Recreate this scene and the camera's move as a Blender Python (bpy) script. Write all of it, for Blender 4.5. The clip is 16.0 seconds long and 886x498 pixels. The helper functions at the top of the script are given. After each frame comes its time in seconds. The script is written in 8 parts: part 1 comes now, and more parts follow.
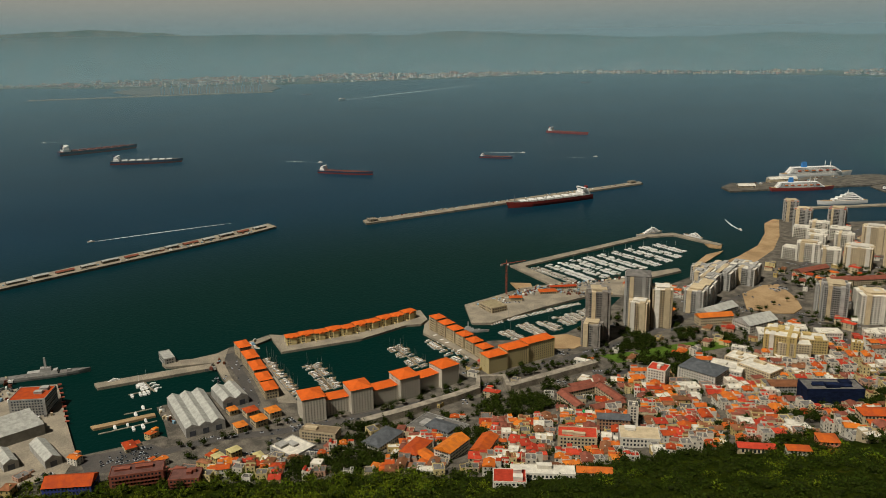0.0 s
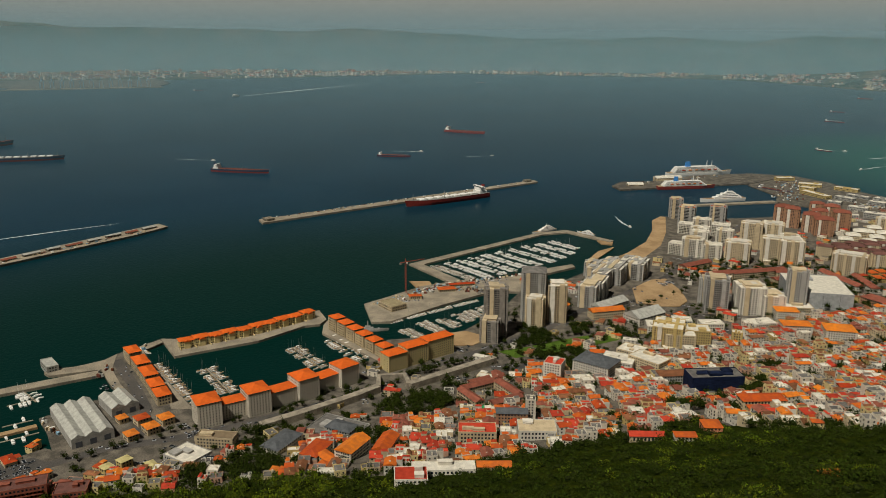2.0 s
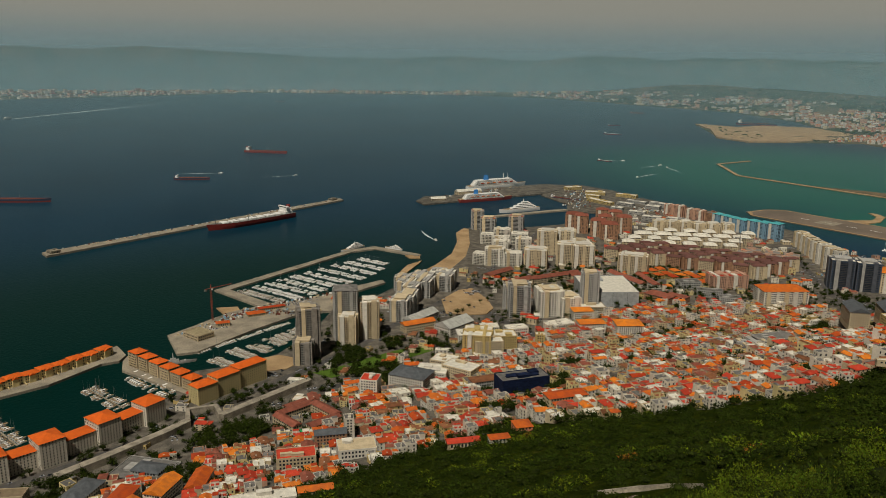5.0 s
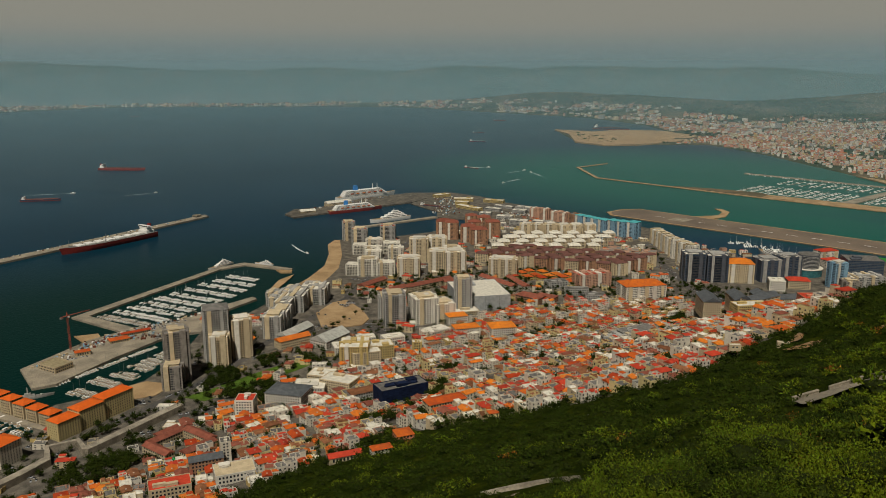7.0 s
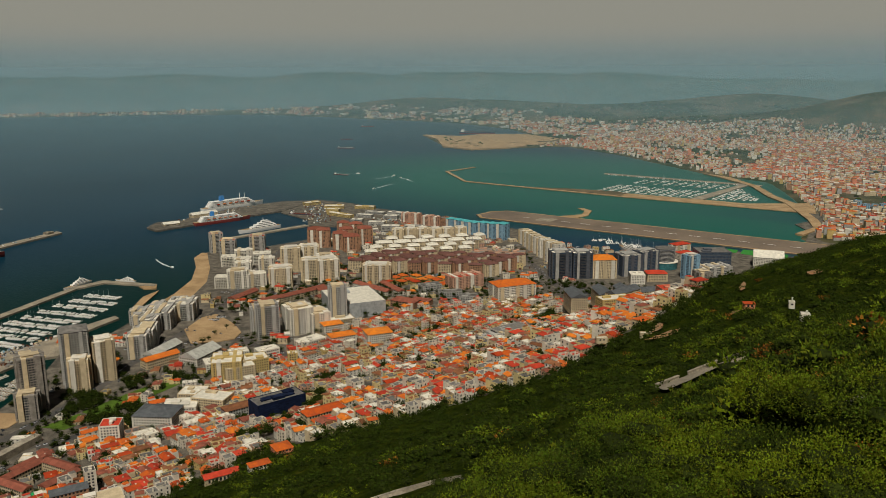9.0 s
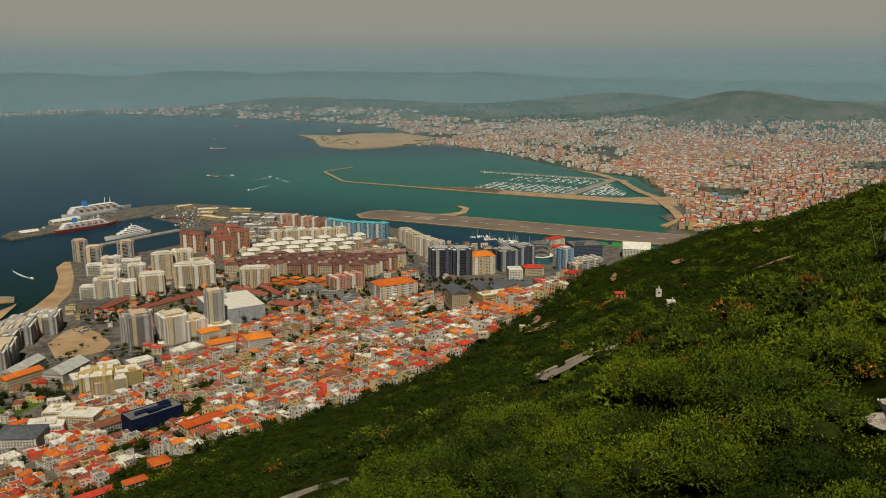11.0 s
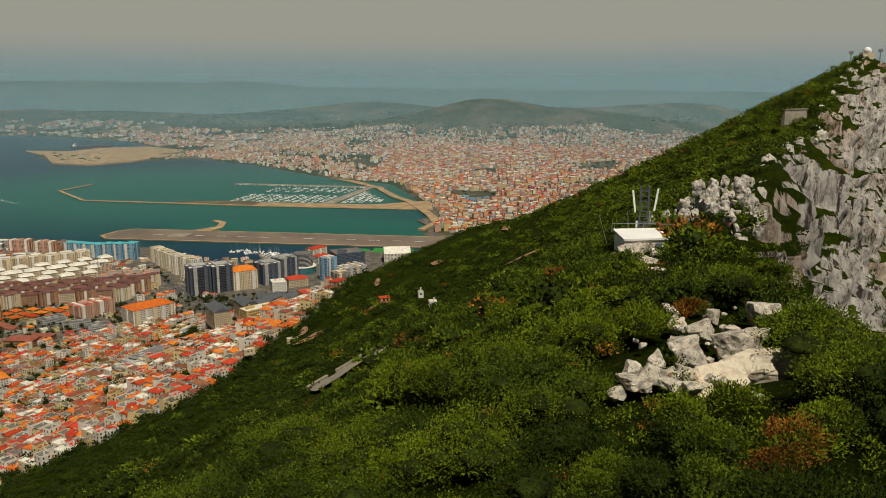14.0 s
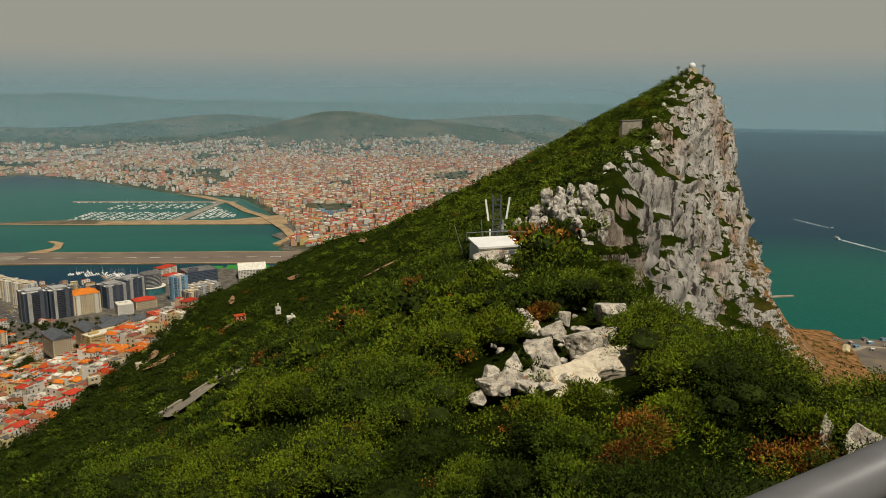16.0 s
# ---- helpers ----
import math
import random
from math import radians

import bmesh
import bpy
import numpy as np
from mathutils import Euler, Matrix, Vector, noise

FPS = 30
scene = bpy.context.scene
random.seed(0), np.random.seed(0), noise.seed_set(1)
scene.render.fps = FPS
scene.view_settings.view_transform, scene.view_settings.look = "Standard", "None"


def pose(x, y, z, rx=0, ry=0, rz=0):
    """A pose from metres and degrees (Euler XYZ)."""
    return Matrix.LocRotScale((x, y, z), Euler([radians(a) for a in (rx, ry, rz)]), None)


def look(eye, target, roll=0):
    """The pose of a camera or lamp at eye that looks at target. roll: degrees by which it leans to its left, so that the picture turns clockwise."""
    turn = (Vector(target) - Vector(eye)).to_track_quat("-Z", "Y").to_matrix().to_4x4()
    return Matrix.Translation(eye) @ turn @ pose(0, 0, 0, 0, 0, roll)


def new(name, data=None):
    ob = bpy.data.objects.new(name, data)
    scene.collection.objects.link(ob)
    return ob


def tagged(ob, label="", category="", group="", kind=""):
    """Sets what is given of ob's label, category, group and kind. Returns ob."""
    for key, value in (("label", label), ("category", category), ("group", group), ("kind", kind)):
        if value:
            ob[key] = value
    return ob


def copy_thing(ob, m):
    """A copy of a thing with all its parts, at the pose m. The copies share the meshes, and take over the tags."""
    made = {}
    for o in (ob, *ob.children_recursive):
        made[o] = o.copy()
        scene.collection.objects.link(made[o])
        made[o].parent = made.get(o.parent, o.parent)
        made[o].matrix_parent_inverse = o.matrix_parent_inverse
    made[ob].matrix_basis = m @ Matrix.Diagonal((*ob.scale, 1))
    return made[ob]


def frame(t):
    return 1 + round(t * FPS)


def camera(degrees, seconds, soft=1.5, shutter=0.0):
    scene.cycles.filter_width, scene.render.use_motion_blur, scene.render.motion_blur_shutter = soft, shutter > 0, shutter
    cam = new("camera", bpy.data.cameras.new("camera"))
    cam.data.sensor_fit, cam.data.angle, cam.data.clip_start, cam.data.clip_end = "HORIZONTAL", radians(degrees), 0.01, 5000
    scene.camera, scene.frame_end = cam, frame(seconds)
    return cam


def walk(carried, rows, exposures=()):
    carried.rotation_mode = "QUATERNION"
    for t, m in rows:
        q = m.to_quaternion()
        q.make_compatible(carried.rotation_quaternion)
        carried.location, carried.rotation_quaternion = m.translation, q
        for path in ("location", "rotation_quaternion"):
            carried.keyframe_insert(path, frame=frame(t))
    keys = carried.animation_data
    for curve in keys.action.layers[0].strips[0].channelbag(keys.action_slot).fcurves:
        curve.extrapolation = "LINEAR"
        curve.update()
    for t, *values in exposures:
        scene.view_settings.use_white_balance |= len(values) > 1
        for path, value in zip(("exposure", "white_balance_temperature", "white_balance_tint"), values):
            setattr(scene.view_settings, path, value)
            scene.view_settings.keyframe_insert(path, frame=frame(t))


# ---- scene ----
# A harbour town under a limestone ridge, at half size (one unit is two metres), so that the bay's far shore lies within reach.
# x east, y north, z up; the sea is z = 0. The camera turns on a terrace at the crest.
EYE = (0.0, 0.0, 206.0)
cam = camera(58.2, 16.0, soft=0.5)
TURNS = [  # seconds, yaw, pitch, roll
    (0.0, 74.44, -14.97, 1.01),
    (0.5, 73.07, -15.06, 0.86),
    (1.0, 71.36, -15.16, 0.51),
    (1.5, 69.40, -15.19, 0.08),
    (2.0, 67.28, -15.11, -0.31),
    (2.5, 65.02, -14.94, -0.60),
    (3.0, 62.71, -14.70, -0.78),
    (3.5, 60.37, -14.45, -0.87),
    (4.0, 57.96, -14.18, -0.77),
    (6.5, 46.12, -13.16, -0.20),
    (7.0, 43.68, -12.98, 0.01),
    (7.5, 41.29, -12.82, 0.14),
    (8.0, 38.89, -12.70, 0.28),
    (8.5, 36.57, -12.64, 0.28),
    (9.0, 34.28, -12.58, 0.23),
    (11.5, 23.27, -12.68, 0.04),
    (12.0, 20.89, -12.69, 0.08),
    (12.5, 18.22, -12.65, 0.13),
    (13.0, 15.21, -12.53, 0.11),
    (13.5, 11.81, -12.30, 0.09),
    (14.0, 8.15, -12.01, 0.06),
    (14.5, 4.65, -11.71, -0.04),
    (15.0, 1.53, -11.45, -0.05),
    (15.5, -0.83, -11.26, -0.09),
    (16.0, -2.26, -11.16, -0.07),
]
walk(cam, [(t, pose(*EYE, 90 + pitch, roll, yaw)) for t, yaw, pitch, roll in TURNS],
     exposures=[(0.0, -0.18), (2.0, -0.28), (4.0, -0.42), (6.5, -0.42), (8.0, -0.36), (10.0, -0.24), (12.0, -0.15), (14.0, -0.04), (16.0, -0.04)])

# ---- light ----
SUN_AZIMUTH, SUN_HEIGHT = 152.0, 58.0
world = bpy.data.worlds.new("sky")
scene.world = world
world.use_nodes = True
wn, wl = world.node_tree.nodes, world.node_tree.links
sky = wn.new("ShaderNodeTexSky")
sky.sky_type, sky.sun_disc = "NISHITA", False
sky.sun_elevation, sky.sun_rotation = radians(SUN_HEIGHT), radians(SUN_AZIMUTH)
sky.air_density, sky.dust_density, sky.ozone_density = 1.0, 2.0, 1.0
soften = wn.new("ShaderNodeHueSaturation")
soften.inputs["Saturation"].default_value = 0.14
wl.new(sky.outputs[0], soften.inputs["Color"])
wl.new(soften.outputs[0], wn["Background"].inputs["Color"])
wn["Background"].inputs["Strength"].default_value = 0.010
sun = new("sun", bpy.data.lights.new("sun", "SUN"))
sun.data.energy, sun.data.angle, sun.data.color = 4.6, radians(0.7), (1.0, 0.93, 0.80)
sun_way = Vector((math.sin(radians(SUN_AZIMUTH)) * math.cos(radians(SUN_HEIGHT)),
                  math.cos(radians(SUN_AZIMUTH)) * math.cos(radians(SUN_HEIGHT)), math.sin(radians(SUN_HEIGHT))))
sun.matrix_world = look(sun_way * 400, (0, 0, 0))


# ---- materials ----
def material(name, colour, rough=0.8, vary=0.12, scale=0.4, fine=4.0, bump=0.0, metal=0.0, other=None, spread=0.5,
             random_hue=0.0, random_value=0.0, grey=0.0):
    """A painted or natural surface: colour with broad stains and fine grain; other is a second colour in patches."""
    m = bpy.data.materials.new(name)
    m.use_nodes = True
    n, l = m.node_tree.nodes, m.node_tree.links
    b = n["Principled BSDF"]
    b.inputs["Roughness"].default_value, b.inputs["Metallic"].default_value = rough, metal
    b.inputs["Specular IOR Level"].default_value = 0.3 if rough < 0.64 else 0.1
    co = n.new("ShaderNodeTexCoord").outputs["Object"] if not grey else n.new("ShaderNodeNewGeometry").outputs["Position"]
    big, small = n.new("ShaderNodeTexNoise"), n.new("ShaderNodeTexNoise")
    for tex, s, detail in ((big, scale, 5.0), (small, fine, 3.0)):
        tex.inputs["Scale"].default_value, tex.inputs["Detail"].default_value = s, detail
        l.new(co, tex.inputs["Vector"])
    ramp = n.new("ShaderNodeValToRGB")
    c = Vector(colour)
    o = Vector(other) if other else c * (1 - 2 * vary)
    ramp.color_ramp.elements[0].position, ramp.color_ramp.elements[1].position = spread - 0.13, spread + 0.13
    ramp.color_ramp.elements[0].color, ramp.color_ramp.elements[1].color = (*o, 1), (*c, 1)
    l.new(big.outputs["Fac"], ramp.inputs["Fac"])
    grain = n.new("ShaderNodeMix")
    grain.data_type, grain.blend_type = "RGBA", "MULTIPLY"
    grain.inputs["Factor"].default_value = 1.0
    fr = n.new("ShaderNodeValToRGB")
    fr.color_ramp.elements[0].position, fr.color_ramp.elements[1].position = 0.3, 0.7
    low = 1 - 2 * vary
    fr.color_ramp.elements[0].color, fr.color_ramp.elements[1].color = (low, low, low, 1), (1, 1, 1, 1)
    l.new(small.outputs["Fac"], fr.inputs["Fac"])
    l.new(ramp.outputs["Color"], grain.inputs["A"])
    l.new(fr.outputs["Color"], grain.inputs["B"])
    out = grain.outputs["Result"]
    if random_hue or random_value:
        hs = n.new("ShaderNodeHueSaturation")
        rnd = n.new("ShaderNodeNewGeometry").outputs["Random Per Island"]
        own = n.new("ShaderNodeObjectInfo").outputs["Random"]
        both = n.new("ShaderNodeMath")
        both.operation = "ADD"
        l.new(rnd, both.inputs[0])
        l.new(own, both.inputs[1])
        fract = n.new("ShaderNodeMath")
        fract.operation = "FRACT"
        l.new(both.outputs[0], fract.inputs[0])
        for amount, middle, slot in ((random_hue, 0.5, "Hue"), (random_value, 1.0, "Value")):
            mr = n.new("ShaderNodeMapRange")
            mr.inputs["To Min"].default_value, mr.inputs["To Max"].default_value = middle - amount, middle + amount
            l.new(fract.outputs[0], mr.inputs["Value"])
            l.new(mr.outputs["Result"], hs.inputs[slot])
        l.new(out, hs.inputs["Color"])
        out = hs.outputs["Color"]
    l.new(out, b.inputs["Base Color"])
    if bump:
        bp = n.new("ShaderNodeBump")
        bp.inputs["Strength"].default_value, bp.inputs["Distance"].default_value = bump, 0.3 / fine
        l.new(small.outputs["Fac"], bp.inputs["Height"])
        l.new(bp.outputs["Normal"], b.inputs["Normal"])
    return m


WHITE = material("white render", (0.69, 0.65, 0.56), vary=0.08, random_value=0.14)
CREAM = material("cream render", (0.60, 0.49, 0.32), vary=0.10, random_value=0.16)
YELLOW = material("ochre render", (0.56, 0.42, 0.17), vary=0.10)
PINK = material("pink render", (0.55, 0.33, 0.23), vary=0.10)
GREY = material("grey render", (0.42, 0.41, 0.38), vary=0.12, random_value=0.10)
CONCRETE = material("raw concrete", (0.33, 0.30, 0.26), vary=0.18)
DARK = material("dark cladding", (0.10, 0.11, 0.13), rough=0.5)
BRICK = material("brown brickwork", (0.44, 0.25, 0.15), vary=0.14, fine=8)
SALMON = material("salmon render", (0.70, 0.27, 0.16), vary=0.08)
GLASS = material("window glass", (0.035, 0.045, 0.055), rough=0.12, vary=0.25)
BLUE_GLASS = material("blue curtain glass", (0.05, 0.09, 0.15), rough=0.12, vary=0.2)
TEAL_GLASS = material("teal curtain glass", (0.06, 0.20, 0.22), rough=0.15, vary=0.2)
SKY_BLUE = material("pale blue panels", (0.25, 0.42, 0.55), rough=0.5)
TILE = material("orange clay tiles", (0.62, 0.135, 0.018), vary=0.14, fine=9, other=(0.46, 0.10, 0.025), random_hue=0.016, random_value=0.3)
TILE_BROWN = material("weathered brown tiles", (0.27, 0.115, 0.055), vary=0.16, random_value=0.3)
TILE_PURPLE = material("purple brown roof tiles", (0.18, 0.085, 0.07), vary=0.15, random_value=0.15)
TILE_RED = material("red roof sheeting", (0.52, 0.06, 0.03), vary=0.12, random_value=0.2)
TILE_DARK = material("brown red roof", (0.30, 0.10, 0.065), vary=0.15, random_value=0.15)
ROOF_WHITE = material("white roof membrane", (0.78, 0.74, 0.63), vary=0.12, random_value=0.06)
ROOF_GREY = material("grey roof felt", (0.20, 0.19, 0.175), vary=0.18, random_value=0.25)
ROOF_SLATE = material("slate roof", (0.12, 0.13, 0.14), vary=0.15)
METAL_ROOF = material("corrugated metal sheeting", (0.52, 0.52, 0.47), rough=0.5, vary=0.15)
TARMAC = material("tarmac", (0.075, 0.072, 0.068), rough=0.9, vary=0.15, scale=0.05, fine=1.5, other=(0.11, 0.10, 0.09))
PAVING = material("dusty paving", (0.19, 0.168, 0.135), rough=0.9, vary=0.22, scale=0.16, fine=1.5, other=(0.09, 0.082, 0.068))
QUAY = material("weathered quay concrete", (0.37, 0.32, 0.24), rough=0.9, vary=0.18, scale=0.09, fine=1.2, other=(0.25, 0.22, 0.17))
STUCCO = material("pale grey stucco", (0.68, 0.62, 0.51), vary=0.08, random_value=0.05)
TILE_BRIGHT = material("bright orange roof tiles", (0.72, 0.135, 0.018), vary=0.10, fine=9, other=(0.62, 0.115, 0.018), random_value=0.06)
BUTTER = material("butter yellow render", (0.66, 0.54, 0.27), vary=0.08, random_value=0.06)
SAND = material("sand", (0.46, 0.32, 0.175), rough=0.95, vary=0.16, scale=0.06, fine=1.5, other=(0.33, 0.22, 0.115))
GRASS = material("mown grass", (0.09, 0.16, 0.02), rough=0.9, vary=0.18, scale=0.1, fine=2.0)
PITCH = material("green sports pitch", (0.05, 0.26, 0.05), rough=0.9, vary=0.1)
PAINT = material("white paint", (0.80, 0.79, 0.75), rough=0.4, vary=0.04, random_value=0.05)
HULL_RED = material("red hull paint", (0.30, 0.045, 0.035), rough=0.45, vary=0.12)
HULL_NAVY = material("navy hull paint", (0.035, 0.045, 0.09), rough=0.45, vary=0.12)
DECK = material("red oxide deck", (0.20, 0.07, 0.05), rough=0.8, vary=0.15)
FUNNEL = material("bright blue funnel", (0.05, 0.25, 0.65), rough=0.4)
STEEL = material("galvanised steel", (0.35, 0.36, 0.36), rough=0.45, metal=0.6, vary=0.1)
RAIL_PAINT = material("dark grey rail paint", (0.16, 0.16, 0.165), rough=0.45, vary=0.1, scale=3, fine=30)
CRANE_RED = material("red crane paint", (0.42, 0.10, 0.06), rough=0.5)
CAR_PAINT = material("car paint", (0.35, 0.36, 0.38), rough=0.25, vary=0.03, random_value=0.85)
BARK = material("bark", (0.13, 0.09, 0.06), rough=0.9, vary=0.2)
LEAF = material("dark green foliage", (0.024, 0.040, 0.002), rough=0.85, vary=0.25, scale=0.08, fine=1.2, other=(0.036, 0.054, 0.003), random_hue=0.02, random_value=0.35, grey=1)
LEAF_BRIGHT = material("olive green foliage", (0.155, 0.198, 0.006), rough=0.7, vary=0.25, scale=0.15, fine=2.0, other=(0.060, 0.092, 0.005), random_hue=0.025, random_value=0.38, grey=1)
LEAF_RUST = material("rust brown dry foliage", (0.40, 0.15, 0.022), rough=0.8, vary=0.3, scale=0.3, fine=2.0, random_hue=0.02, random_value=0.45, grey=1)


def stone_material(name, pale, grey, lichen, scale=1.0, crack=0.5):
    """Weathered limestone: pale faces, grey weathering, rust lichen in patches, dark cracks, rough relief."""
    m = bpy.data.materials.new(name)
    m.use_nodes = True
    n, l = m.node_tree.nodes, m.node_tree.links
    b = n["Principled BSDF"]
    b.inputs["Roughness"].default_value, b.inputs["Specular IOR Level"].default_value = 0.92, 0.1
    pos = n.new("ShaderNodeNewGeometry").outputs["Position"]

    def fac(size, detail, rough, lo, hi):
        t, r = n.new("ShaderNodeTexNoise"), n.new("ShaderNodeMapRange")
        t.inputs["Scale"].default_value, t.inputs["Detail"].default_value, t.inputs["Roughness"].default_value = size * scale, detail, rough
        l.new(pos, t.inputs["Vector"])
        l.new(t.outputs["Fac"], r.inputs["Value"])
        r.inputs["From Min"].default_value, r.inputs["From Max"].default_value = lo, hi
        return r.outputs["Result"], t.outputs["Fac"]

    colour = None
    for shade, spec in ((grey, (1.3, 8.0, 0.65, 0.46, 0.60)), (lichen, (1.1, 6.0, 0.7, 0.60, 0.66)), ((0.07, 0.065, 0.055), (2.6, 10.0, 0.75, crack - 0.12, crack - 0.20))):
        mix = n.new("ShaderNodeMix")
        mix.data_type = "RGBA"
        l.new(fac(*spec)[0], mix.inputs["Factor"])
        if colour is None:
            mix.inputs["A"].default_value = (*pale, 1)
        else:
            l.new(colour, mix.inputs["A"])
        mix.inputs["B"].default_value = (*shade, 1)
        colour = mix.outputs["Result"]
    l.new(colour, b.inputs["Base Color"])
    bp = n.new("ShaderNodeBump")
    bp.inputs["Strength"].default_value, bp.inputs["Distance"].default_value = 0.9, 0.35 / scale
    l.new(fac(2.6, 10.0, 0.75, 0, 1)[1], bp.inputs["Height"])
    l.new(bp.outputs["Normal"], b.inputs["Normal"])
    return m


LIMESTONE = stone_material("pale limestone", (0.66, 0.59, 0.47), (0.27, 0.24, 0.20), (0.50, 0.25, 0.10), 1.9, 0.57)
SLAB_STONE = stone_material("cream limestone slab", (0.80, 0.70, 0.52), (0.62, 0.52, 0.38), (0.56, 0.30, 0.13), 1.2, 0.48)
CRAG = stone_material("grey limestone crag", (0.60, 0.55, 0.47), (0.26, 0.24, 0.21), (0.40, 0.28, 0.17), 1.2, 0.56)
RUNWAY = material("worn brown grey asphalt", (0.21, 0.165, 0.125), rough=0.9, vary=0.12, scale=0.02, fine=0.6, other=(0.15, 0.12, 0.095))
RUST = material("rusted steel", (0.20, 0.08, 0.04), rough=0.8, vary=0.2)


# ---- building blocks ----
def link(name, bm, mats, parent=None):
    me = bpy.data.meshes.new(name)
    bm.to_mesh(me)
    bm.free()
    for m in mats if isinstance(mats, (list, tuple)) else [mats]:
        me.materials.append(m)
    ob = new(name, me)
    if parent is not None:
        ob.parent = parent
    return ob


def part(name, bm, mats, parent, label=""):
    return tagged(link(name, bm, mats, parent), label)


def thing(name, m, label, category, group="", kind=""):
    """An empty at the base of a thing, which its parts hang from."""
    ob = new(name)
    ob.matrix_world = m
    return tagged(ob, label, category, group, kind)


def mesh_of(verts, faces, mats_index=None):
    bm = bmesh.new()
    vs = [bm.verts.new(v) for v in verts]
    for i, f in enumerate(faces):
        face = bm.faces.new([vs[k] for k in f])
        if mats_index:
            face.material_index = mats_index[i]
    return bm


def box(bm, x0, x1, y0, y1, z0, z1, mi=0, taper=0.0):
    t = taper
    v = [bm.verts.new(p) for p in ((x0, y0, z0), (x1, y0, z0), (x1, y1, z0), (x0, y1, z0),
                                   (x0 + t, y0 + t, z1), (x1 - t, y0 + t, z1), (x1 - t, y1 - t, z1), (x0 + t, y1 - t, z1))]
    for f in ((3, 2, 1, 0), (4, 5, 6, 7), (0, 1, 5, 4), (1, 2, 6, 5), (2, 3, 7, 6), (3, 0, 4, 7)):
        bm.faces.new([v[i] for i in f]).material_index = mi


def prism(bm, poly, z0, z1, mi=0):
    """An upright slab over a plan given anticlockwise or clockwise."""
    area = sum(a[0] * b[1] - b[0] * a[1] for a, b in zip(poly, poly[1:] + poly[:1]))
    if area < 0:
        poly = poly[::-1]
    low = [bm.verts.new((x, y, z0)) for x, y in poly]
    top = [bm.verts.new((x, y, z1)) for x, y in poly]
    face = bm.faces.new(top)
    face.material_index = mi
    if len(poly) > 4:
        face.normal_update()
        bmesh.ops.triangulate(bm, faces=[face], quad_method="FIXED", ngon_method="EAR_CLIP")
    for i in range(len(poly)):
        j = (i + 1) % len(poly)
        bm.faces.new((low[i], low[j], top[j], top[i])).material_index = mi


def gable(bm, x0, x1, y0, y1, z, rise, over=0.15, mi=0):
    """A pitched roof with its ridge along x, closed below, with eaves."""
    x0, x1, y0, y1 = x0 - over, x1 + over, y0 - over, y1 + over
    ym = (y0 + y1) / 2
    v = [bm.verts.new(p) for p in ((x0, y0, z), (x1, y0, z), (x1, y1, z), (x0, y1, z), (x0, ym, z + rise), (x1, ym, z + rise))]
    for f in ((3, 2, 1, 0), (0, 1, 5, 4), (2, 3, 4, 5), (1, 2, 5), (3, 0, 4)):
        bm.faces.new([v[i] for i in f]).material_index = mi


def hip(bm, x0, x1, y0, y1, z, rise, over=0.15, mi=0):
    x0, x1, y0, y1 = x0 - over, x1 + over, y0 - over, y1 + over
    k = min(x1 - x0, y1 - y0) / 2
    if x1 - x0 >= y1 - y0:
        ym = (y0 + y1) / 2
        a, b = (x0 + k * 0.9, ym, z + rise), (x1 - k * 0.9, ym, z + rise)
        faces = ((3, 2, 1, 0), (0, 1, 5, 4), (2, 3, 4, 5), (1, 2, 5), (3, 0, 4))
    else:
        xm = (x0 + x1) / 2
        a, b = (xm, y0 + k * 0.9, z + rise), (xm, y1 - k * 0.9, z + rise)
        faces = ((3, 2, 1, 0), (0, 1, 4), (1, 2, 5, 4), (2, 3, 5), (3, 0, 4, 5))
    v = [bm.verts.new(p) for p in ((x0, y0, z), (x1, y0, z), (x1, y1, z), (x0, y1, z), a, b)]
    for f in faces:
        bm.faces.new([v[i] for i in f]).material_index = mi


def curve_at(xs, ys, x):
    return float(np.interp(x, xs, ys))


# ---- the ridge: stations from south to north, with the crest and the fall of the ground to either side ----
STATION_Y = [-260, 0, 40, 75, 150, 300, 420, 560, 612, 640, 668]
CREST_X = [10, 20, 16, 14, 38, 90, 135, 194, 212, 222, 230]
WEST_D = [0, 12, 30, 60, 100, 150, 200, 250, 300, 350, 400, 425, 490]
WEST_Z = [
    [197, 194, 185, 166, 130, 94, 62, 37, 20, 8, 1, -1.5, -2],
    [196, 195.2, 187.5, 169, 133.6, 97.6, 65, 39.5, 21.7, 9.2, 1.7, -1, -2],
    [193, 192.2, 184.8, 166.8, 136.3, 102, 71.8, 46.5, 27, 12, 2.6, -0.7, -2],
    [191.5, 188.5, 178, 155, 127, 96, 69, 45, 26, 11, 2, -1, -2],
    [189, 184, 173, 152, 129, 103, 78, 54, 33, 17, 6, 3.5, -1],
    [189, 185, 177, 160, 138, 114, 92, 71, 50, 31, 15, 10, 0],
]
WEST_Z += [
    [202, 198.5, 191.5, 177.5, 157, 133, 111, 91, 69, 46, 27, 20, 3],
    [222, 216, 206, 189, 164, 135, 115, 103, 80, 48, 26, 19, 3],
    [213, 204, 190, 170, 145, 120, 103, 90, 66, 38, 20, 14, 2],
    [120, 110, 98, 84, 70, 58, 50, 42, 30, 20, 12, 8, 1],
    [2, 2, 2, 2, 2, 2, 2, 2, 2, 2, 2, 1.5, 1],
]
EAST_D = [0, 4, 10, 20, 32, 45, 75, 110, 150, 190, 235]
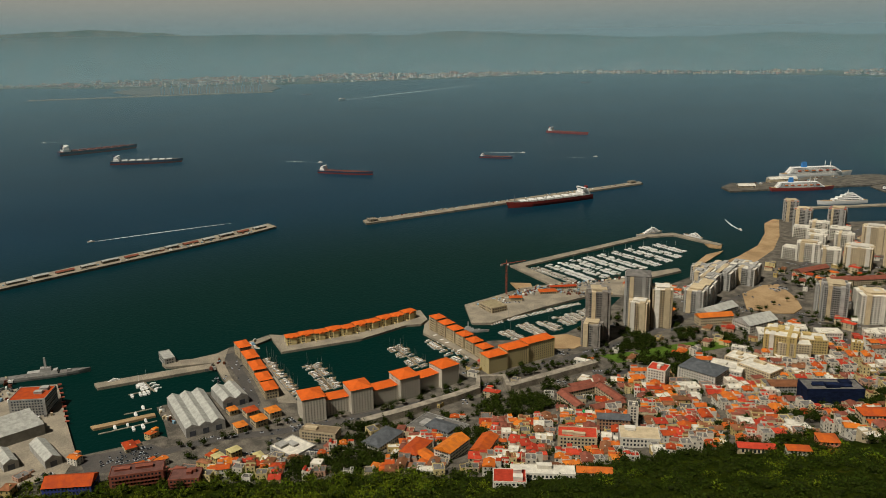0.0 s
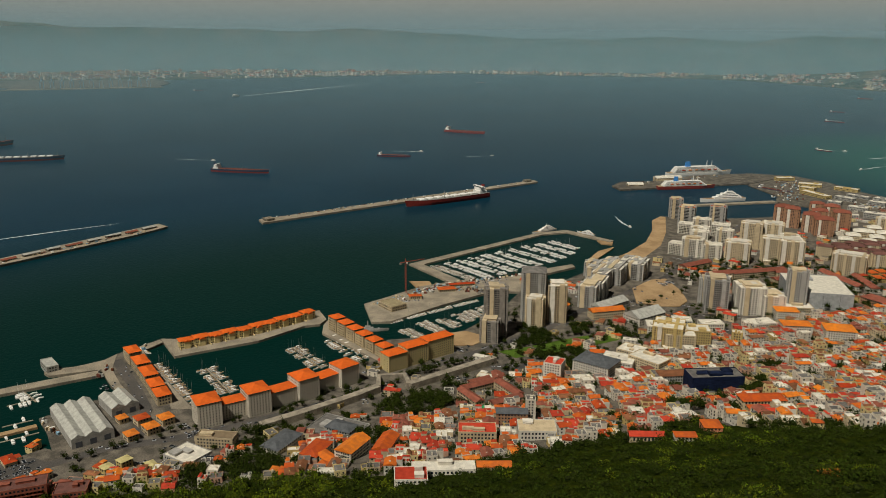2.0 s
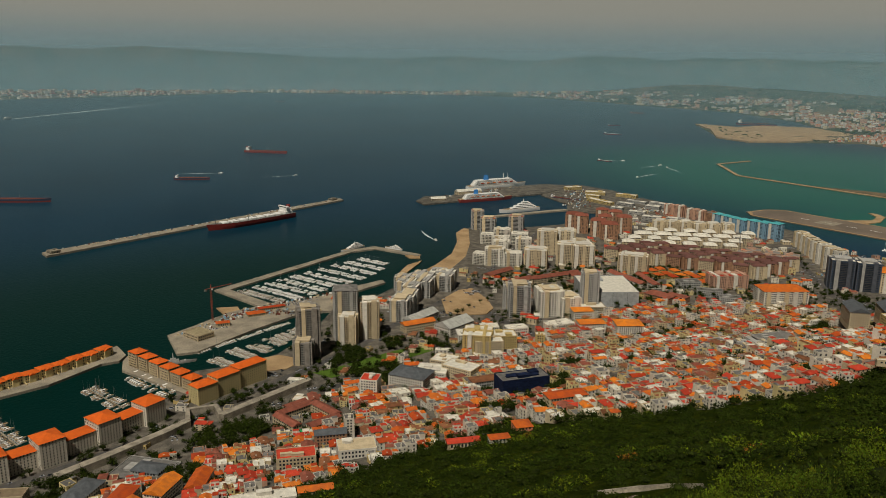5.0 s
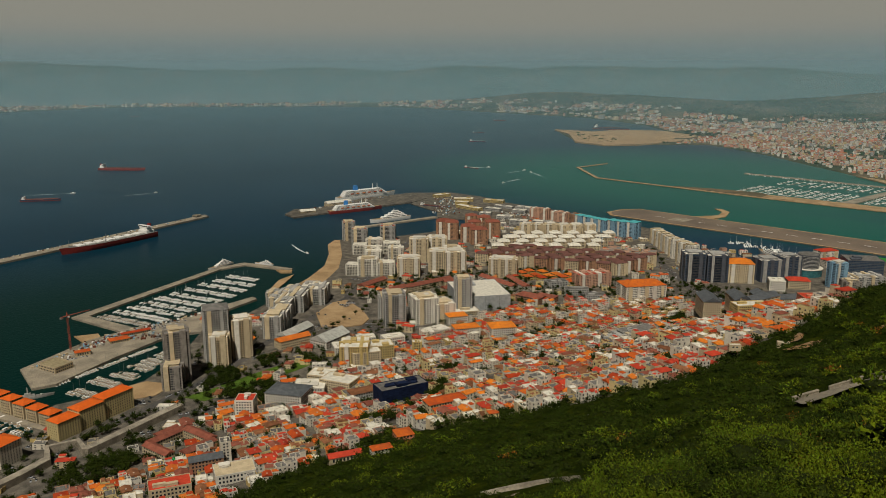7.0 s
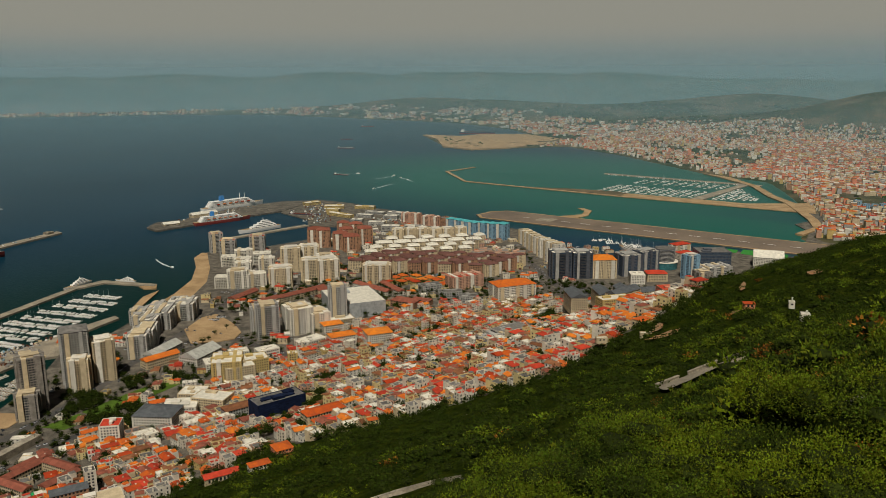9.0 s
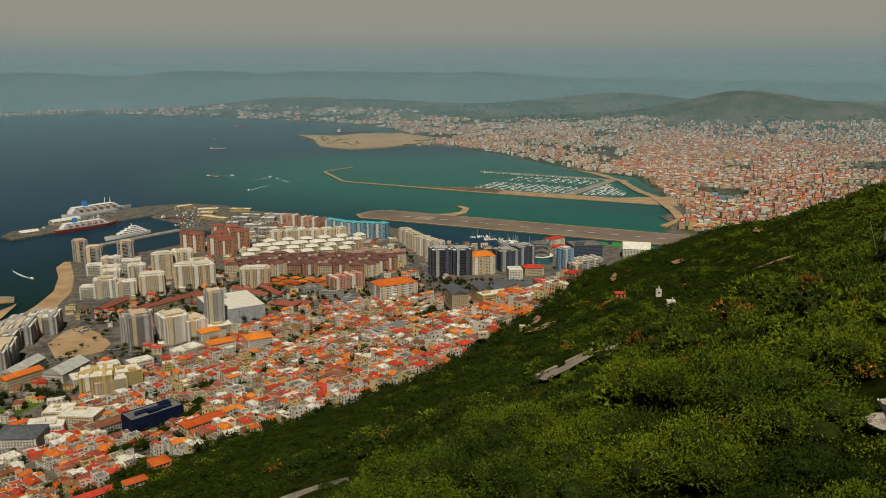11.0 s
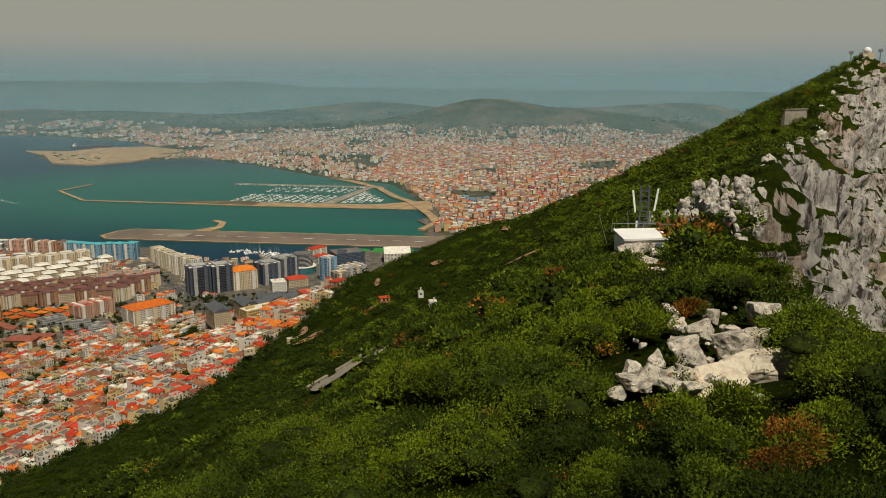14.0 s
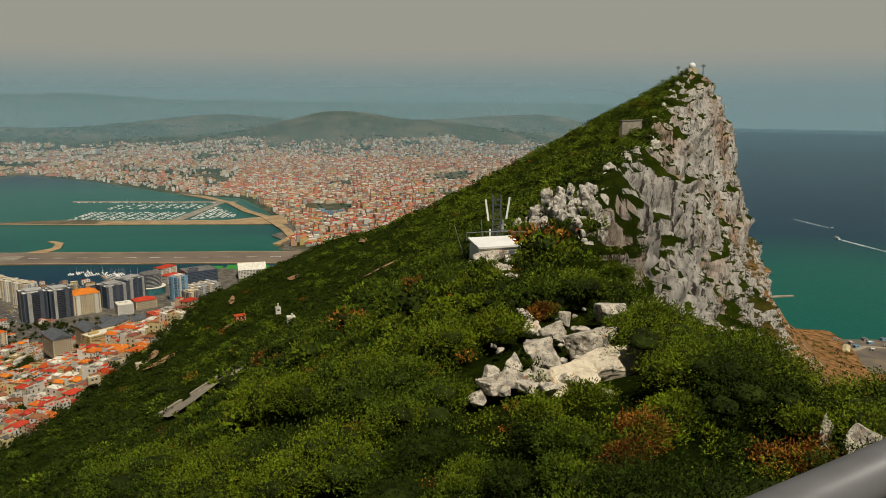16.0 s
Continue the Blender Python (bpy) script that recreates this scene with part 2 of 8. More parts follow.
EAST_Z = [
    [197, 193, 181, 164, 150, 138, 112, 84, 56, 28, -4],
    [197, 193, 181, 164, 150, 138, 112, 84, 56, 28, -4],
    [193, 188, 176, 158, 144, 133, 108, 82, 54, 27, -4],
    [191.5, 186, 172, 153, 139, 128, 104, 79, 52, 26, -4],
    [189, 182, 166, 146, 132, 121, 98, 73, 47, 22, -4],
    [189, 186, 172, 142, 124, 112, 86, 56, 27, 6, -4],
    [201, 199, 190, 158, 132, 112, 66, 30, 7, 1, -4],
    [220, 219.5, 217, 199, 174, 110, 44, 12, 1, 0.6, -4],
    [213, 211, 200, 160, 125, 85, 34, 10, 0.5, -1, -4],
    [120, 110, 90, 70, 55, 42, 20, 5, -1, -2, -4],
    [2, 2, 2, 2, 2, 2, 2, 1.2, -1, -2, -4],
]


def ridge_at(y):
    """Crest x and the two profiles at y, eased between stations."""
    i = max(0, min(len(STATION_Y) - 2, int(np.searchsorted(STATION_Y, y)) - 1))
    k = (y - STATION_Y[i]) / (STATION_Y[i + 1] - STATION_Y[i])
    k = min(1.0, max(0.0, k))
    k = k * k * (3 - 2 * k) * 0.5 + k * 0.5
    mix = lambda a, b: a + (b - a) * k
    return (mix(CREST_X[i], CREST_X[i + 1]), [mix(a, b) for a, b in zip(WEST_Z[i], WEST_Z[i + 1])],
            [mix(a, b) for a, b in zip(EAST_Z[i], EAST_Z[i + 1])])


def ground_z(x, y):
    """The hillside's height before its roughness; the flat shore is 1.5."""
    if y > 668 or y < -260:
        return 1.5
    xc, west, east = ridge_at(y)
    z = curve_at(WEST_D, west, xc - x) if x <= xc else curve_at(EAST_D, east, x - xc)
    return max(z, 1.5) if x <= xc else z


def town_edge(y):
    """How far up the hill the houses reach."""
    return float(np.interp(y, [-260, -52, 12, 80, 125, 185, 245, 262, 278, 292, 346, 412, 470, 536, 620, 668], [-374, -366, -334, -290, -272, -268, -262, -210, -168, -140, -130, -120, -128, -154, -168, -150]))


ROCK_GROUND = bpy.data.materials.new("limestone hillside with scrub soil")


def hillside_material(m):
    """Grey limestone on steep faces with dark streaks, brown soil and green scrub on the gentler ones, orange scree to the east."""
    m.use_nodes = True
    n, l = m.node_tree.nodes, m.node_tree.links
    b = n["Principled BSDF"]
    b.inputs["Roughness"].default_value = 0.92
    b.inputs["Specular IOR Level"].default_value = 0.02
    geo = n.new("ShaderNodeNewGeometry")
    pos = geo.outputs["Position"]

    def tex(scale, detail=6.0, stretch=None, rough=0.6):
        t = n.new("ShaderNodeTexNoise")
        t.inputs["Scale"].default_value, t.inputs["Detail"].default_value, t.inputs["Roughness"].default_value = scale, detail, rough
        if stretch:
            mp = n.new("ShaderNodeMapping")
            mp.inputs["Scale"].default_value = stretch
            l.new(pos, mp.inputs["Vector"])
            l.new(mp.outputs["Vector"], t.inputs["Vector"])
        else:
            l.new(pos, t.inputs["Vector"])
        return t.outputs["Fac"]

    def ramp(fac, stops):
        r = n.new("ShaderNodeValToRGB")
        while len(r.color_ramp.elements) < len(stops):
            r.color_ramp.elements.new(0.5)
        for e, (p, c) in zip(r.color_ramp.elements, stops):
            e.position, e.color = p, (*c, 1) if len(c) == 3 else c
        l.new(fac, r.inputs["Fac"])
        return r.outputs["Color"]

    def mixed(fac, a, c):
        x = n.new("ShaderNodeMix")
        x.data_type = "RGBA"
        l.new(fac, x.inputs["Factor"])
        l.new(a, x.inputs["A"])
        l.new(c, x.inputs["B"])
        return x.outputs["Result"]

    streaks = tex(0.62, 12.0, (1.0, 1.0, 0.26), 0.78)
    stone = ramp(streaks, [(0.32, (0.06, 0.055, 0.05)), (0.40, (0.27, 0.245, 0.215)), (0.48, (0.50, 0.465, 0.41)), (0.62, (0.70, 0.65, 0.58))])
    stain = ramp(tex(0.02, 5.0, (1, 1, 0.5)), [(0.50, (1, 1, 1)), (0.62, (0.75, 0.50, 0.33)), (0.70, (0.62, 0.36, 0.22))])
    mul = n.new("ShaderNodeMix")
    mul.data_type, mul.blend_type = "RGBA", "MULTIPLY"
    mul.inputs["Factor"].default_value = 0.8
    l.new(stone, mul.inputs["A"])
    l.new(stain, mul.inputs["B"])
    cracks = n.new("ShaderNodeMix")
    cracks.data_type, cracks.blend_type = "RGBA", "MULTIPLY"
    cracks.inputs["Factor"].default_value = 1.0
    l.new(mul.outputs["Result"], cracks.inputs["A"])
    l.new(ramp(tex(0.42, 9.0, (1, 1, 0.12), 0.72), [(0.40, (0.14, 0.13, 0.12)), (0.47, (0.95, 0.95, 0.95))]), cracks.inputs["B"])
    scrub = ramp(tex(0.12, 8.0, None, 0.7), [(0.35, (0.012, 0.020, 0.002)), (0.50, (0.022, 0.034, 0.002)), (0.64, (0.044, 0.055, 0.004)), (0.78, (0.10, 0.08, 0.022))])
    scree = ramp(tex(0.15, 8.0, None, 0.7), [(0.36, (0.045, 0.05, 0.012)), (0.46, (0.20, 0.11, 0.045)), (0.56, (0.34, 0.17, 0.065)), (0.7, (0.42, 0.28, 0.15))])
    # steepness with a ragged edge
    sep = n.new("ShaderNodeSeparateXYZ")
    l.new(geo.outputs["Normal"], sep.inputs[0])
    place = n.new("ShaderNodeSeparateXYZ")
    l.new(pos, place.inputs[0])
    ragged = n.new("ShaderNodeMath")
    ragged.operation = "MULTIPLY_ADD"
    l.new(tex(0.09, 9.0, (1, 1, 0.45), 0.72), ragged.inputs[0])
    ragged.inputs[1].default_value = 1.4
    level = n.new("ShaderNodeMath")
    level.operation = "MULTIPLY"
    l.new(sep.outputs["Z"], level.inputs[0])
    level.inputs[1].default_value = 0.9
    l.new(level.outputs[0], ragged.inputs[2])
    halved = n.new("ShaderNodeMath")
    halved.operation = "MULTIPLY"
    l.new(ragged.outputs[0], halved.inputs[0])
    halved.inputs[1].default_value = 0.5
    green = ramp(halved.outputs[0], [(0.615, (0, 0, 0)), (0.64, (1, 1, 1))])
    # scree: to the east and low down
    low = n.new("ShaderNodeMapRange")
    l.new(place.outputs["Z"], low.inputs["Value"])
    low.inputs["From Min"].default_value, low.inputs["From Max"].default_value = 110, 80
    east = n.new("ShaderNodeMapRange")
    l.new(place.outputs["X"], east.inputs["Value"])
    east.inputs["From Min"].default_value, east.inputs["From Max"].default_value = 90, 130
    both = n.new("ShaderNodeMath")
    both.operation = "MULTIPLY"
    l.new(low.outputs[0], both.inputs[0])
    l.new(east.outputs[0], both.inputs[1])
    soil = mixed(both.outputs[0], scrub, scree)
    l.new(mixed(green, cracks.outputs["Result"], soil), b.inputs["Base Color"])
    bp = n.new("ShaderNodeBump")
    bp.inputs["Strength"].default_value, bp.inputs["Distance"].default_value = 1.0, 3.0
    l.new(tex(0.30, 10.0, (1, 1, 0.45), 0.75), bp.inputs["Height"])
    l.new(bp.outputs["Normal"], b.inputs["Normal"])


hillside_material(ROCK_GROUND)


def rough(x, y, z, steep):
    """Crags and gullies: upright ribs on the cliffs, soft swells on the slopes."""
    v = Vector((x, y, z))
    a = noise.fractal(v * 0.035, 0.9, 2.1, 5)
    if steep <= 0:
        return a * 1.5 + 0.4 * noise.fractal(Vector((x * 0.12, y * 0.12, z * 0.05)), 0.8, 2.1, 4)
    b = noise.fractal(Vector((x * 0.12, y * 0.12, z * 0.045)), 0.7, 2.1, 5)
    c = abs(noise.fractal(Vector((x * 0.22, y * 0.22, z * 0.06)), 0.7, 2.1, 4))
    d = noise.fractal(Vector((x * 0.34, y * 0.34, z * 0.13)), 0.6, 2.1, 3)
    return a * (1.5 + 4.0 * steep) + b * (0.4 + 2.6 * steep) - c * 3.2 * steep + d * 1.3 * steep


def build_hillside():
    ys = [-260 + 12 * i for i in range(20)] + [-22 + 1.6 * i for i in range(100)]
    while ys[-1] < 660:
        ys.append(ys[-1] + 2.1)
    west = [1.4 * i for i in range(1, 34)]
    while west[-1] < 484:
        west.append(west[-1] + 1.5 + west[-1] * 0.012)
    west = [-d for d in reversed(west)] + [0.0]
    dense = np.linspace(0, 232, 500)
    steps = np.concatenate([np.linspace(0.004, 0.6, 130), np.linspace(0.61, 1.0, 60)])
    verts = []
    for y in ys:
        xc, w, e = ridge_at(y)
        ez = np.interp(dense, EAST_D, e)
        arc = np.concatenate([[0], np.cumsum(np.hypot(np.diff(dense), np.diff(ez)))])
        for o in west + list(np.interp(steps * arc[-1], arc, dense)):
            o = float(o)
            z = curve_at(WEST_D, w, -o) if o <= 0 else curve_at(EAST_D, e, o)
            steep = 0.0
            if o > -5:
                steep = min(1.0, (o + 5) / 10) * (1.0 if o < 60 else max(0.15, 1 - (o - 60) / 40))
            near = min(1.0, max(0.0, (math.hypot(xc + o, y) - 14) / 40))
            town = min(1.0, max(0.0, (z - 6) / 40))
            r = rough(xc + o, y, z, steep) * near * town
            shift = r * steep * 1.1
            verts.append((xc + o + shift, y - shift * 0.5, z + r * (1 - 0.55 * steep)))
    cols = len(west) + len(steps)
    faces = [(r * cols + c, r * cols + c + 1, (r + 1) * cols + c + 1, (r + 1) * cols + c)
             for r in range(len(ys) - 1) for c in range(cols - 1)]
    me = bpy.data.meshes.new("hillside")
    me.from_pydata(verts, [], faces)
    me.materials.append(ROCK_GROUND)
    me.materials.append(PAVING)
    for p in me.polygons:
        p.material_index = 1 if p.center.x < town_edge(p.center.y) else 0
        p.use_smooth = True
    return tagged(new("hillside", me), "steep limestone ridge with scrub slopes and a bare eastern cliff", "hillside", kind="structure")


hillside = build_hillside()

# ---- the sea, one sheet to the horizon ----
WATER = bpy.data.materials.new("sea water")


def water_material(m):
    m.use_nodes = True
    n, l = m.node_tree.nodes, m.node_tree.links
    b = n["Principled BSDF"]
    b.inputs["Roughness"].default_value = 0.28
    b.inputs["Specular IOR Level"].default_value = 0.045
    b.inputs["IOR"].default_value = 1.33
    b.inputs["Specular Tint"].default_value = (0.55, 0.85, 1.0, 1)
    pos = n.new("ShaderNodeNewGeometry").outputs["Position"]
    # shoals: turquoise over sand in the northern bay and off the eastern beach, deep blue-green elsewhere
    shoal = None
    for cx, cy, rx, ry in ((-640, 1420, 620, 480), (-330, 1080, 330, 130), (480, 680, 330, 420)):
        mp = n.new("ShaderNodeMapping")
        mp.inputs["Location"].default_value = (-cx / rx, -cy / ry, 0)
        mp.inputs["Scale"].default_value = (1 / rx, 1 / ry, 0)
        l.new(pos, mp.inputs["Vector"])
        ln = n.new("ShaderNodeVectorMath")
        ln.operation = "LENGTH"
        l.new(mp.outputs["Vector"], ln.inputs[0])
        mr = n.new("ShaderNodeMapRange")
        mr.inputs["From Min"].default_value, mr.inputs["From Max"].default_value = 1.15, 0.55
        l.new(ln.outputs["Value"], mr.inputs["Value"])
        if shoal is None:
            shoal = mr.outputs["Result"]
        else:
            mx = n.new("ShaderNodeMath")
            mx.operation = "MAXIMUM"
            l.new(shoal, mx.inputs[0])
            l.new(mr.outputs["Result"], mx.inputs[1])
            shoal = mx.outputs[0]
    broad = n.new("ShaderNodeTexNoise")
    broad.inputs["Scale"].default_value, broad.inputs["Detail"].default_value = 0.004, 5
    l.new(pos, broad.inputs["Vector"])
    deep = n.new("ShaderNodeValToRGB")
    deep.color_ramp.elements[0].position, deep.color_ramp.elements[1].position = 0.35, 0.65
    deep.color_ramp.elements[0].color, deep.color_ramp.elements[1].color = (0.0024, 0.024, 0.044, 1), (0.0034, 0.030, 0.056, 1)
    l.new(broad.outputs["Fac"], deep.inputs["Fac"])
    mix = n.new("ShaderNodeMix")
    mix.data_type = "RGBA"
    l.new(shoal, mix.inputs["Factor"])
    # darker green water in the sheltered harbour
    mp, ln, mr, calm = n.new("ShaderNodeMapping"), n.new("ShaderNodeVectorMath"), n.new("ShaderNodeMapRange"), n.new("ShaderNodeMix")
    mp.inputs["Location"].default_value, mp.inputs["Scale"].default_value = (520 / 330, -160 / 520, 0), (1 / 330, 1 / 520, 0)
    ln.operation, calm.data_type, mr.interpolation_type = "LENGTH", "RGBA", "SMOOTHSTEP"
    l.new(pos, mp.inputs["Vector"])
    l.new(mp.outputs["Vector"], ln.inputs[0])
    l.new(ln.outputs["Value"], mr.inputs["Value"])
    mr.inputs["From Min"].default_value, mr.inputs["From Max"].default_value = 1.5, 0.5
    l.new(mr.outputs["Result"], calm.inputs["Factor"])
    l.new(deep.outputs["Color"], calm.inputs["A"])
    calm.inputs["B"].default_value = (0.0008, 0.0175, 0.0145, 1)
    l.new(calm.outputs["Result"], mix.inputs["A"])
    mix.inputs["B"].default_value = (0.006, 0.085, 0.066, 1)
    l.new(mix.outputs["Result"], b.inputs["Base Color"])
    waves = n.new("ShaderNodeTexNoise")
    waves.inputs["Scale"].default_value, waves.inputs["Detail"].default_value = 0.35, 4
    l.new(pos, waves.inputs["Vector"])
    bp = n.new("ShaderNodeBump")
    bp.inputs["Strength"].default_value, bp.inputs["Distance"].default_value = 0.35, 0.6
    l.new(waves.outputs["Fac"], bp.inputs["Height"])
    l.new(bp.outputs["Normal"], b.inputs["Normal"])


water_material(WATER)
bm = mesh_of([(-7000, -6000, 0), (6000, -6000, 0), (6000, 7000, 0), (-7000, 7000, 0)], [(0, 1, 2, 3)])
tagged(link("water", bm, WATER), "calm blue-green bay water turning turquoise over shallows", "sea", kind="structure")


# ---- flat shore, quays and moles ----
def slab(name, plan, top, mat, label, category, bottom=-2.0):
    b = bmesh.new()
    prism(b, [(float(x), float(y)) for x, y in plan], bottom, top)
    return tagged(link(name, b, mat), label, category, kind="structure")


slab("ground_shore", [(-100, -300), (-386, -300), (-396, -129), (-404, -86), (-409, -58), (-414, -45), (-411, -42), (-406, -41), (-432, -45),
     (-451, -50), (-453, -46), (-456, -29), (-464, -25), (-463, -16), (-460, -6), (-455, -3), (-481, -13), (-507, -18), (-525, -16),
     (-533, -8), (-541, 5), (-550, 20), (-543, 22), (-532, 8), (-508, 12), (-463, 22), (-431, 30), (-428, 38), (-432, 60), (-440, 90), (-452, 112), (-458, 126),
     (-460, 142), (-478, 148), (-490, 165), (-484, 195),
     (-487, 222), (-511, 260), (-550, 300), (-565, 331), (-561, 345), (-590, 405), (-584, 429), (-601, 463), (-630, 503),
     (-673, 543), (-715, 575), (-737, 592), (-705, 640), (-690, 700), (-690, 770), (-700, 800), (-500, 800), (-300, 400)],
     1.5, PAVING, "dusty paved reclaimed land along the harbour", "ground")
slab("ground_north", [(-700, 800), (-755, 778), (-785, 810), (-860, 830), (-882, 873), (-901, 951), (-829, 955), (-768, 938),
     (-668, 938), (-610, 932), (-559, 923), (-492, 908), (-464, 873), (-406, 844), (-370, 800), (-330, 815), (-285, 855), (-270, 905),
     (-250, 930), (-150, 940), (330, 940), (330, 690), (230, 640), (-100, 560), (-300, 400), (-500, 800)],
     1.5, PAVING, "pale paved town ground south of the airfield", "ground")
slab("mole_south", [(-738, -224), (-911, 42), (-893, 50), (-868, 20), (-714, -226)], 2.2, QUAY, "long weathered concrete harbour mole", "mole")
slab("mole_detached", [(-891, 148), (-1002, 564), (-987, 562), (-873, 149)], 2.2, QUAY, "detached concrete breakwater in the bay", "mole")
slab("mole_north", [(-924, 645), (-945, 675), (-930, 721), (-950, 809), (-933, 904), (-895, 940), (-880, 891), (-866, 845), (-886, 711), (-894, 638)],
     2.2, PAVING, "cruise terminal mole with pale concrete apron", "mole")
slab("pier_yacht", [(-782, 661), (-774, 660), (-752, 778), (-762, 780)], 1.8, QUAY, "narrow concrete pier beside a superyacht", "pier")
slab("quay_dockyard", [(-560, -300), (-530, -200), (-504, -144), (-505, -126), (-504, -112), (-486, -107), (-445, -97), (-404, -86), (-380, -90), (-380, -300)], 1.7, QUAY, "dockyard quay with sheds", "quay")
slab("jetty", [(-500, -19), (-496, -45), (-490, -87), (-498, -90), (-505, -46), (-508, -19)], 1.8, QUAY, "narrow concrete jetty", "jetty")
slab("quay_west", [(-517, -51), (-511, -48), (-510, -36), (-509, -17), (-525, -15), (-520, -32), (-521, -49)], 1.7, QUAY, "concrete quay with a boat shed", "quay")
slab("finger_mole", [(-438, -84), (-434, -82), (-441, -50), (-445, -51)], 1.3, SAND, "thin sandy stone finger mole", "mole")
slab("island_quay", [(-550, 20), (-514, 26), (-521, 82), (-538, 118), (-537, 129), (-545, 136), (-567, 136), (-561, 117), (-546, 29)], 1.7, QUAY, "paved island with a row of houses", "quay")
slab("terrace_quay", [(-545, 138), (-535, 131), (-519, 126), (-458, 147), (-470, 162), (-541, 150)], 1.7, QUAY, "paved quay with terraced apartments", "quay")
slab("quay_mid", [(-568, 172), (-579, 198), (-594, 231), (-597, 271), (-588, 298), (-600, 345), (-604, 383), (-595, 381), (-585, 340),
     (-550, 300), (-556, 285), (-557, 272), (-543, 227), (-523, 179), (-527, 165)], 1.8, QUAY, "broad concrete quay with boat storage", "quay")
slab("marina_breakwater", [(-661, 244), (-723, 416), (-722, 449), (-664, 470), (-660, 463), (-712, 444), (-714, 416), (-655, 256), (-594, 269), (-590, 258)],
     1.6, QUAY, "marina breakwater of pale concrete", "breakwater")
slab("rubble_groyne", [(-608, 400), (-637, 434), (-644, 457), (-636, 448), (-603, 403)], 1.2, SAND, "sandy rubble groyne", "groyne")
slab("rubble_tip", [(-672, 455), (-665, 470), (-652, 460), (-660, 452)], 1.2, SAND, "sandy rubble mole end", "groyne")
slab("sand_islet", [(-614, 227), (-607, 243), (-585, 238), (-596, 226)], 0.8, SAND, "bare sand islet", "islet")
slab("quay_apron", [(-541, 6), (-548, 19), (-543, 21), (-532, 7.5), (-508, 11.5), (-463, 21.5), (-431, 29.5), (-436, 18), (-463, 16), (-500, 9.5), (-528, 4)], 1.62, QUAY, "pale stone apron along the basin", "quay", 1.0)
slab("quay_apron_west", [(-455, -3), (-481, -13), (-507, -18), (-525, -16), (-533, -8), (-529, -9), (-507, -12), (-481, -7.5), (-450, 1)], 1.62, QUAY, "pale stone apron along the inner dock", "quay", 1.0)
slab("beach", [(-590, 405), (-584, 429), (-601, 463), (-630, 503), (-673, 543), (-715, 575), (-737, 592), (-742, 588), (-728, 566),
     (-690, 538), (-650, 500), (-622, 458), (-606, 425), (-602, 404)], 1.0, SAND, "curved sandy beach", "beach")
slab("runway", [(-608, 976), (-590, 958), (330, 958), (330, 1030), (-585, 1030), (-603, 1010)], 1.3, RUNWAY, "long tarmac airfield runway reaching into the bay", "runway")
slab("runway_spur", [(-502, 1029), (-474, 1029), (-468, 1060), (-480, 1100), (-500, 1114), (-508, 1110), (-488, 1092), (-480, 1062)], 1.0, SAND, "sandy spur beside the runway", "islet")
slab("ground_isthmus", [(-150, 940), (-170, 1030), (-178, 1104), (-205, 1150), (-185, 1200), (-217, 1254), (400, 1260), (330, 940)], 1.1, PAVING, "flat isthmus ground", "ground")
slab("far_marina_ground", [(-500, 1262), (-500, 1290), (-300, 1292), (-215, 1350), (-195, 1249), (-205, 1252)], 1.5, SAND, "sandy quay beside the far marina", "ground")

slab("sand_spit", [(-1540, 2140), (-1530, 2128), (-1400, 2020), (-1250, 1832), (-1140, 1804), (-1080, 1885), (-1045, 2025), (-1090, 2230), (-1260, 2330), (-1385, 2262), (-1400, 2150)],
     4.0, SAND, "broad bare sandy spit of reclaimed land across the bay", "land")
slab("marina_spit", [(-668, 1268), (-600, 1290), (-520, 1300), (-500, 1290), (-500, 1262)], 1.7, material("brown scrubby fill", (0.20, 0.14, 0.075), scale=0.03, other=(0.10, 0.085, 0.05)), "brown scrubby land at the far marina", "ground")
slab("marina_jetty", [(-640, 1528), (-640, 1518), (-330, 1502), (-330, 1514)], 1.7, QUAY, "pale outer jetty of the far marina", "jetty")
slab("marina_pier", [(-392, 1290), (-372, 1290), (-352, 1500), (-366, 1502)], 1.7, QUAY, "broad central pier of the far marina", "pier")
slab("beach_far", [(-470, 1625), (-420, 1578), (-345, 1490), (-292, 1380), (-252, 1322), (-196, 1190), (-178, 1130), (-190, 1076), (-180, 1072), (-166, 1140), (-184, 1196), (-240, 1330), (-280, 1388), (-334, 1498), (-408, 1592)],
     2.4, SAND, "pale beach and promenade along the far shore", "beach")

# ---- far shore: low land, hills and mountains ----
FAR_COAST = [(-178, 1030), (-190, 1200), (-215, 1290), (-300, 1500), (-330, 1570), (-458, 1624), (-746, 1881), (-979, 2039), (-1024, 1955),
             (-1151, 1819), (-1248, 1837), (-1529, 2133), (-1380, 2130), (-1180, 2160), (-1150, 2250), (-1439, 2540), (-1810, 2751),
             (-2547, 2805), (-3011, 2801), (-3300, 2620), (-4017, 1792), (-3930, 1300), (-3889, 838), (-3864, 291), (-3900, -300),
             (-4274, -1000), (-4400, -3200), (-5600, -3200), (-5600, 5200), (1300, 5200), (1100, 4200), (500, 2000), (350, 1000)]


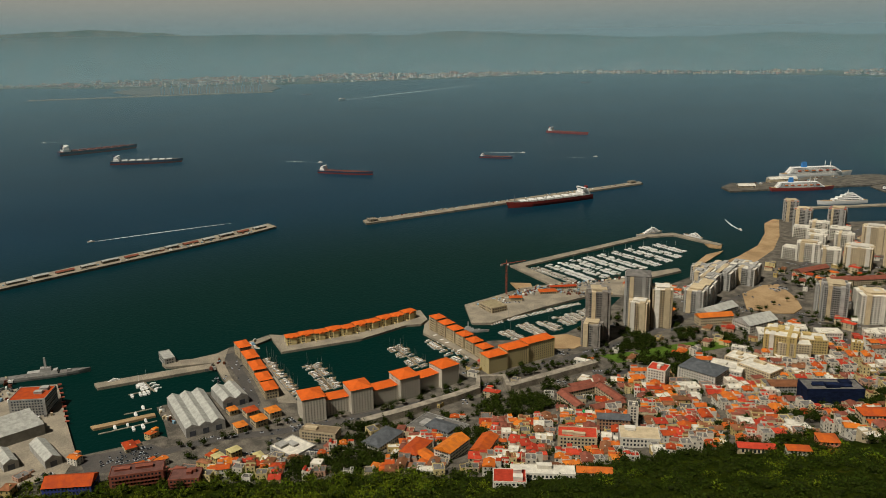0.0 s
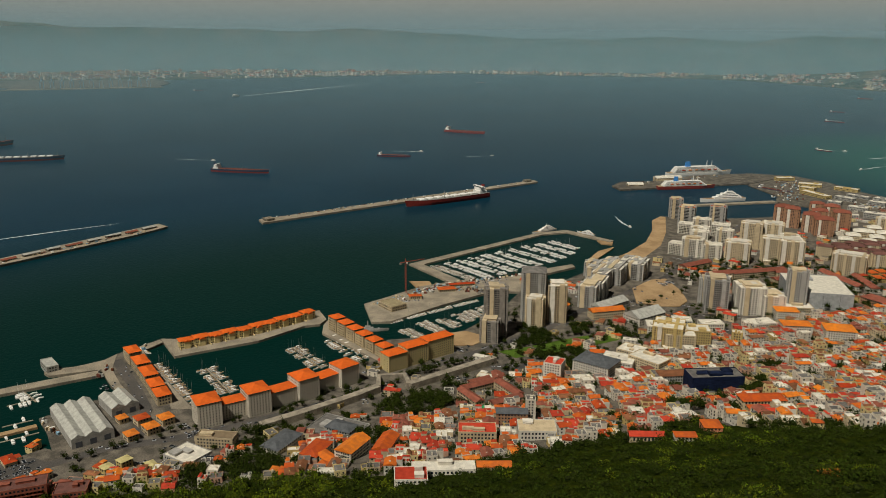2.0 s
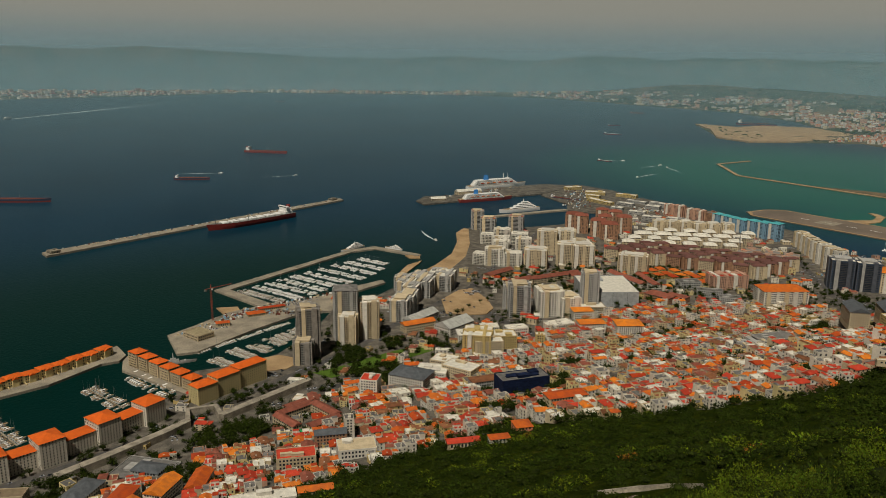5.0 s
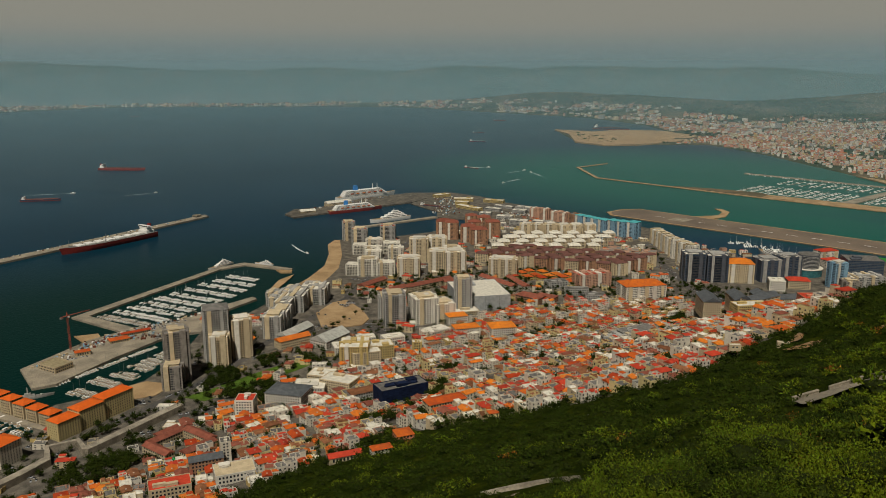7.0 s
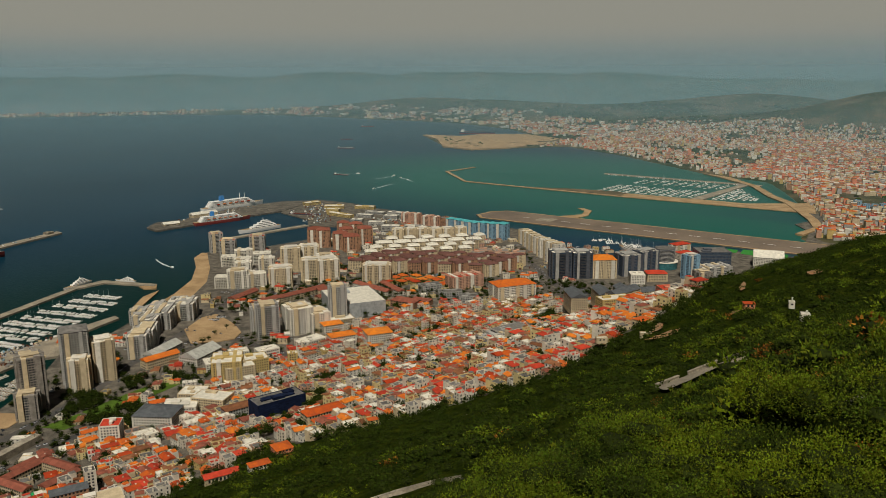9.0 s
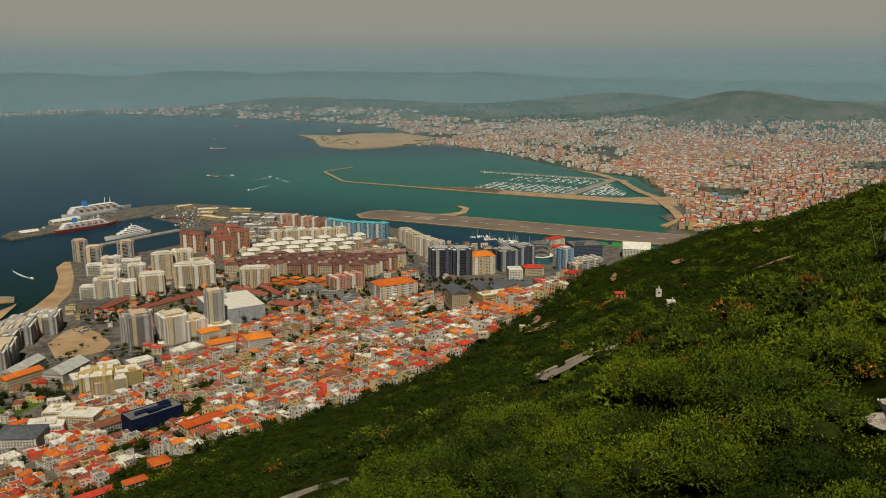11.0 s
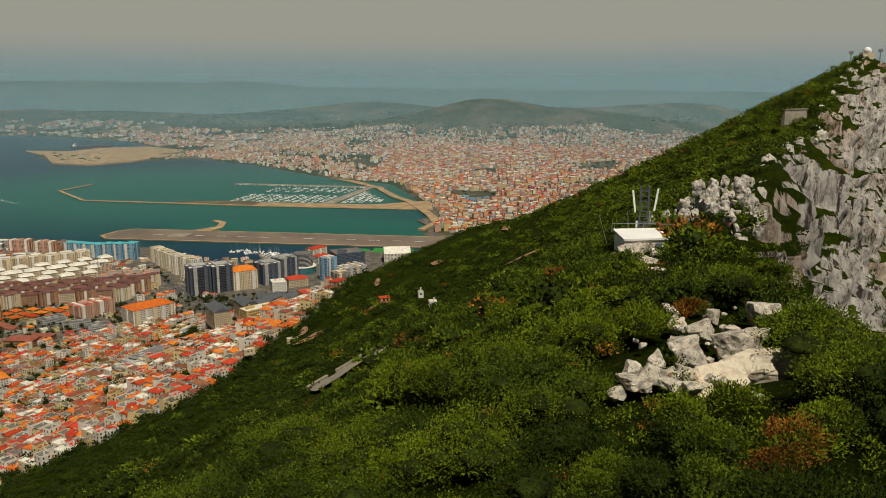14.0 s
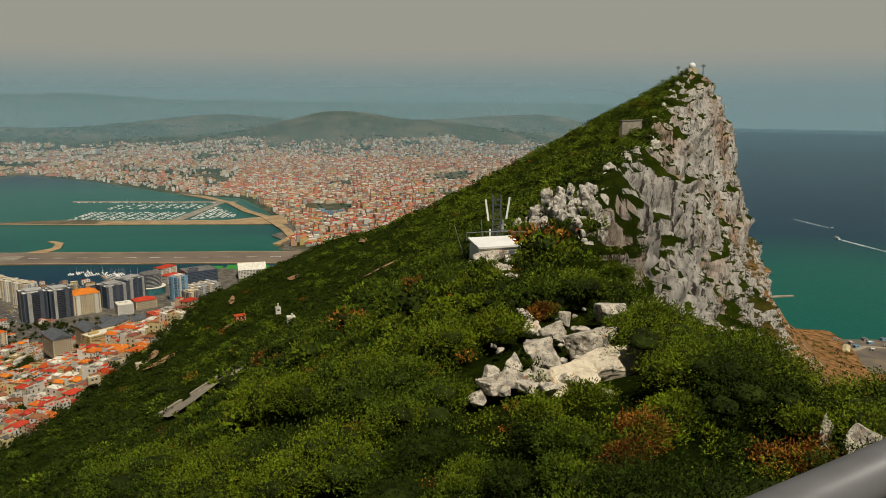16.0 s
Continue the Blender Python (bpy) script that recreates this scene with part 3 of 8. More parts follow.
def coast_distance(px, py):
    """Signed distance to the far coast for arrays of points: positive on land."""
    inside = np.zeros(px.shape, bool)
    near = np.full(px.shape, 1e9)
    for (x0, y0), (x1, y1) in zip(FAR_COAST, FAR_COAST[1:] + FAR_COAST[:1]):
        dx, dy = x1 - x0, y1 - y0
        k = np.clip(((px - x0) * dx + (py - y0) * dy) / (dx * dx + dy * dy), 0, 1)
        near = np.minimum(near, np.hypot(px - x0 - k * dx, py - y0 - k * dy))
        cross = (y0 > py) != (y1 > py)
        inside ^= cross & (px < (x1 - x0) * (py - y0) / ((y1 - y0) or 1e-9) + x0)
    return np.where(inside, near, -near)


HILLS = [(-260, 3080, 330, 300, 104), (180, 3400, 420, 300, 62), (-900, 3900, 500, 400, 70), (600, 3700, 400, 300, 80),
         (-2400, 3500, 600, 350, 55), (-1500, 3300, 500, 260, 34)]


def far_height(px, py):
    d = coast_distance(px, py)
    r = np.hypot(px, py)
    z = np.clip(d * 0.08, -6, 3) + np.clip(d - 120, 0, 1500) * 0.022
    for cx, cy, rx, ry, h in HILLS:
        z = z + np.where(d > 0, h * np.exp(-((px - cx) / rx) ** 2 - ((py - cy) / ry) ** 2), 0)
    az = np.degrees(np.arctan2(px, py))
    skyline = np.interp(az, [-110, -96, -87, -74, -58, -48, -43, -21, -14, 5, 15], [266, 250, 222, 220, 186, 176, 196, 186, 150, 140, 130])
    k = np.clip((r - 4480) / 330, 0, 1)
    wob = np.array([noise.fractal(Vector((a * 0.002, b * 0.002, 0)), 1.0, 2.0, 5) for a, b in zip(px.ravel(), py.ravel())]).reshape(px.shape)
    z = np.where(d > 0, z * (1 - k) + (skyline + 14 * wob) * k * k * (3 - 2 * k) + wob * np.clip(d / 300, 0, 1) * 9, z)
    return z, d


def build_far_land():
    xs, ys = np.arange(-5100, 1350, 45.0), np.arange(-3100, 5050, 45.0)
    gx, gy = np.meshgrid(xs, ys)
    z, d = far_height(gx, gy)
    keep = (d > -60) & (np.hypot(gx, gy) < 5050)
    index = -np.ones(gx.shape, int)
    index[keep] = np.arange(keep.sum())
    verts = [tuple(map(float, v)) for v in zip(gx[keep], gy[keep], z[keep])]
    faces = []
    for r in range(len(ys) - 1):
        for c in range(len(xs) - 1):
            f = (index[r, c], index[r, c + 1], index[r + 1, c + 1], index[r + 1, c])
            if min(f) >= 0:
                faces.append(tuple(int(i) for i in f))
    me = bpy.data.meshes.new("ground_far")
    me.from_pydata(verts, [], faces)
    me.materials.append(material("dry farmland and scrub", (0.17, 0.13, 0.075), rough=0.95, vary=0.25, scale=0.008, fine=0.05, other=(0.045, 0.06, 0.025), spread=0.56))
    for p in me.polygons:
        p.use_smooth = True
    return tagged(new("ground_far", me), "far shore of dry fields and scrub rising to hazy mountains", "land", kind="structure")


ground_far = build_far_land()


# ---- haze: lit sheets that imitate bright air over the bay, glowing backdrop behind ----
def veil_material(name, colour, density, top, foot):
    """Haze imitated on a sheet: clear but for a share that scatters light on and back, thinning out with height and
    towards the sea.
    """
    m = bpy.data.materials.new(name)
    m.use_nodes = True
    n, l = m.node_tree.nodes, m.node_tree.links
    n.remove(n["Principled BSDF"])
    clear, lit, back = n.new("ShaderNodeBsdfTransparent"), n.new("ShaderNodeBsdfDiffuse"), n.new("ShaderNodeBsdfTranslucent")
    lit.inputs["Color"].default_value = back.inputs["Color"].default_value = (*colour, 1)
    both, mix = n.new("ShaderNodeMixShader"), n.new("ShaderNodeMixShader")
    l.new(lit.outputs[0], both.inputs[1])
    l.new(back.outputs[0], both.inputs[2])
    place = n.new("ShaderNodeSeparateXYZ")
    l.new(n.new("ShaderNodeNewGeometry").outputs["Position"], place.inputs[0])
    fade = n.new("ShaderNodeMapRange")
    fade.interpolation_type = "SMOOTHSTEP"
    l.new(place.outputs["Z"], fade.inputs["Value"])
    fade.inputs["From Min"].default_value, fade.inputs["From Max"].default_value = top * 0.25, top
    fade.inputs["To Min"].default_value, fade.inputs["To Max"].default_value = density, 0.0
    rise = n.new("ShaderNodeMapRange")
    l.new(place.outputs["Z"], rise.inputs["Value"])
    rise.inputs["From Min"].default_value, rise.inputs["From Max"].default_value = 0.0, foot
    share = n.new("ShaderNodeMath")
    share.operation = "MULTIPLY"
    l.new(fade.outputs["Result"], share.inputs[0])
    l.new(rise.outputs["Result"], share.inputs[1])
    way, thin, kept = n.new("ShaderNodeMath"), n.new("ShaderNodeMapRange"), n.new("ShaderNodeMath")
    way.operation, kept.operation, thin.interpolation_type = "ARCTAN2", "MULTIPLY", "SMOOTHSTEP"
    l.new(place.outputs["X"], way.inputs[0])
    l.new(place.outputs["Y"], way.inputs[1])
    l.new(way.outputs[0], thin.inputs["Value"])
    thin.inputs["From Min"].default_value, thin.inputs["From Max"].default_value = radians(8), radians(22)
    thin.inputs["To Min"].default_value, thin.inputs["To Max"].default_value = 1.0, 0.6
    l.new(share.outputs[0], kept.inputs[0])
    l.new(thin.outputs["Result"], kept.inputs[1])
    l.new(kept.outputs[0], mix.inputs["Fac"])
    l.new(clear.outputs[0], mix.inputs[1])
    l.new(both.outputs[0], mix.inputs[2])
    l.new(mix.outputs[0], n["Material Output"].inputs["Surface"])
    return m


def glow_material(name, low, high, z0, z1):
    """A glowing surface that stands in for horizon sky: bluish below, warm grey above."""
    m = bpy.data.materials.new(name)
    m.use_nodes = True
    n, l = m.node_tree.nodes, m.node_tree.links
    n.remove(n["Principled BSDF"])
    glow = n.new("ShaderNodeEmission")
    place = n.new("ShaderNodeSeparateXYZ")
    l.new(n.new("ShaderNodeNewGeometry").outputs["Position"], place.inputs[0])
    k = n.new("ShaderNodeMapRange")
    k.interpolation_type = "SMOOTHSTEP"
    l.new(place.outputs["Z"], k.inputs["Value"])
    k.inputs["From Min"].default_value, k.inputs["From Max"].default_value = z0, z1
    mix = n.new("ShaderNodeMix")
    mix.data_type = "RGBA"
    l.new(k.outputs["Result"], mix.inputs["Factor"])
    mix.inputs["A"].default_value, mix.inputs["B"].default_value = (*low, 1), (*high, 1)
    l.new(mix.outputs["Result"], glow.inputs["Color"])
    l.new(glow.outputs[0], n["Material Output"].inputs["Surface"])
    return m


def ring(radius, top, a0=-135, a1=60, steps=120):
    verts, faces = [], []
    for i in range(steps + 1):
        a = radians(a0 + (a1 - a0) * i / steps)
        for z in (-1.0, top):
            verts.append((radius * math.sin(a), radius * math.cos(a), z))
    for i in range(steps):
        faces.append((2 * i, 2 * i + 1, 2 * i + 3, 2 * i + 2))
    return mesh_of(verts, faces)


def pleated(radius, top, pleat, a0=-135, a1=60, steps=40):
    """A veil in shallow pleats, so that it takes the light evenly all round."""
    rows = int(top / pleat)
    a = np.radians(np.linspace(a0, a1, steps + 1))
    r = radius + pleat * 1.7 * (np.arange(rows + 1) % 2)
    z = -1.0 + pleat * np.arange(rows + 1)
    verts = np.stack([r[:, None] * np.sin(a), r[:, None] * np.cos(a), np.broadcast_to(z[:, None], (rows + 1, steps + 1))], -1).reshape(-1, 3)
    i = (np.arange(rows)[:, None] * (steps + 1) + np.arange(steps)).ravel()
    faces = np.stack([i, i + 1, i + steps + 2, i + steps + 1], 1)
    me = bpy.data.meshes.new("haze")
    me.from_pydata(verts.tolist(), [], faces.tolist())
    return me


VEILS = [(1080, 0.12), (1650, 0.19), (2400, 0.25), (3300, 0.30), (4430, 0.70)]
for (radius, density), (beyond, _) in zip(VEILS, VEILS[1:] + [(4800, 0)]):
    top = 330 if radius < 4000 else 430
    veil = pleated(radius, top, radius / 2600)
    veil.materials.append(veil_material("hazy air", (0.262, 0.412, 0.470), density, top, EYE[2] * (1 - radius / beyond)))
    air = new("haze", veil)
    air.visible_shadow = False
    tagged(air, "thin lit sheet imitating bright hazy air over the bay", "haze", kind="structure")
# Emissive ring added behind everything; its glow imitates the hazy sky.
tagged(link("backdrop", ring(4985, 1000, -140, 70), glow_material("glowing sky backdrop", (0.220, 0.292, 0.302), (0.336, 0.329, 0.278), 150, 500)), "glowing backdrop painted as bright grey hazy sky at the horizon", "backdrop", kind="structure")


# ---- buildings ----
STOREY = 1.55


def window(b, out, a0, a1, z0, z1, turned, mi=0):
    """One pane on a wall that faces along y, or along x if turned."""
    if (out > 0) != turned:
        a0, a1 = a1, a0
    corners = ((a0, z0), (a1, z0), (a1, z1), (a0, z1))
    b.faces.new([b.verts.new((out, a, z) if turned else (a, out, z)) for a, z in corners]).material_index = mi


def window_row(w, d, pane=0.85, gap=0.75, high=0.75, proud=0.05):
    """The panes of one storey all round a plan of w by d."""
    b = bmesh.new()
    for along, deep, turned in ((w, d, False), (d, w, True)):
        count = max(1, int((along - 0.8) / (pane + gap)))
        first = -(count - 1) * (pane + gap) / 2
        for i in range(count):
            c = first + i * (pane + gap)
            for side in (-1, 1):
                window(b, side * (deep / 2 + proud), c - pane / 2, c + pane / 2, 0, high, turned)
    return b


def balcony_row(w, d, out=0.7):
    """A storey's balcony slab with its parapet on the two long sides."""
    b = bmesh.new()
    for side in (-1, 1):
        y0, y1 = sorted((side * d / 2, side * (d / 2 + out)))
        box(b, -w * 0.42, w * 0.42, y0, y1, -0.12, 0)
        y0, y1 = sorted((side * (d / 2 + out - 0.1), side * (d / 2 + out)))
        box(b, -w * 0.42, w * 0.42, y0, y1, 0, 0.5)
    return b


def rimmed_box(b, x0, x1, y0, y1, z0, z1, rim, thick, mi=0):
    """Walls with a parapet, as one closed shell: the flat roof lies inside at z1."""
    t = thick
    outer = [(x0, y0), (x1, y0), (x1, y1), (x0, y1)]
    inner = [(x0 + t, y0 + t), (x1 - t, y0 + t), (x1 - t, y1 - t), (x0 + t, y1 - t)]
    low = [b.verts.new((x, y, z0)) for x, y in outer]
    top = [b.verts.new((x, y, z1 + rim)) for x, y in outer]
    lip = [b.verts.new((x, y, z1 + rim)) for x, y in inner]
    deck = [b.verts.new((x, y, z1)) for x, y in inner]
    faces = [deck]
    for i in range(4):
        j = (i + 1) % 4
        faces += [(low[i], low[j], top[j], top[i]), (top[i], top[j], lip[j], lip[i]), (lip[i], lip[j], deck[j], deck[i])]
    for f in faces:
        b.faces.new(f).material_index = mi


def building(name, x, y, yaw, w, d, h, wall, roof, shape="flat", label="", category="building", group="", glass=None, pane=0.85, gap=0.75,
             balconies=False, z=1.5, rooms=2, plinth=4.0, step=0):
    """A block with storeys of windows, a roof and what stands on it."""
    ob = thing(name, pose(x, y, z, 0, 0, yaw), label, category, group)
    b = bmesh.new()
    if shape == "flat":
        rimmed_box(b, -w / 2, w / 2, -d / 2, d / 2, -plinth, h, 0.55, 0.25)
    else:
        box(b, -w / 2, w / 2, -d / 2, d / 2, -plinth, h)
    part("wall", b, wall, ob)
    b = bmesh.new()
    if shape == "flat":
        box(b, -w / 2 + 0.25, w / 2 - 0.25, -d / 2 + 0.25, d / 2 - 0.25, h + 0.01, h + 0.2)
    elif shape == "hip":
        hip(b, -w / 2, w / 2, -d / 2, d / 2, h, min(w, d) * 0.17, 0.35)
    elif shape == "mansard":
        box(b, -w / 2 - 0.4, w / 2 + 0.4, -d / 2 - 0.4, d / 2 + 0.4, h, h + 1.3, taper=1.6)
        box(b, -w * 0.27, w * 0.27, -d * 0.25, d * 0.25, h + 1.3, h + 2.4, taper=0.5)
    else:
        if w >= d:
            gable(b, -w / 2, w / 2, -d / 2, d / 2, h, d * 0.25, 0.3)
        else:
            gable(b, -d / 2, d / 2, -w / 2, w / 2, h, w * 0.25, 0.3)
            bmesh.ops.rotate(b, verts=b.verts, cent=(0, 0, 0), matrix=Matrix.Rotation(radians(90), 3, "Z"))
    part("roof", b, roof, ob)
    floors = max(1, int(h / STOREY))
    rise = h / floors
    for maker, nm, mat, lift, first in ((lambda: window_row(w, d, pane, gap, rise * 0.52), "glazing", glass or GLASS, 0.3, 0),
                                        (lambda: balcony_row(w, d), "balcony", wall, 0.0, 1)):
        if nm == "balcony" and not balconies:
            continue
        if nm == "glazing" or math.hypot(x, y) > 560:
            every = bmesh.new()
            one = maker()
            flat = bpy.data.meshes.new("row")
            for i in range(first, floors):
                two = one.copy()
                bmesh.ops.translate(two, verts=two.verts, vec=(0, 0, rise * (i + lift)))
                two.to_mesh(flat)
                every.from_mesh(flat)
                two.free()
            one.free()
            tagged(part(nm, every, mat, ob), kind="stuff")
        else:
            mesh = None
            for i in range(first, floors):
                if mesh is None:
                    r = link(nm, maker(), mat, ob)
                    mesh = r.data
                else:
                    r = new(nm, mesh)
                    r.parent = ob
                r.location = (0, 0, rise * (i + lift))
                tagged(r, kind="stuff")
    if h >= 12 and name not in ("sports_hall", "dock_shed", "terminal", "crescent_block", "butter_block", "scaffold_tower"):
        # projecting bays and stair cores, which break the block up
        trim = CREAM if wall in (WHITE, GREY, CONCRETE, STUCCO) else (GREY if wall is DARK else WHITE)
        k = random.Random(int(x * 3 + y * 5))
        for bay in range(max(2, int(w / 7))):
            cx = -w / 2 + (bay + 0.5) * w / max(2, int(w / 7))
            bw, out = k.uniform(1.1, 1.9), k.uniform(0.7, 1.2)
            b = bmesh.new()
            box(b, cx - bw, cx + bw, -d / 2 - out, d / 2 + out, -plinth, h + (k.uniform(0.6, 1.6) if shape == "flat" else -0.5))
            part("bay", b, wall if bay % 2 else trim, ob)
        b = bmesh.new()
        bw = k.uniform(1.0, 1.8)
        box(b, -w / 2 - 0.9, w / 2 + 0.9, -bw, bw, -plinth, h + (1.0 if shape == "flat" else -0.5))
        part("stair_core", b, wall, ob)
        if shape == "flat" and h > 14:
            b = bmesh.new()
            box(b, -w * 0.3, w * 0.34, -d * 0.32, d * 0.3, h + 0.15, h + 1.7)
            box(b, -w * 0.3 - 0.3, w * 0.34 + 0.3, -d * 0.32 - 0.3, d * 0.3 + 0.3, h + 1.7, h + 1.9)
            part("penthouse", b, trim, ob)
    if shape == "flat":
        rng = random.Random(int(x * 7 + y * 13))
        for i in range(rooms):
            b = bmesh.new()
            rw, rd, rh = rng.uniform(0.14, 0.34) * w, rng.uniform(0.14, 0.34) * d, rng.uniform(0.7, 1.9)
            cx, cy = rng.uniform(-0.28, 0.28) * w, rng.uniform(-0.28, 0.28) * d
            box(b, cx - rw / 2, cx + rw / 2, cy - rd / 2, cy + rd / 2, h + 0.15, h + rh)
            box(b, cx - rw / 2 - 0.1, cx + rw / 2 + 0.1, cy - rd / 2 - 0.1, cy + rd / 2 + 0.1, h + rh, h + rh + 0.12)
            part("roof_room", b, wall, ob)
    return ob


FOOTPRINTS = []


def quarter(rows, name, wall, roof, shape, label, category="building", z=1.5, **more):
    for x, y, yaw, w, d, h in rows:
        FOOTPRINTS.append((x, y, yaw, w, d))
        building(name, x, y, yaw, w, d, h, wall, roof, shape, label, category, z=z, **more)


# office towers and the sports hall by the old barracks
quarter([(-455, 419, 54, 17, 20, 26)], "office_tower", GREY, ROOF_GREY, "flat", "grey glazed office tower with stepped flat roof", "tower", pane=1.1, gap=0.35, balconies=True)
quarter([(-470, 424, 54, 12, 16, 20)], "office_tower", GREY, ROOF_GREY, "flat", "lower wing of a grey glazed office tower", "tower", pane=1.1, gap=0.35, balconies=True)
quarter([(-443, 441, 64, 20, 20, 21), (-432, 452, 64, 16, 18, 16)], "office_tower", WHITE, ROOF_WHITE, "flat", "white office tower with recessed dark windows", "tower", pane=1.2, gap=0.9)
quarter([(-436, 481, 49, 14, 14, 30)], "apartment_tower", GREY, ROOF_GREY, "flat", "tall narrow grey apartment slab", "tower", gap=0.5)
quarter([(-446, 512, 56, 44, 52, 12.5)], "sports_hall", material("grey metal cladding", (0.40, 0.42, 0.42), rough=0.5, fine=2), ROOF_WHITE, "flat", "huge grey metal clad hall with a white roof", "hall", pane=0.3, gap=12.0, rooms=1)
quarter([(-430, 473, 60, 27, 14, 4.7)], "low_block", CREAM, ROOF_WHITE, "flat", "low cream block with a pale flat roof", "building")
# beach estate
quarter([(-730, 600, 60, 14, 14, 22), (-686, 580, 44, 17, 16, 23), (-691, 628, 44, 17, 16, 19)], "apartment_tower", GREY, TILE, "flat", "grey and white seaside apartment tower", "tower", balconies=True, gap=0.4)
quarter([(-592, 583, 44, 20, 15, 25), (-588, 606, 44, 21, 17, 23), (-546, 566, 44, 20, 17, 22), (-534, 575, 54, 22, 20, 22), (-556, 533, 44, 22, 18, 19)],
        "apartment_block", CREAM, ROOF_WHITE, "flat", "cream high-rise apartment block with rows of windows", "building")
quarter([(-600, 498, 35, 13, 12, 11), (-588, 507, 44, 19, 14, 17), (-577, 520, 55, 18, 14, 13), (-668, 586, 44, 18, 13, 12.5),
         (-643, 590, 44, 19, 15, 11.5), (-665, 562, 44, 15, 13, 10.5), (-640, 560, 44, 18, 12, 12), (-620, 575, 44, 16, 12, 12), (-622, 545, 44, 16, 14, 13), (-560, 600, 44, 16, 14, 18)],
        "apartment_block", WHITE, ROOF_WHITE, "flat", "white mid-rise apartment block near the beach", "building", balconies=True)
# brown brick towers by the shipyard
quarter([(-664, 697, 44, 18, 17, 19), (-645, 691, 44, 15, 17, 21), (-621, 694, 44, 17, 17, 19), (-603, 692, 50, 19, 18, 18), (-614, 730, 50, 17, 17, 20),
         (-681, 767, 44, 15, 15, 14), (-652, 758, 44, 16, 16, 17), (-636, 722, 44, 16, 16, 18)],
        "brick_tower", BRICK, TILE_DARK, "hip", "brown brick apartment tower with a red roof", "tower", gap=0.9)
# white estate with many flat roofs
quarter([(-584, 759, 30, 15, 14, 16.5), (-574, 771, 36, 13, 14, 16), (-561, 777, 40, 14, 14, 17), (-551, 790, 44, 14, 14, 15.5), (-540, 801, 44, 14, 14, 15.5), (-526, 809, 44, 13, 14, 16.4)],
        "apartment_block", CREAM, ROOF_WHITE, "flat", "tall cream estate block with a white flat roof", "building")
for i in range(6):
    for j in range(5):
        gx, gy = -560 + 15.5 * i - 5.0 * j, 676 + 15 * i + 16 * j
        if math.hypot(gx + 604, gy - 705) > 26:
            quarter([(gx, gy, 44, 13.5, 11, 7.5 + 1.5 * ((i * 3 + j) % 3))], "estate_block", CREAM, ROOF_WHITE, "mansard", "cream estate block with a bright white stepped roof", "building", group="white roofed estate")
# brown brick estate in zigzag rows
for i in range(10):
    for j in range(4):
        gx, gy = -536 + 14.5 * i + 1.0 * j, 622 + 6.5 * i + 17 * j
        quarter([(gx, gy, 44 + (18 if i % 2 else -18), 14, 9.5, 11.5 + 1.5 * ((i + 2 * j) % 2))], "brick_block", BRICK if (i + j) % 3 else CREAM, TILE_PURPLE, "hip",
                "brown and cream brick estate block with a purple brown roof", "building", group="brown brick estate", gap=0.9)
# blocks along the northern shore
quarter([(-645, 868, 12, 26, 12, 14), (-615, 872, 12, 24, 12, 12)], "apartment_block", PINK, ROOF_GREY, "flat", "pinkish brown shore block with a grey roof", "building")
quarter([(-592, 879, 6, 20, 12, 11)], "apartment_block", BRICK, ROOF_GREY, "flat", "brown shore block with a grey roof", "building")
quarter([(-577, 866, -8, 12, 11, 14), (-562, 862, -8, 12, 11, 14.5), (-547, 857, -10, 12, 11, 15), (-532, 852, -12, 14, 12, 16), (-517, 850, -12, 13, 12, 17.5), (-502, 847, -8, 13, 12, 18.5), (-487, 845, 0, 13, 13, 20)], "apartment_tower", SKY_BLUE, material("turquoise roof", (0.10, 0.42, 0.45)), "hip",
        "pale blue apartment tower with a turquoise roof", "tower", gap=0.5)
quarter([(-452, 838, -32, 12, 11, 16), (-440, 826, -32, 12, 11, 17), (-428, 814, -32, 12, 11, 18), (-416, 802, -32, 12, 11, 18.6), (-401, 788, -31, 12, 12, 20), (-385, 774, -31, 12, 12, 21), (-370, 760, -25, 12, 12, 23)],
        "apartment_tower", WHITE, ROOF_GREY, "flat", "white and blue stepped apartment tower by the water", "tower", glass=BLUE_GLASS, pane=1.2, gap=0.8)
quarter([(-404, 628, 62, 34, 16, 12.5)], "slab_block", PINK, TILE_RED, "flat", "long tan block with a red roof edge", "building")
quarter([(-487, 597, 35, 28, 15, 18)], "apartment_block", CREAM, ROOF_WHITE, "flat", "cream apartment slab with white roof rooms", "building")
quarter([(-347, 621, 55, 38, 22, 13)], "white_block", WHITE, TILE, "hip", "white ribbed office block with an orange roof", "building", z=3, pane=1.1, gap=0.3)
quarter([(-345, 715, 40, 20, 20, 27), (-328, 728, 40, 20, 20, 26)], "glass_tower", DARK, ROOF_WHITE, "flat", "dark blue glass apartment tower with a white roof slab", "tower", glass=BLUE_GLASS, pane=1.3, gap=0.15, balconies=True)
quarter([(-310, 742, 36, 24, 22, 19)], "apartment_block", CREAM, TILE, "hip", "cream apartment block with arches and an orange roof", "building")
quarter([(-292, 764, 50, 22, 20, 21), (-280, 782, 60, 22, 18, 23)], "glass_block", DARK, ROOF_WHITE, "flat", "dark glass waterfront block with terraced roof", "building", glass=BLUE_GLASS, pane=1.4, gap=0.15)
quarter([(-300, 800, 40, 24, 20, 9)], "casino", WHITE, ROOF_WHITE, "flat", "white terraced waterfront block", "building", balconies=True)
quarter([(-277, 884, 60, 22, 13, 12), (-265, 862, 60, 18, 11, 8)], "resort_block", WHITE, TILE_RED, "hip", "white and red waterside resort block", "building")
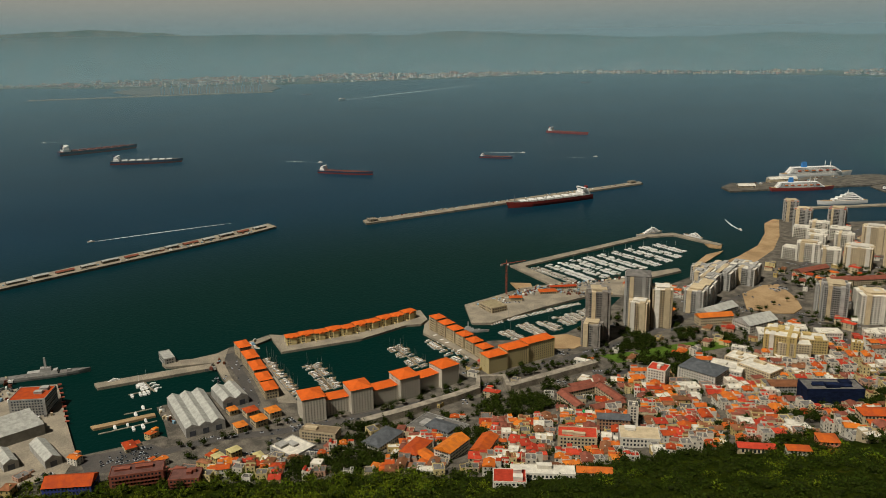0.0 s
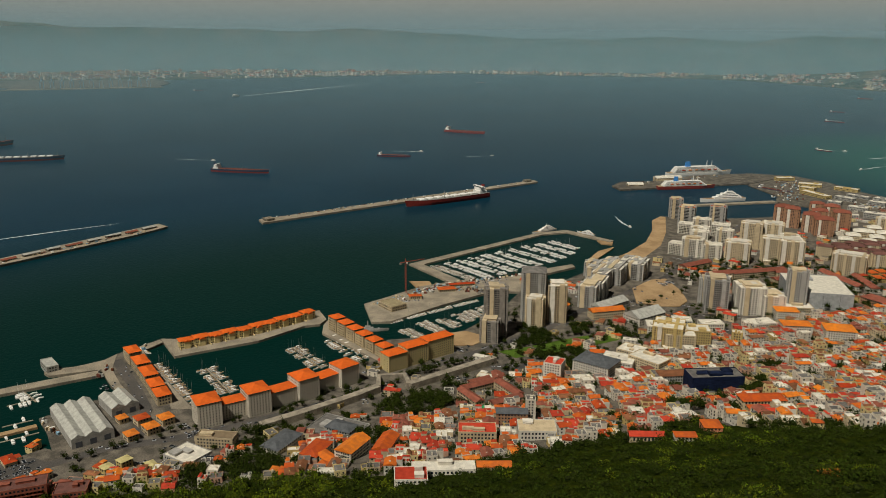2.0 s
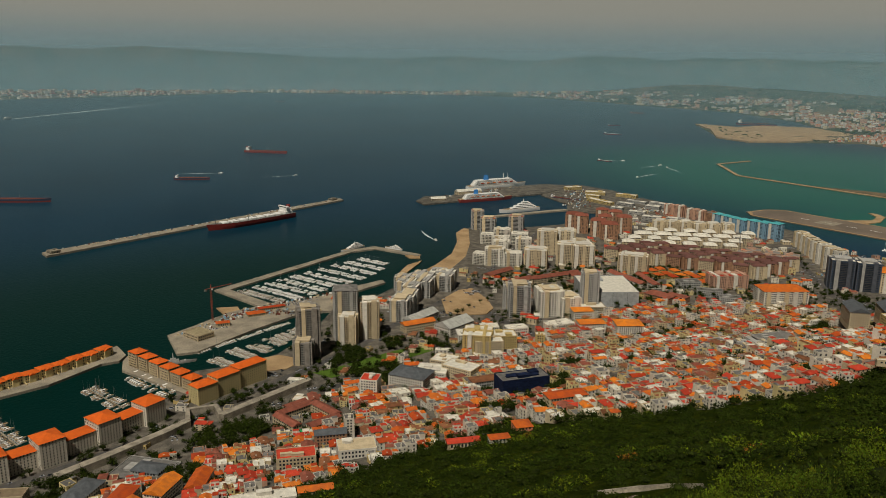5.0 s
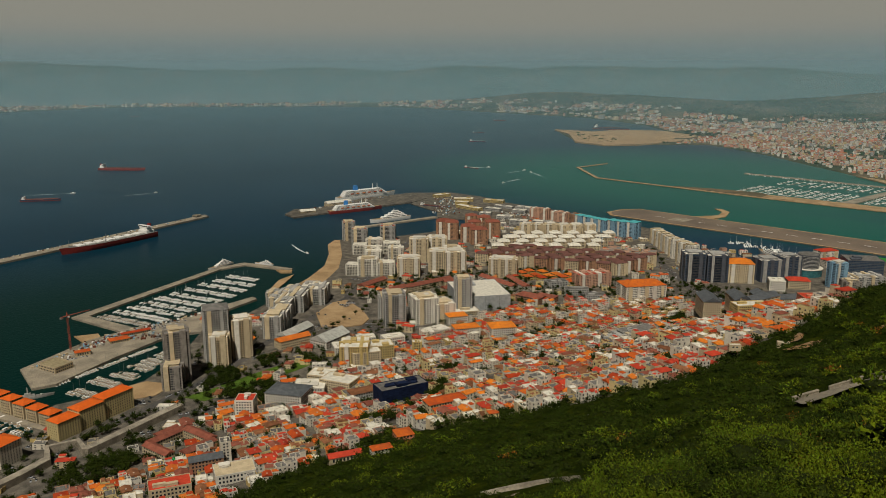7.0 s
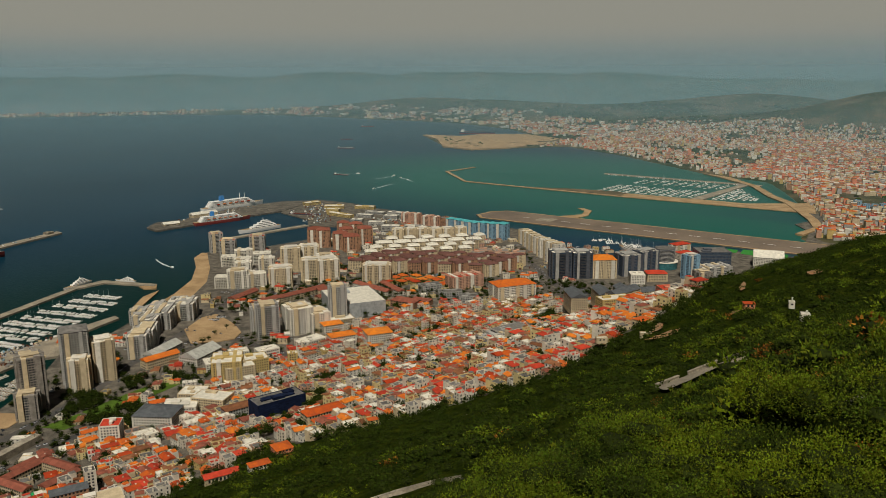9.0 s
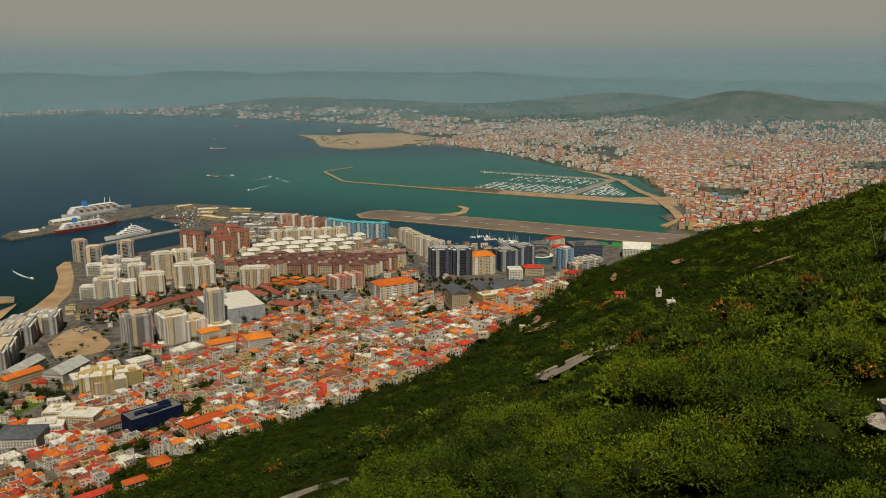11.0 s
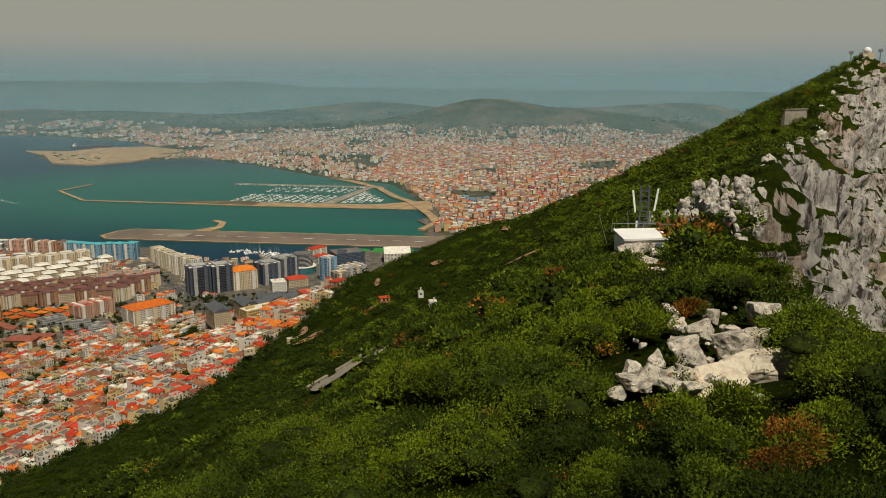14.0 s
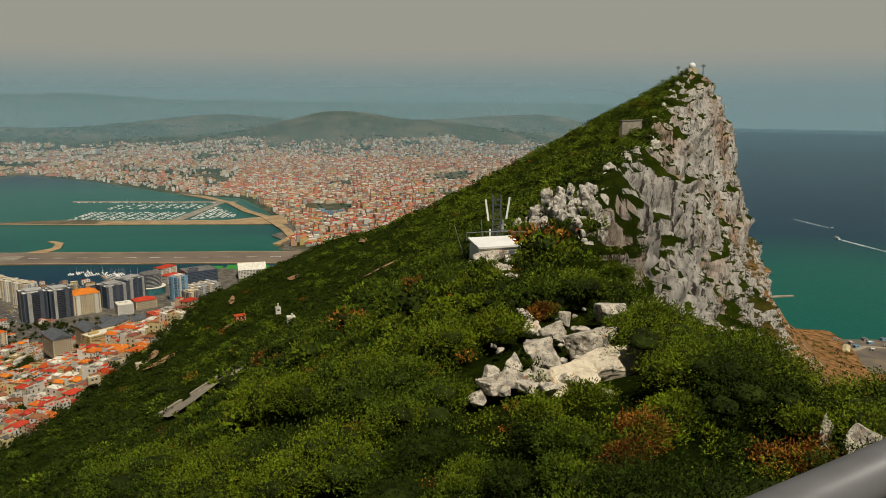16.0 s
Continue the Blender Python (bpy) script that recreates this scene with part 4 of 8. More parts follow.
quarter([(-233, 782, 60, 14, 12, 24)], "light_tower", SKY_BLUE, ROOF_GREY, "flat", "slender pale blue office tower", "tower", gap=0.3)
quarter([(-212, 752, 44, 14, 14, 16)], "concrete_tower", CONCRETE, ROOF_GREY, "flat", "bare concrete tower block", "tower")
quarter([(-232, 852, 34, 34, 26, 16)], "terminal", DARK, ROOF_GREY, "flat", "dark glazed block beside the airfield", "building", glass=BLUE_GLASS, pane=1.3, gap=0.2)
quarter([(-214, 797, 48, 32, 18, 12)], "office_block", GREY, ROOF_WHITE, "flat", "long pale grey office block", "building", gap=0.3)
quarter([(-180, 880, 15, 30, 24, 11)], "hangar", WHITE, ROOF_WHITE, "gable", "white hall beside the airfield", "hall")
quarter([(-270, 733, 30, 14, 15, 10)], "villa_block", WHITE, ROOF_WHITE, "flat", "small white block among trees", "building")
quarter([(-259, 756, 34, 20, 15, 8)], "red_hall", CREAM, TILE_RED, "hip", "hall with a bright red roof", "building")
# upper northern streets
for x, y, yaw, w, d, h, z in ((-272, 596, 40, 14, 26, 11, 12), (-254, 610, 40, 12, 26, 11, 14), (-240, 622, 40, 12, 22, 10, 16), (-238, 657, 50, 48, 12, 8, 9), (-232, 600, 75, 32, 12, 9, 22)):
    quarter([(x, y, yaw, w, d, h)], "school_block", CREAM, ROOF_SLATE, "gable", "cream block with a slate grey pitched roof", "building", z=z)
quarter([(-227, 569, 52, 26, 12, 7.3)], "ochre_block", YELLOW, ROOF_WHITE, "flat", "ochre yellow block on the hillside", "building", z=26)
quarter([(-201, 632, 44, 24, 16, 11)], "salmon_block", SALMON, TILE_RED, "flat", "salmon orange block with a flat roof", "building", z=20)
# towers by the marina
quarter([(-472, 239, 68, 15, 15, 35)], "unfinished_tower", CONCRETE, ROOF_GREY, "flat", "unfinished bare concrete tower in scaffolding", "tower", gap=0.35, pane=1.3)
quarter([(-464, 231, 55, 13, 14, 15)], "unfinished_wing", CONCRETE, ROOF_GREY, "flat", "unfinished concrete wing in scaffolding", "building", gap=0.35, pane=1.3)
quarter([(-490, 279, 60, 17, 17, 38)], "apartment_tower", GREY, ROOF_GREY, "hip", "tall grey apartment tower with corner balconies", "tower", balconies=True)
quarter([(-478, 274, 50, 13, 12, 21), (-482, 294, 62, 14, 15, 28)], "apartment_tower", CREAM, ROOF_WHITE, "flat", "cream apartment tower with balconies beside a taller one", "tower", balconies=True)
# white estate by the marina
# The shade on these walls is put into their grey colour.
quarter([(-502, 336, 44, 14, 20, 17), (-512, 350, 44, 13, 24, 16), (-568, 384, 40, 16, 14, 12), (-556, 378, 40, 14, 20, 12), (-540, 374, 40, 14, 28, 14), (-546, 392, 40, 14, 28, 14),
         (-566, 398, 40, 12, 24, 12), (-550, 416, 40, 16, 24, 14), (-572, 424, 40, 14, 20, 10)], "estate_block", GREY, ROOF_WHITE, "flat", "stepped estate block with shade painted grey on its walls and a bright white roof", "building", balconies=True)
quarter([(-414, 343, 46, 20, 22, 13), (-408, 362, 60, 17, 14, 9)], "ochre_block", YELLOW, ROOF_WHITE, "flat", "ochre office block with a flat roof", "building", z=2)
# orange roofed blocks round the basin
quarter([(-412.5, 35, 97, 13, 14, 14), (-416.5, 62, 100, 13, 14, 14), (-424.5, 91, 106, 13, 14, 13.5), (-434, 118, 110, 13, 13, 12.5)],
        "crescent_block", STUCCO, TILE_BRIGHT, "hip", "tall pale stucco apartment block with an orange tiled roof", "building", group="orange roofed crescent", gap=1.05, pane=0.6)
quarter([(-416, 48.5, 98, 14.5, 9.5, 9.5), (-421, 76.5, 104, 16, 9.5, 9.5), (-430.5, 104.5, 110, 15, 9.5, 9)],
        "crescent_link", STUCCO, TILE_BRIGHT, "hip", "lower pale stucco apartment range with an orange tiled roof", "building", group="orange roofed crescent", gap=1.05, pane=0.6)
quarter([(-443, 153, 104, 14, 10, 11), (-448, 168, 104, 16.5, 10.5, 12.5), (-453.5, 186.5, 104, 21, 10, 13)], "butter_block", BUTTER, TILE_BRIGHT, "hip", "butter yellow apartment block with an orange tiled roof", "building", group="yellow apartment row", gap=1.05, pane=0.6)
for i in range(10):
    k = (i + 0.5) / 10
    cx, cy, turn = float(np.interp(30 + 98 * k, [32, 51, 76, 102, 128], [-529, -531.5, -536, -545, -555])), 30 + 98 * k, 96 + 16 * k
    FOOTPRINTS.append((cx, cy, turn, 9.8, 8))
    home = building("island_house", cx, cy, turn, 9.8, 7.6, 5.4 + 0.5 * (i % 2), BUTTER, TILE_BRIGHT, "hip", "butter yellow island town house with an orange roof", "house", group="island houses", gap=0.6)
    b = bmesh.new()
    box(b, -2.0, 2.0, -4.9, -3.75, -3, 5.0)
    box(b, -4.8, -4.4, -6.5, -3.75, -1, 1.2)
    part("bay", b, BUTTER, home)
    b = bmesh.new()
    gable(b, -5.2, -3.4, -2.2, 2.2, 5.0, 1.2, 0.1)
    bmesh.ops.rotate(b, verts=b.verts, cent=(0, 0, 0), matrix=Matrix.Rotation(radians(90), 3, "Z"))
    part("bay_roof", b, TILE_BRIGHT, home)
for i in range(6):
    quarter([(-521 + 11.5 * i, 137.5 + 3.2 * i, 17, 9.5, 8.5, 10.5 - i * 0.5)], "terrace_block", CREAM, TILE_BRIGHT, "hip", "cream stepped terrace block with orange roofs", "building", group="basin terrace", balconies=True)
quarter([(-517, 1, 14, 13, 8, 8), (-498.5, 5, 12, 15, 8, 7.5), (-480, 8.5, 11, 16, 8, 7), (-463, 11.5, 10, 13, 8, 6.2), (-449, 14, 10, 13, 8, 5.8)], "quay_block", CREAM, TILE_BRIGHT, "hip", "cream quayside block with an orange roof", "building", group="western quay row")
# hotels and offices in front of the old town
quarter([(-327, 92, 40, 9, 17, 11), (-323, 107, 52, 8, 17, 11)], "hotel_block", WHITE, TILE, "gable", "white hotel block with slanted orange roof", "building", z=9, gap=0.4)
quarter([(-337, 77, 46, 9, 16, 5), (-327, 80, 20, 13, 6, 5), (-318, 75, 44, 8, 12, 5)], "hotel_wing", CREAM, TILE, "hip", "low wing with an orange roof", "building", z=11)
quarter([(-360, 65, 40, 11, 20, 7)], "hall_block", WHITE, ROOF_SLATE, "hip", "pale block with a slate grey roof", "building", z=4)
quarter([(-371, 96, 40, 28, 22, 3)], "modern_block", GREY, ROOF_GREY, "flat", "low modern block with a broad grey roof terrace", "building", z=3)
quarter([(-368, 98, 40, 15, 10, 5.2)], "roof_pavilion", GREY, ROOF_SLATE, "hip", "dark roofed pavilion on a broad terrace", "building", z=3)
NETTING = material("blue scaffold netting", (0.016, 0.028, 0.078), vary=0.3, scale=0.3)
quarter([(-322, 301, 72, 30, 13, 14)], "scaffold_tower", NETTING, ROOF_GREY, "flat", "tower block wrapped in blue scaffold netting", "tower", z=9, glass=material("dark blue netting", (0.010, 0.018, 0.05)), pane=1.5, gap=0.4, rooms=6)
quarter([(-387, 267, 30, 24, 18, 8)], "assembly_hall", WHITE, ROOF_SLATE, "hip", "white hall with a slate grey roof", "building", z=3)
quarter([(-391, 239, 44, 11, 11, 10)], "corner_block", WHITE, TILE_RED, "flat", "white corner block with a red roof terrace", "building", z=3)
quarter([(-374, 21, 35, 18, 15, 4)], "office_hall", GREY, ROOF_WHITE, "flat", "pale green flat roofed hall", "building")


def shed(x, y, yaw, w, d, h, bays, mat, label):
    """A dockyard shed whose roof is a row of gables."""
    ob = thing("shed", pose(x, y, 1.7, 0, 0, yaw), label, "shed")
    FOOTPRINTS.append((x, y, yaw, w, d))
    b = bmesh.new()
    box(b, -w / 2, w / 2, -d / 2, d / 2, -3, h)
    part("wall", b, GREY, ob)
    for i in range(bays):
        y0 = -d / 2 + i * d / bays
        b = bmesh.new()
        gable(b, -w / 2, w / 2, y0 + 0.03, y0 + d / bays - 0.03, h, d / bays * 0.28, 0.0)
        part("roof_bay", b, mat, ob)
    for i in range(bays):
        yc = -d / 2 + (i + 0.5) * d / bays
        b = bmesh.new()
        box(b, w / 2 - 0.1, w / 2 + 0.05, yc - 1.6, yc + 1.6, 0, 3)
        part("door", b, DARK, ob)


shed(-432, -28, 15, 46, 21, 5, 3, METAL_ROOF, "dockyard shed with three pale corrugated gables")
shed(-449, -9, 18, 22, 15, 5, 2, METAL_ROOF, "dockyard shed with two pale corrugated gables")
shed(-438, -128, 118, 36, 26, 6, 5, METAL_ROOF, "long dockyard shed with a sawtooth pale roof")
shed(-408, -101, 27, 26, 8, 4, 1, METAL_ROOF, "small dockyard shed with a pale barrel roof")
shed(-407, -119, 27, 18, 7, 4, 1, METAL_ROOF, "small pale dockyard shed")
quarter([(-470, -118, 80, 20, 18, 10)], "dockyard_office", GREY, TILE, "flat", "grey dockyard office with an orange courtyard roof", "building")


# the red roofed convent round a court, with a green canopy
for x, y, yaw, w, d, h in ((-388, 186, 98, 22, 6, 6), (-364, 192, 98, 20, 6, 6), (-376, 200, 8, 22, 6, 6.5), (-377, 176, 8, 20, 6, 5.5), (-395, 190, 98, 14, 5, 5)):
    quarter([(x, y, yaw, w, d, h)], "convent_wing", CREAM, TILE_DARK, "gable", "cream convent wing with a brown red tiled roof", "building", z=2.5, group="convent wings")
CANOPY = thing("canopy", pose(-361, 178, 3, 0, 0, 20), "bright green fabric canopy beside the convent", "canopy")
b = bmesh.new()
hip(b, -3.4, 3.4, -2.6, 2.6, 3.6, 1.1, 0.0)
part("cover", b, material("green canopy fabric", (0.02, 0.45, 0.14)), CANOPY)
for px, py in ((-3.2, -2.4), (3.2, -2.4), (3.2, 2.4), (-3.2, 2.4)):
    b = bmesh.new()
    box(b, px - 0.08, px + 0.08, py - 0.08, py + 0.08, 0, 3.6)
    part("post", b, STEEL, CANOPY)


# larger blocks of the old town, one by one
for x, y, yaw, w, d, h, z, wall, roof, shape, label in (
        (-267, 113, 70, 26, 7, 4, 32, WHITE, ROOF_WHITE, "flat", "long white town block with a flat white roof"),
        (-262, 97, 70, 13, 10, 5, 34, WHITE, TILE_RED, "flat", "white town block with a red roof terrace"),
        (-307, 147, 66, 18, 10, 9, 18, CREAM, TILE_RED, "flat", "five storey cream block with a red roof terrace"),
        (-298, 174, 66, 18, 12, 6, 21, WHITE, CREAM, "flat", "modern white block with a deep flat roof"),
        (-261, 133, 68, 14, 5, 3, 33, CREAM, TILE, "gable", "long low block with an orange roof"),
        (-329, 177, 66, 16, 7, 7, 13, BRICK, ROOF_SLATE, "gable", "brick block with a slate gable roof"),
        (-331, 189, 66, 5, 6, 11, 13, STUCCO, ROOF_GREY, "flat", "square pale bell tower"),
        (-388, 284, 44, 20, 16, 7, 2, WHITE, ROOF_WHITE, "flat", "ornate white block with a pale roof terrace"),
        (-345, 294, 72, 22, 9, 7, 8, GREY, TILE_BROWN, "hip", "long grey block with a brown tiled roof"),
        (-254, 203, 66, 15, 5, 3, 36, CREAM, TILE_RED, "gable", "long low block with a red roof at the slope"),
        (-241, 213, 66, 9, 5, 3.2, 40, WHITE, TILE, "hip", "low white block with an orange roof at the slope"),
        (-250, 235, 66, 8, 8, 3.5, 36, SALMON, TILE, "hip", "small red block with a hipped orange roof"),
        (-392, 383, 50, 7, 6, 9, 2, YELLOW, ROOF_WHITE, "flat", "slim ochre town block with flat roof"),
        (-271, 285, 70, 22, 9, 6, 28, CREAM, TILE, "hip", "cream block with orange roofs below the slope")):
    quarter([(x, y, yaw, w, d, h)], "town_block", wall, roof, shape, label, "building", z=z)


# ---- the old town ----
def blocked(x, y, margin=3.0):
    for fx, fy, yaw, w, d in FOOTPRINTS:
        dx, dy = x - fx, y - fy
        if abs(dx) + abs(dy) < 70:
            c, s = math.cos(radians(yaw)), math.sin(radians(yaw))
            if abs(dx * c + dy * s) < w / 2 + margin and abs(dy * c - dx * s) < d / 2 + margin:
                return True
    return False


GARDENS = [(-340, 360, 10, 8), (-281, 268, 9, 7), (-268, 505, 6, 14), (-280, 540, 6, 16), (-291, 580, 6, 18), (-232, 330, 8, 6), (-322, 330, 9, 7), (-300, 285, 8, 6), (-258, 375, 7, 5), (-381, 146, 19, 24), (-428, 262, 42, 16), (-452, 300, 14, 10), (-300, 262, 12, 10), (-365, 52, 10, 7), (-345, 44, 12, 14), (-345, 22, 10, 10), (-330, 50, 10, 14), (-350, 106, 8, 7), (-388, 55, 5, 12), (-305, 318, 12, 8), (-250, 505, 8, 34)]


def in_garden(x, y):
    return any(((x - gx) / rx) ** 2 + ((y - gy) / ry) ** 2 < 1 for gx, gy, rx, ry in GARDENS)


WALLS = [WHITE, CREAM, STUCCO, YELLOW, WHITE, CREAM, BUTTER, PINK]
ROOFS = [TILE, ROOF_WHITE, ROOF_GREY, TILE_BROWN, TILE, TILE_DARK, TILE_RED, ROOF_GREY]


def house_shape(b, rng, w, d, h, style, walls=0, roof=1, glass=2):
    """Walls, roof and windows of one small town house, into one bmesh with three material slots."""
    if style < 2:
        box(b, -w / 2, w / 2, -d / 2, d / 2, -5, h, walls)
    if style == 0:
        gable(b, -w / 2, w / 2, -d / 2, d / 2, h, d * 0.22, 0.2, roof)
    elif style == 1:
        hip(b, -w / 2, w / 2, -d / 2, d / 2, h, min(w, d) * 0.22, 0.2, roof)
    else:
        rimmed_box(b, -w / 2, w / 2, -d / 2, d / 2, -5, h, 0.4, 0.15, walls)
        box(b, -w / 2 + 0.15, w / 2 - 0.15, -d / 2 + 0.15, d / 2 - 0.15, h, h + 0.08, roof)
        if style == 2:
            k = rng.uniform(0.3, 0.5)
            box(b, -w / 2 + 0.3, -w / 2 + w * k, -d / 2 + 0.3, d / 2 - 0.3, h, h + 1.2, walls)
            hip(b, -w / 2 + 0.3, -w / 2 + w * k, -d / 2 + 0.3, d / 2 - 0.3, h + 1.2, 0.5, 0.12, roof)
    # a lower or higher wing beside it
    k, wh = rng.uniform(0.3, 0.6), h * rng.choice((0.6, 0.75, 1.2))
    x0, x1, y0, y1 = -w / 2 + 0.2, -w / 2 + w * k, d / 2, d / 2 + rng.uniform(1.5, 3.2)
    box(b, x0, x1, y0 - 0.02, y1, -5, wh, walls)
    if rng.random() < 0.5:
        hip(b, x0, x1, y0 + 0.2, y1, wh, 0.6, 0.12, roof)
    else:
        box(b, x0 + 0.1, x1 - 0.1, y0 + 0.1, y1 - 0.1, wh, wh + 0.15, roof)
    box(b, w * 0.2, w * 0.2 + 0.5, -0.3, 0.3, h, h + rng.uniform(0.9, 1.6), walls)
    floors = max(1, int(h / STOREY))
    for f in range(floors):
        z0 = f * h / floors + 0.45
        for along, deep, turned in ((w, d, False), (d, w, True)):
            count = max(2, int(along / 1.9))
            for i in range(count):
                c = (i + 0.5) / count * along - along / 2
                for s in (-1, 1):
                    window(b, s * (deep / 2 + 0.04), c - 0.34, c + 0.34, z0, z0 + 0.85, turned, glass)


def only(b, slot):
    """A copy of a bmesh that keeps one material slot's faces."""
    c = b.copy()
    bmesh.ops.delete(c, geom=[f for f in c.faces if f.material_index != slot], context="FACES")
    for f in c.faces:
        f.material_index = 0
    return c


HOUSE_SHAPES = []


def build_old_town():
    rng = random.Random(5)
    kinds = []
    words = {STUCCO: "pale stucco", WHITE: "white", CREAM: "cream", PINK: "pink", YELLOW: "ochre", BUTTER: "butter yellow"}
    roofs = {TILE_DARK: "dark brown red", TILE_BROWN: "weathered brown tiled", TILE: "orange tiled", TILE_RED: "red", ROOF_GREY: "grey", ROOF_WHITE: "white"}
    for i in range(30):
        wall, roof = WALLS[i % 8], ROOFS[(i * 3 + i // 8) % 8]
        style = i % 3 if roof in (TILE, TILE_RED, TILE_BROWN, TILE_DARK) else 3
        w, d, h = rng.uniform(3.4, 8.0), rng.uniform(3.2, 5.8), STOREY * rng.choice((1.4, 1.6, 2, 2, 2.4, 3, 3.4))
        b = bmesh.new()
        house_shape(b, rng, w, d, h, style)
        ob = thing("town_house", pose(0, 0, -60), f"{words[wall]} old town house with a {roofs[roof]} roof", "house", "old town houses")
        for name, slot, mat in (("wall", 0, wall), ("roof", 1, roof), ("glazing", 2, GLASS)):
            piece = part(name, only(b, slot), mat, ob)
            if slot == 2:
                tagged(piece, kind="stuff")
        shapes = []
        for slot, mat in ((0, wall), (1, roof), (2, GLASS)):
            c = only(b, slot)
            c.verts.index_update()
            shapes.append((mat, np.array([tuple(v.co) for v in c.verts]), [[v.index for v in f.verts] for f in c.faces]))
            c.free()
        kinds.append((ob, shapes))
        HOUSE_SHAPES.append(shapes)
    plots = []
    row = 0
    x = -404.0
    while x < -114:
        y = -150.0 + rng.uniform(0, 5)
        while y < 640:
            px = x + 6 * math.sin(y * 0.012) + rng.uniform(-1.2, 1.2)
            edge = town_edge(y)
            lane = int((y + 30 * math.sin(x * 0.02)) / 46) != int((y + 7.5 + 30 * math.sin(x * 0.02)) / 46)
            lower = np.interp(y, [-150, 40, 130, 230, 330, 400, 500, 560, 640], [-376, -362, -392, -404, -408, -425, -415, -385, -345])
            if lower < px < edge - 2 and not blocked(px, y, 3.2) and not in_garden(px, y) and not lane and rng.random() < 0.93:
                plots.append((px, y))
            y += rng.uniform(5.0, 7.4)
        row += 1
        x += 5.9 if row % 3 else 8.2
    plots.sort(key=lambda p: math.hypot(*p))
    rest = {}
    for i, (px, py) in enumerate(plots):
        ob, shapes = kinds[rng.randrange(30)]
        z = ground_z(px, py)
        m = pose(px, py, z, 0, 0, rng.choice((-20, -14, -25, 70, 76)) + rng.uniform(-8, 8))
        if i < 30:
            kinds[i][0].matrix_world = m
        elif i < 250:
            copy_thing(ob, m)
        else:
            grow = np.array(m @ Matrix.Diagonal((rng.uniform(0.75, 1.5), rng.uniform(0.8, 1.35), rng.uniform(0.6, 1.25), 1)))
            for mat, v, f in shapes:
                if len(v):
                    verts, faces, n = rest.setdefault(mat, ([], [], [0]))
                    verts.append(v @ grow[:3, :3].T + grow[:3, 3])
                    faces.extend([[n[0] + q for q in one] for one in f])
                    n[0] += len(v)
    town = thing("town_houses", pose(0, 0, 0), "densely packed old town houses with orange, red and white roofs", "houses", kind="stuff")
    for mat, (verts, faces, _) in rest.items():
        me = bpy.data.meshes.new("houses")
        me.from_pydata(np.concatenate(verts).tolist(), [], faces)
        me.materials.append(mat)
        o = new("houses", me)
        o.parent = town
    return plots


PLOTS = build_old_town()


# ---- plants and rocks ----
def stuff_mesh(name, verts, faces, mats, slots=None):
    """A mesh from arrays: verts (n, 3), faces (m, 3 or 4)."""
    me = bpy.data.meshes.new(name)
    verts, faces = np.asarray(verts, np.float32), np.asarray(faces, np.int32)
    k = faces.shape[1]
    me.vertices.add(len(verts))
    me.vertices.foreach_set("co", verts.ravel())
    me.loops.add(faces.size)
    me.loops.foreach_set("vertex_index", faces.ravel())
    me.polygons.add(len(faces))
    me.polygons.foreach_set("loop_start", np.arange(0, faces.size, k, dtype=np.int32))
    for m in mats if isinstance(mats, (list, tuple)) else [mats]:
        me.materials.append(m)
    if slots is not None:
        me.polygons.foreach_set("material_index", np.asarray(slots, np.int32))
    me.update(calc_edges=True)
    return me


RNG = np.random.default_rng(11)


def leaf_quads(centres, outward, length, width, rng, single=False):
    """One pointed leaf, a folded diamond, at each centre, roughly along outward."""
    n = len(centres)
    way = outward + rng.normal(0, 0.55, (n, 3))
    way /= np.linalg.norm(way, axis=1, keepdims=True) + 1e-9
    side = np.cross(way, rng.normal(0, 1, (n, 3)))
    side /= np.linalg.norm(side, axis=1, keepdims=True) + 1e-9
    ln = length * rng.uniform(0.6, 1.3, (n, 1))
    wd = width * rng.uniform(0.7, 1.2, (n, 1))
    if single:
        v = np.stack([centres + side * wd, centres + way * ln, centres - side * wd], 1)
        return v.reshape(-1, 3), np.arange(3 * n).reshape(n, 3)
    v = np.stack([centres, centres + way * ln * 0.5 + side * wd, centres + way * ln, centres + way * ln * 0.5 - side * wd], 1)
    return v.reshape(-1, 3), np.arange(4 * n).reshape(n, 4)


def clump_core(rng, rings=2):
    """A lumpy rounded mass of unit size, from a rough sphere."""
    b = bmesh.new()
    bmesh.ops.create_icosphere(b, subdivisions=rings, radius=1.0)
    off = rng.uniform(0, 50, 3)
    for v in b.verts:
        n = noise.fractal(v.co * 1.6 + Vector(off), 0.8, 2.0, 4)
        v.co *= 1 + 0.33 * n
        v.co.z = max(v.co.z, -0.35) * 0.75
    b.verts.index_update()
    verts = np.array([tuple(v.co) for v in b.verts])
    faces = np.array([[v.index for v in f.verts] for f in b.faces])
    b.free()
    return verts, faces


CORES = [clump_core(np.random.default_rng(i)) for i in range(7)]
SMALL_CORES = [clump_core(np.random.default_rng(i), 1) for i in range(7)]


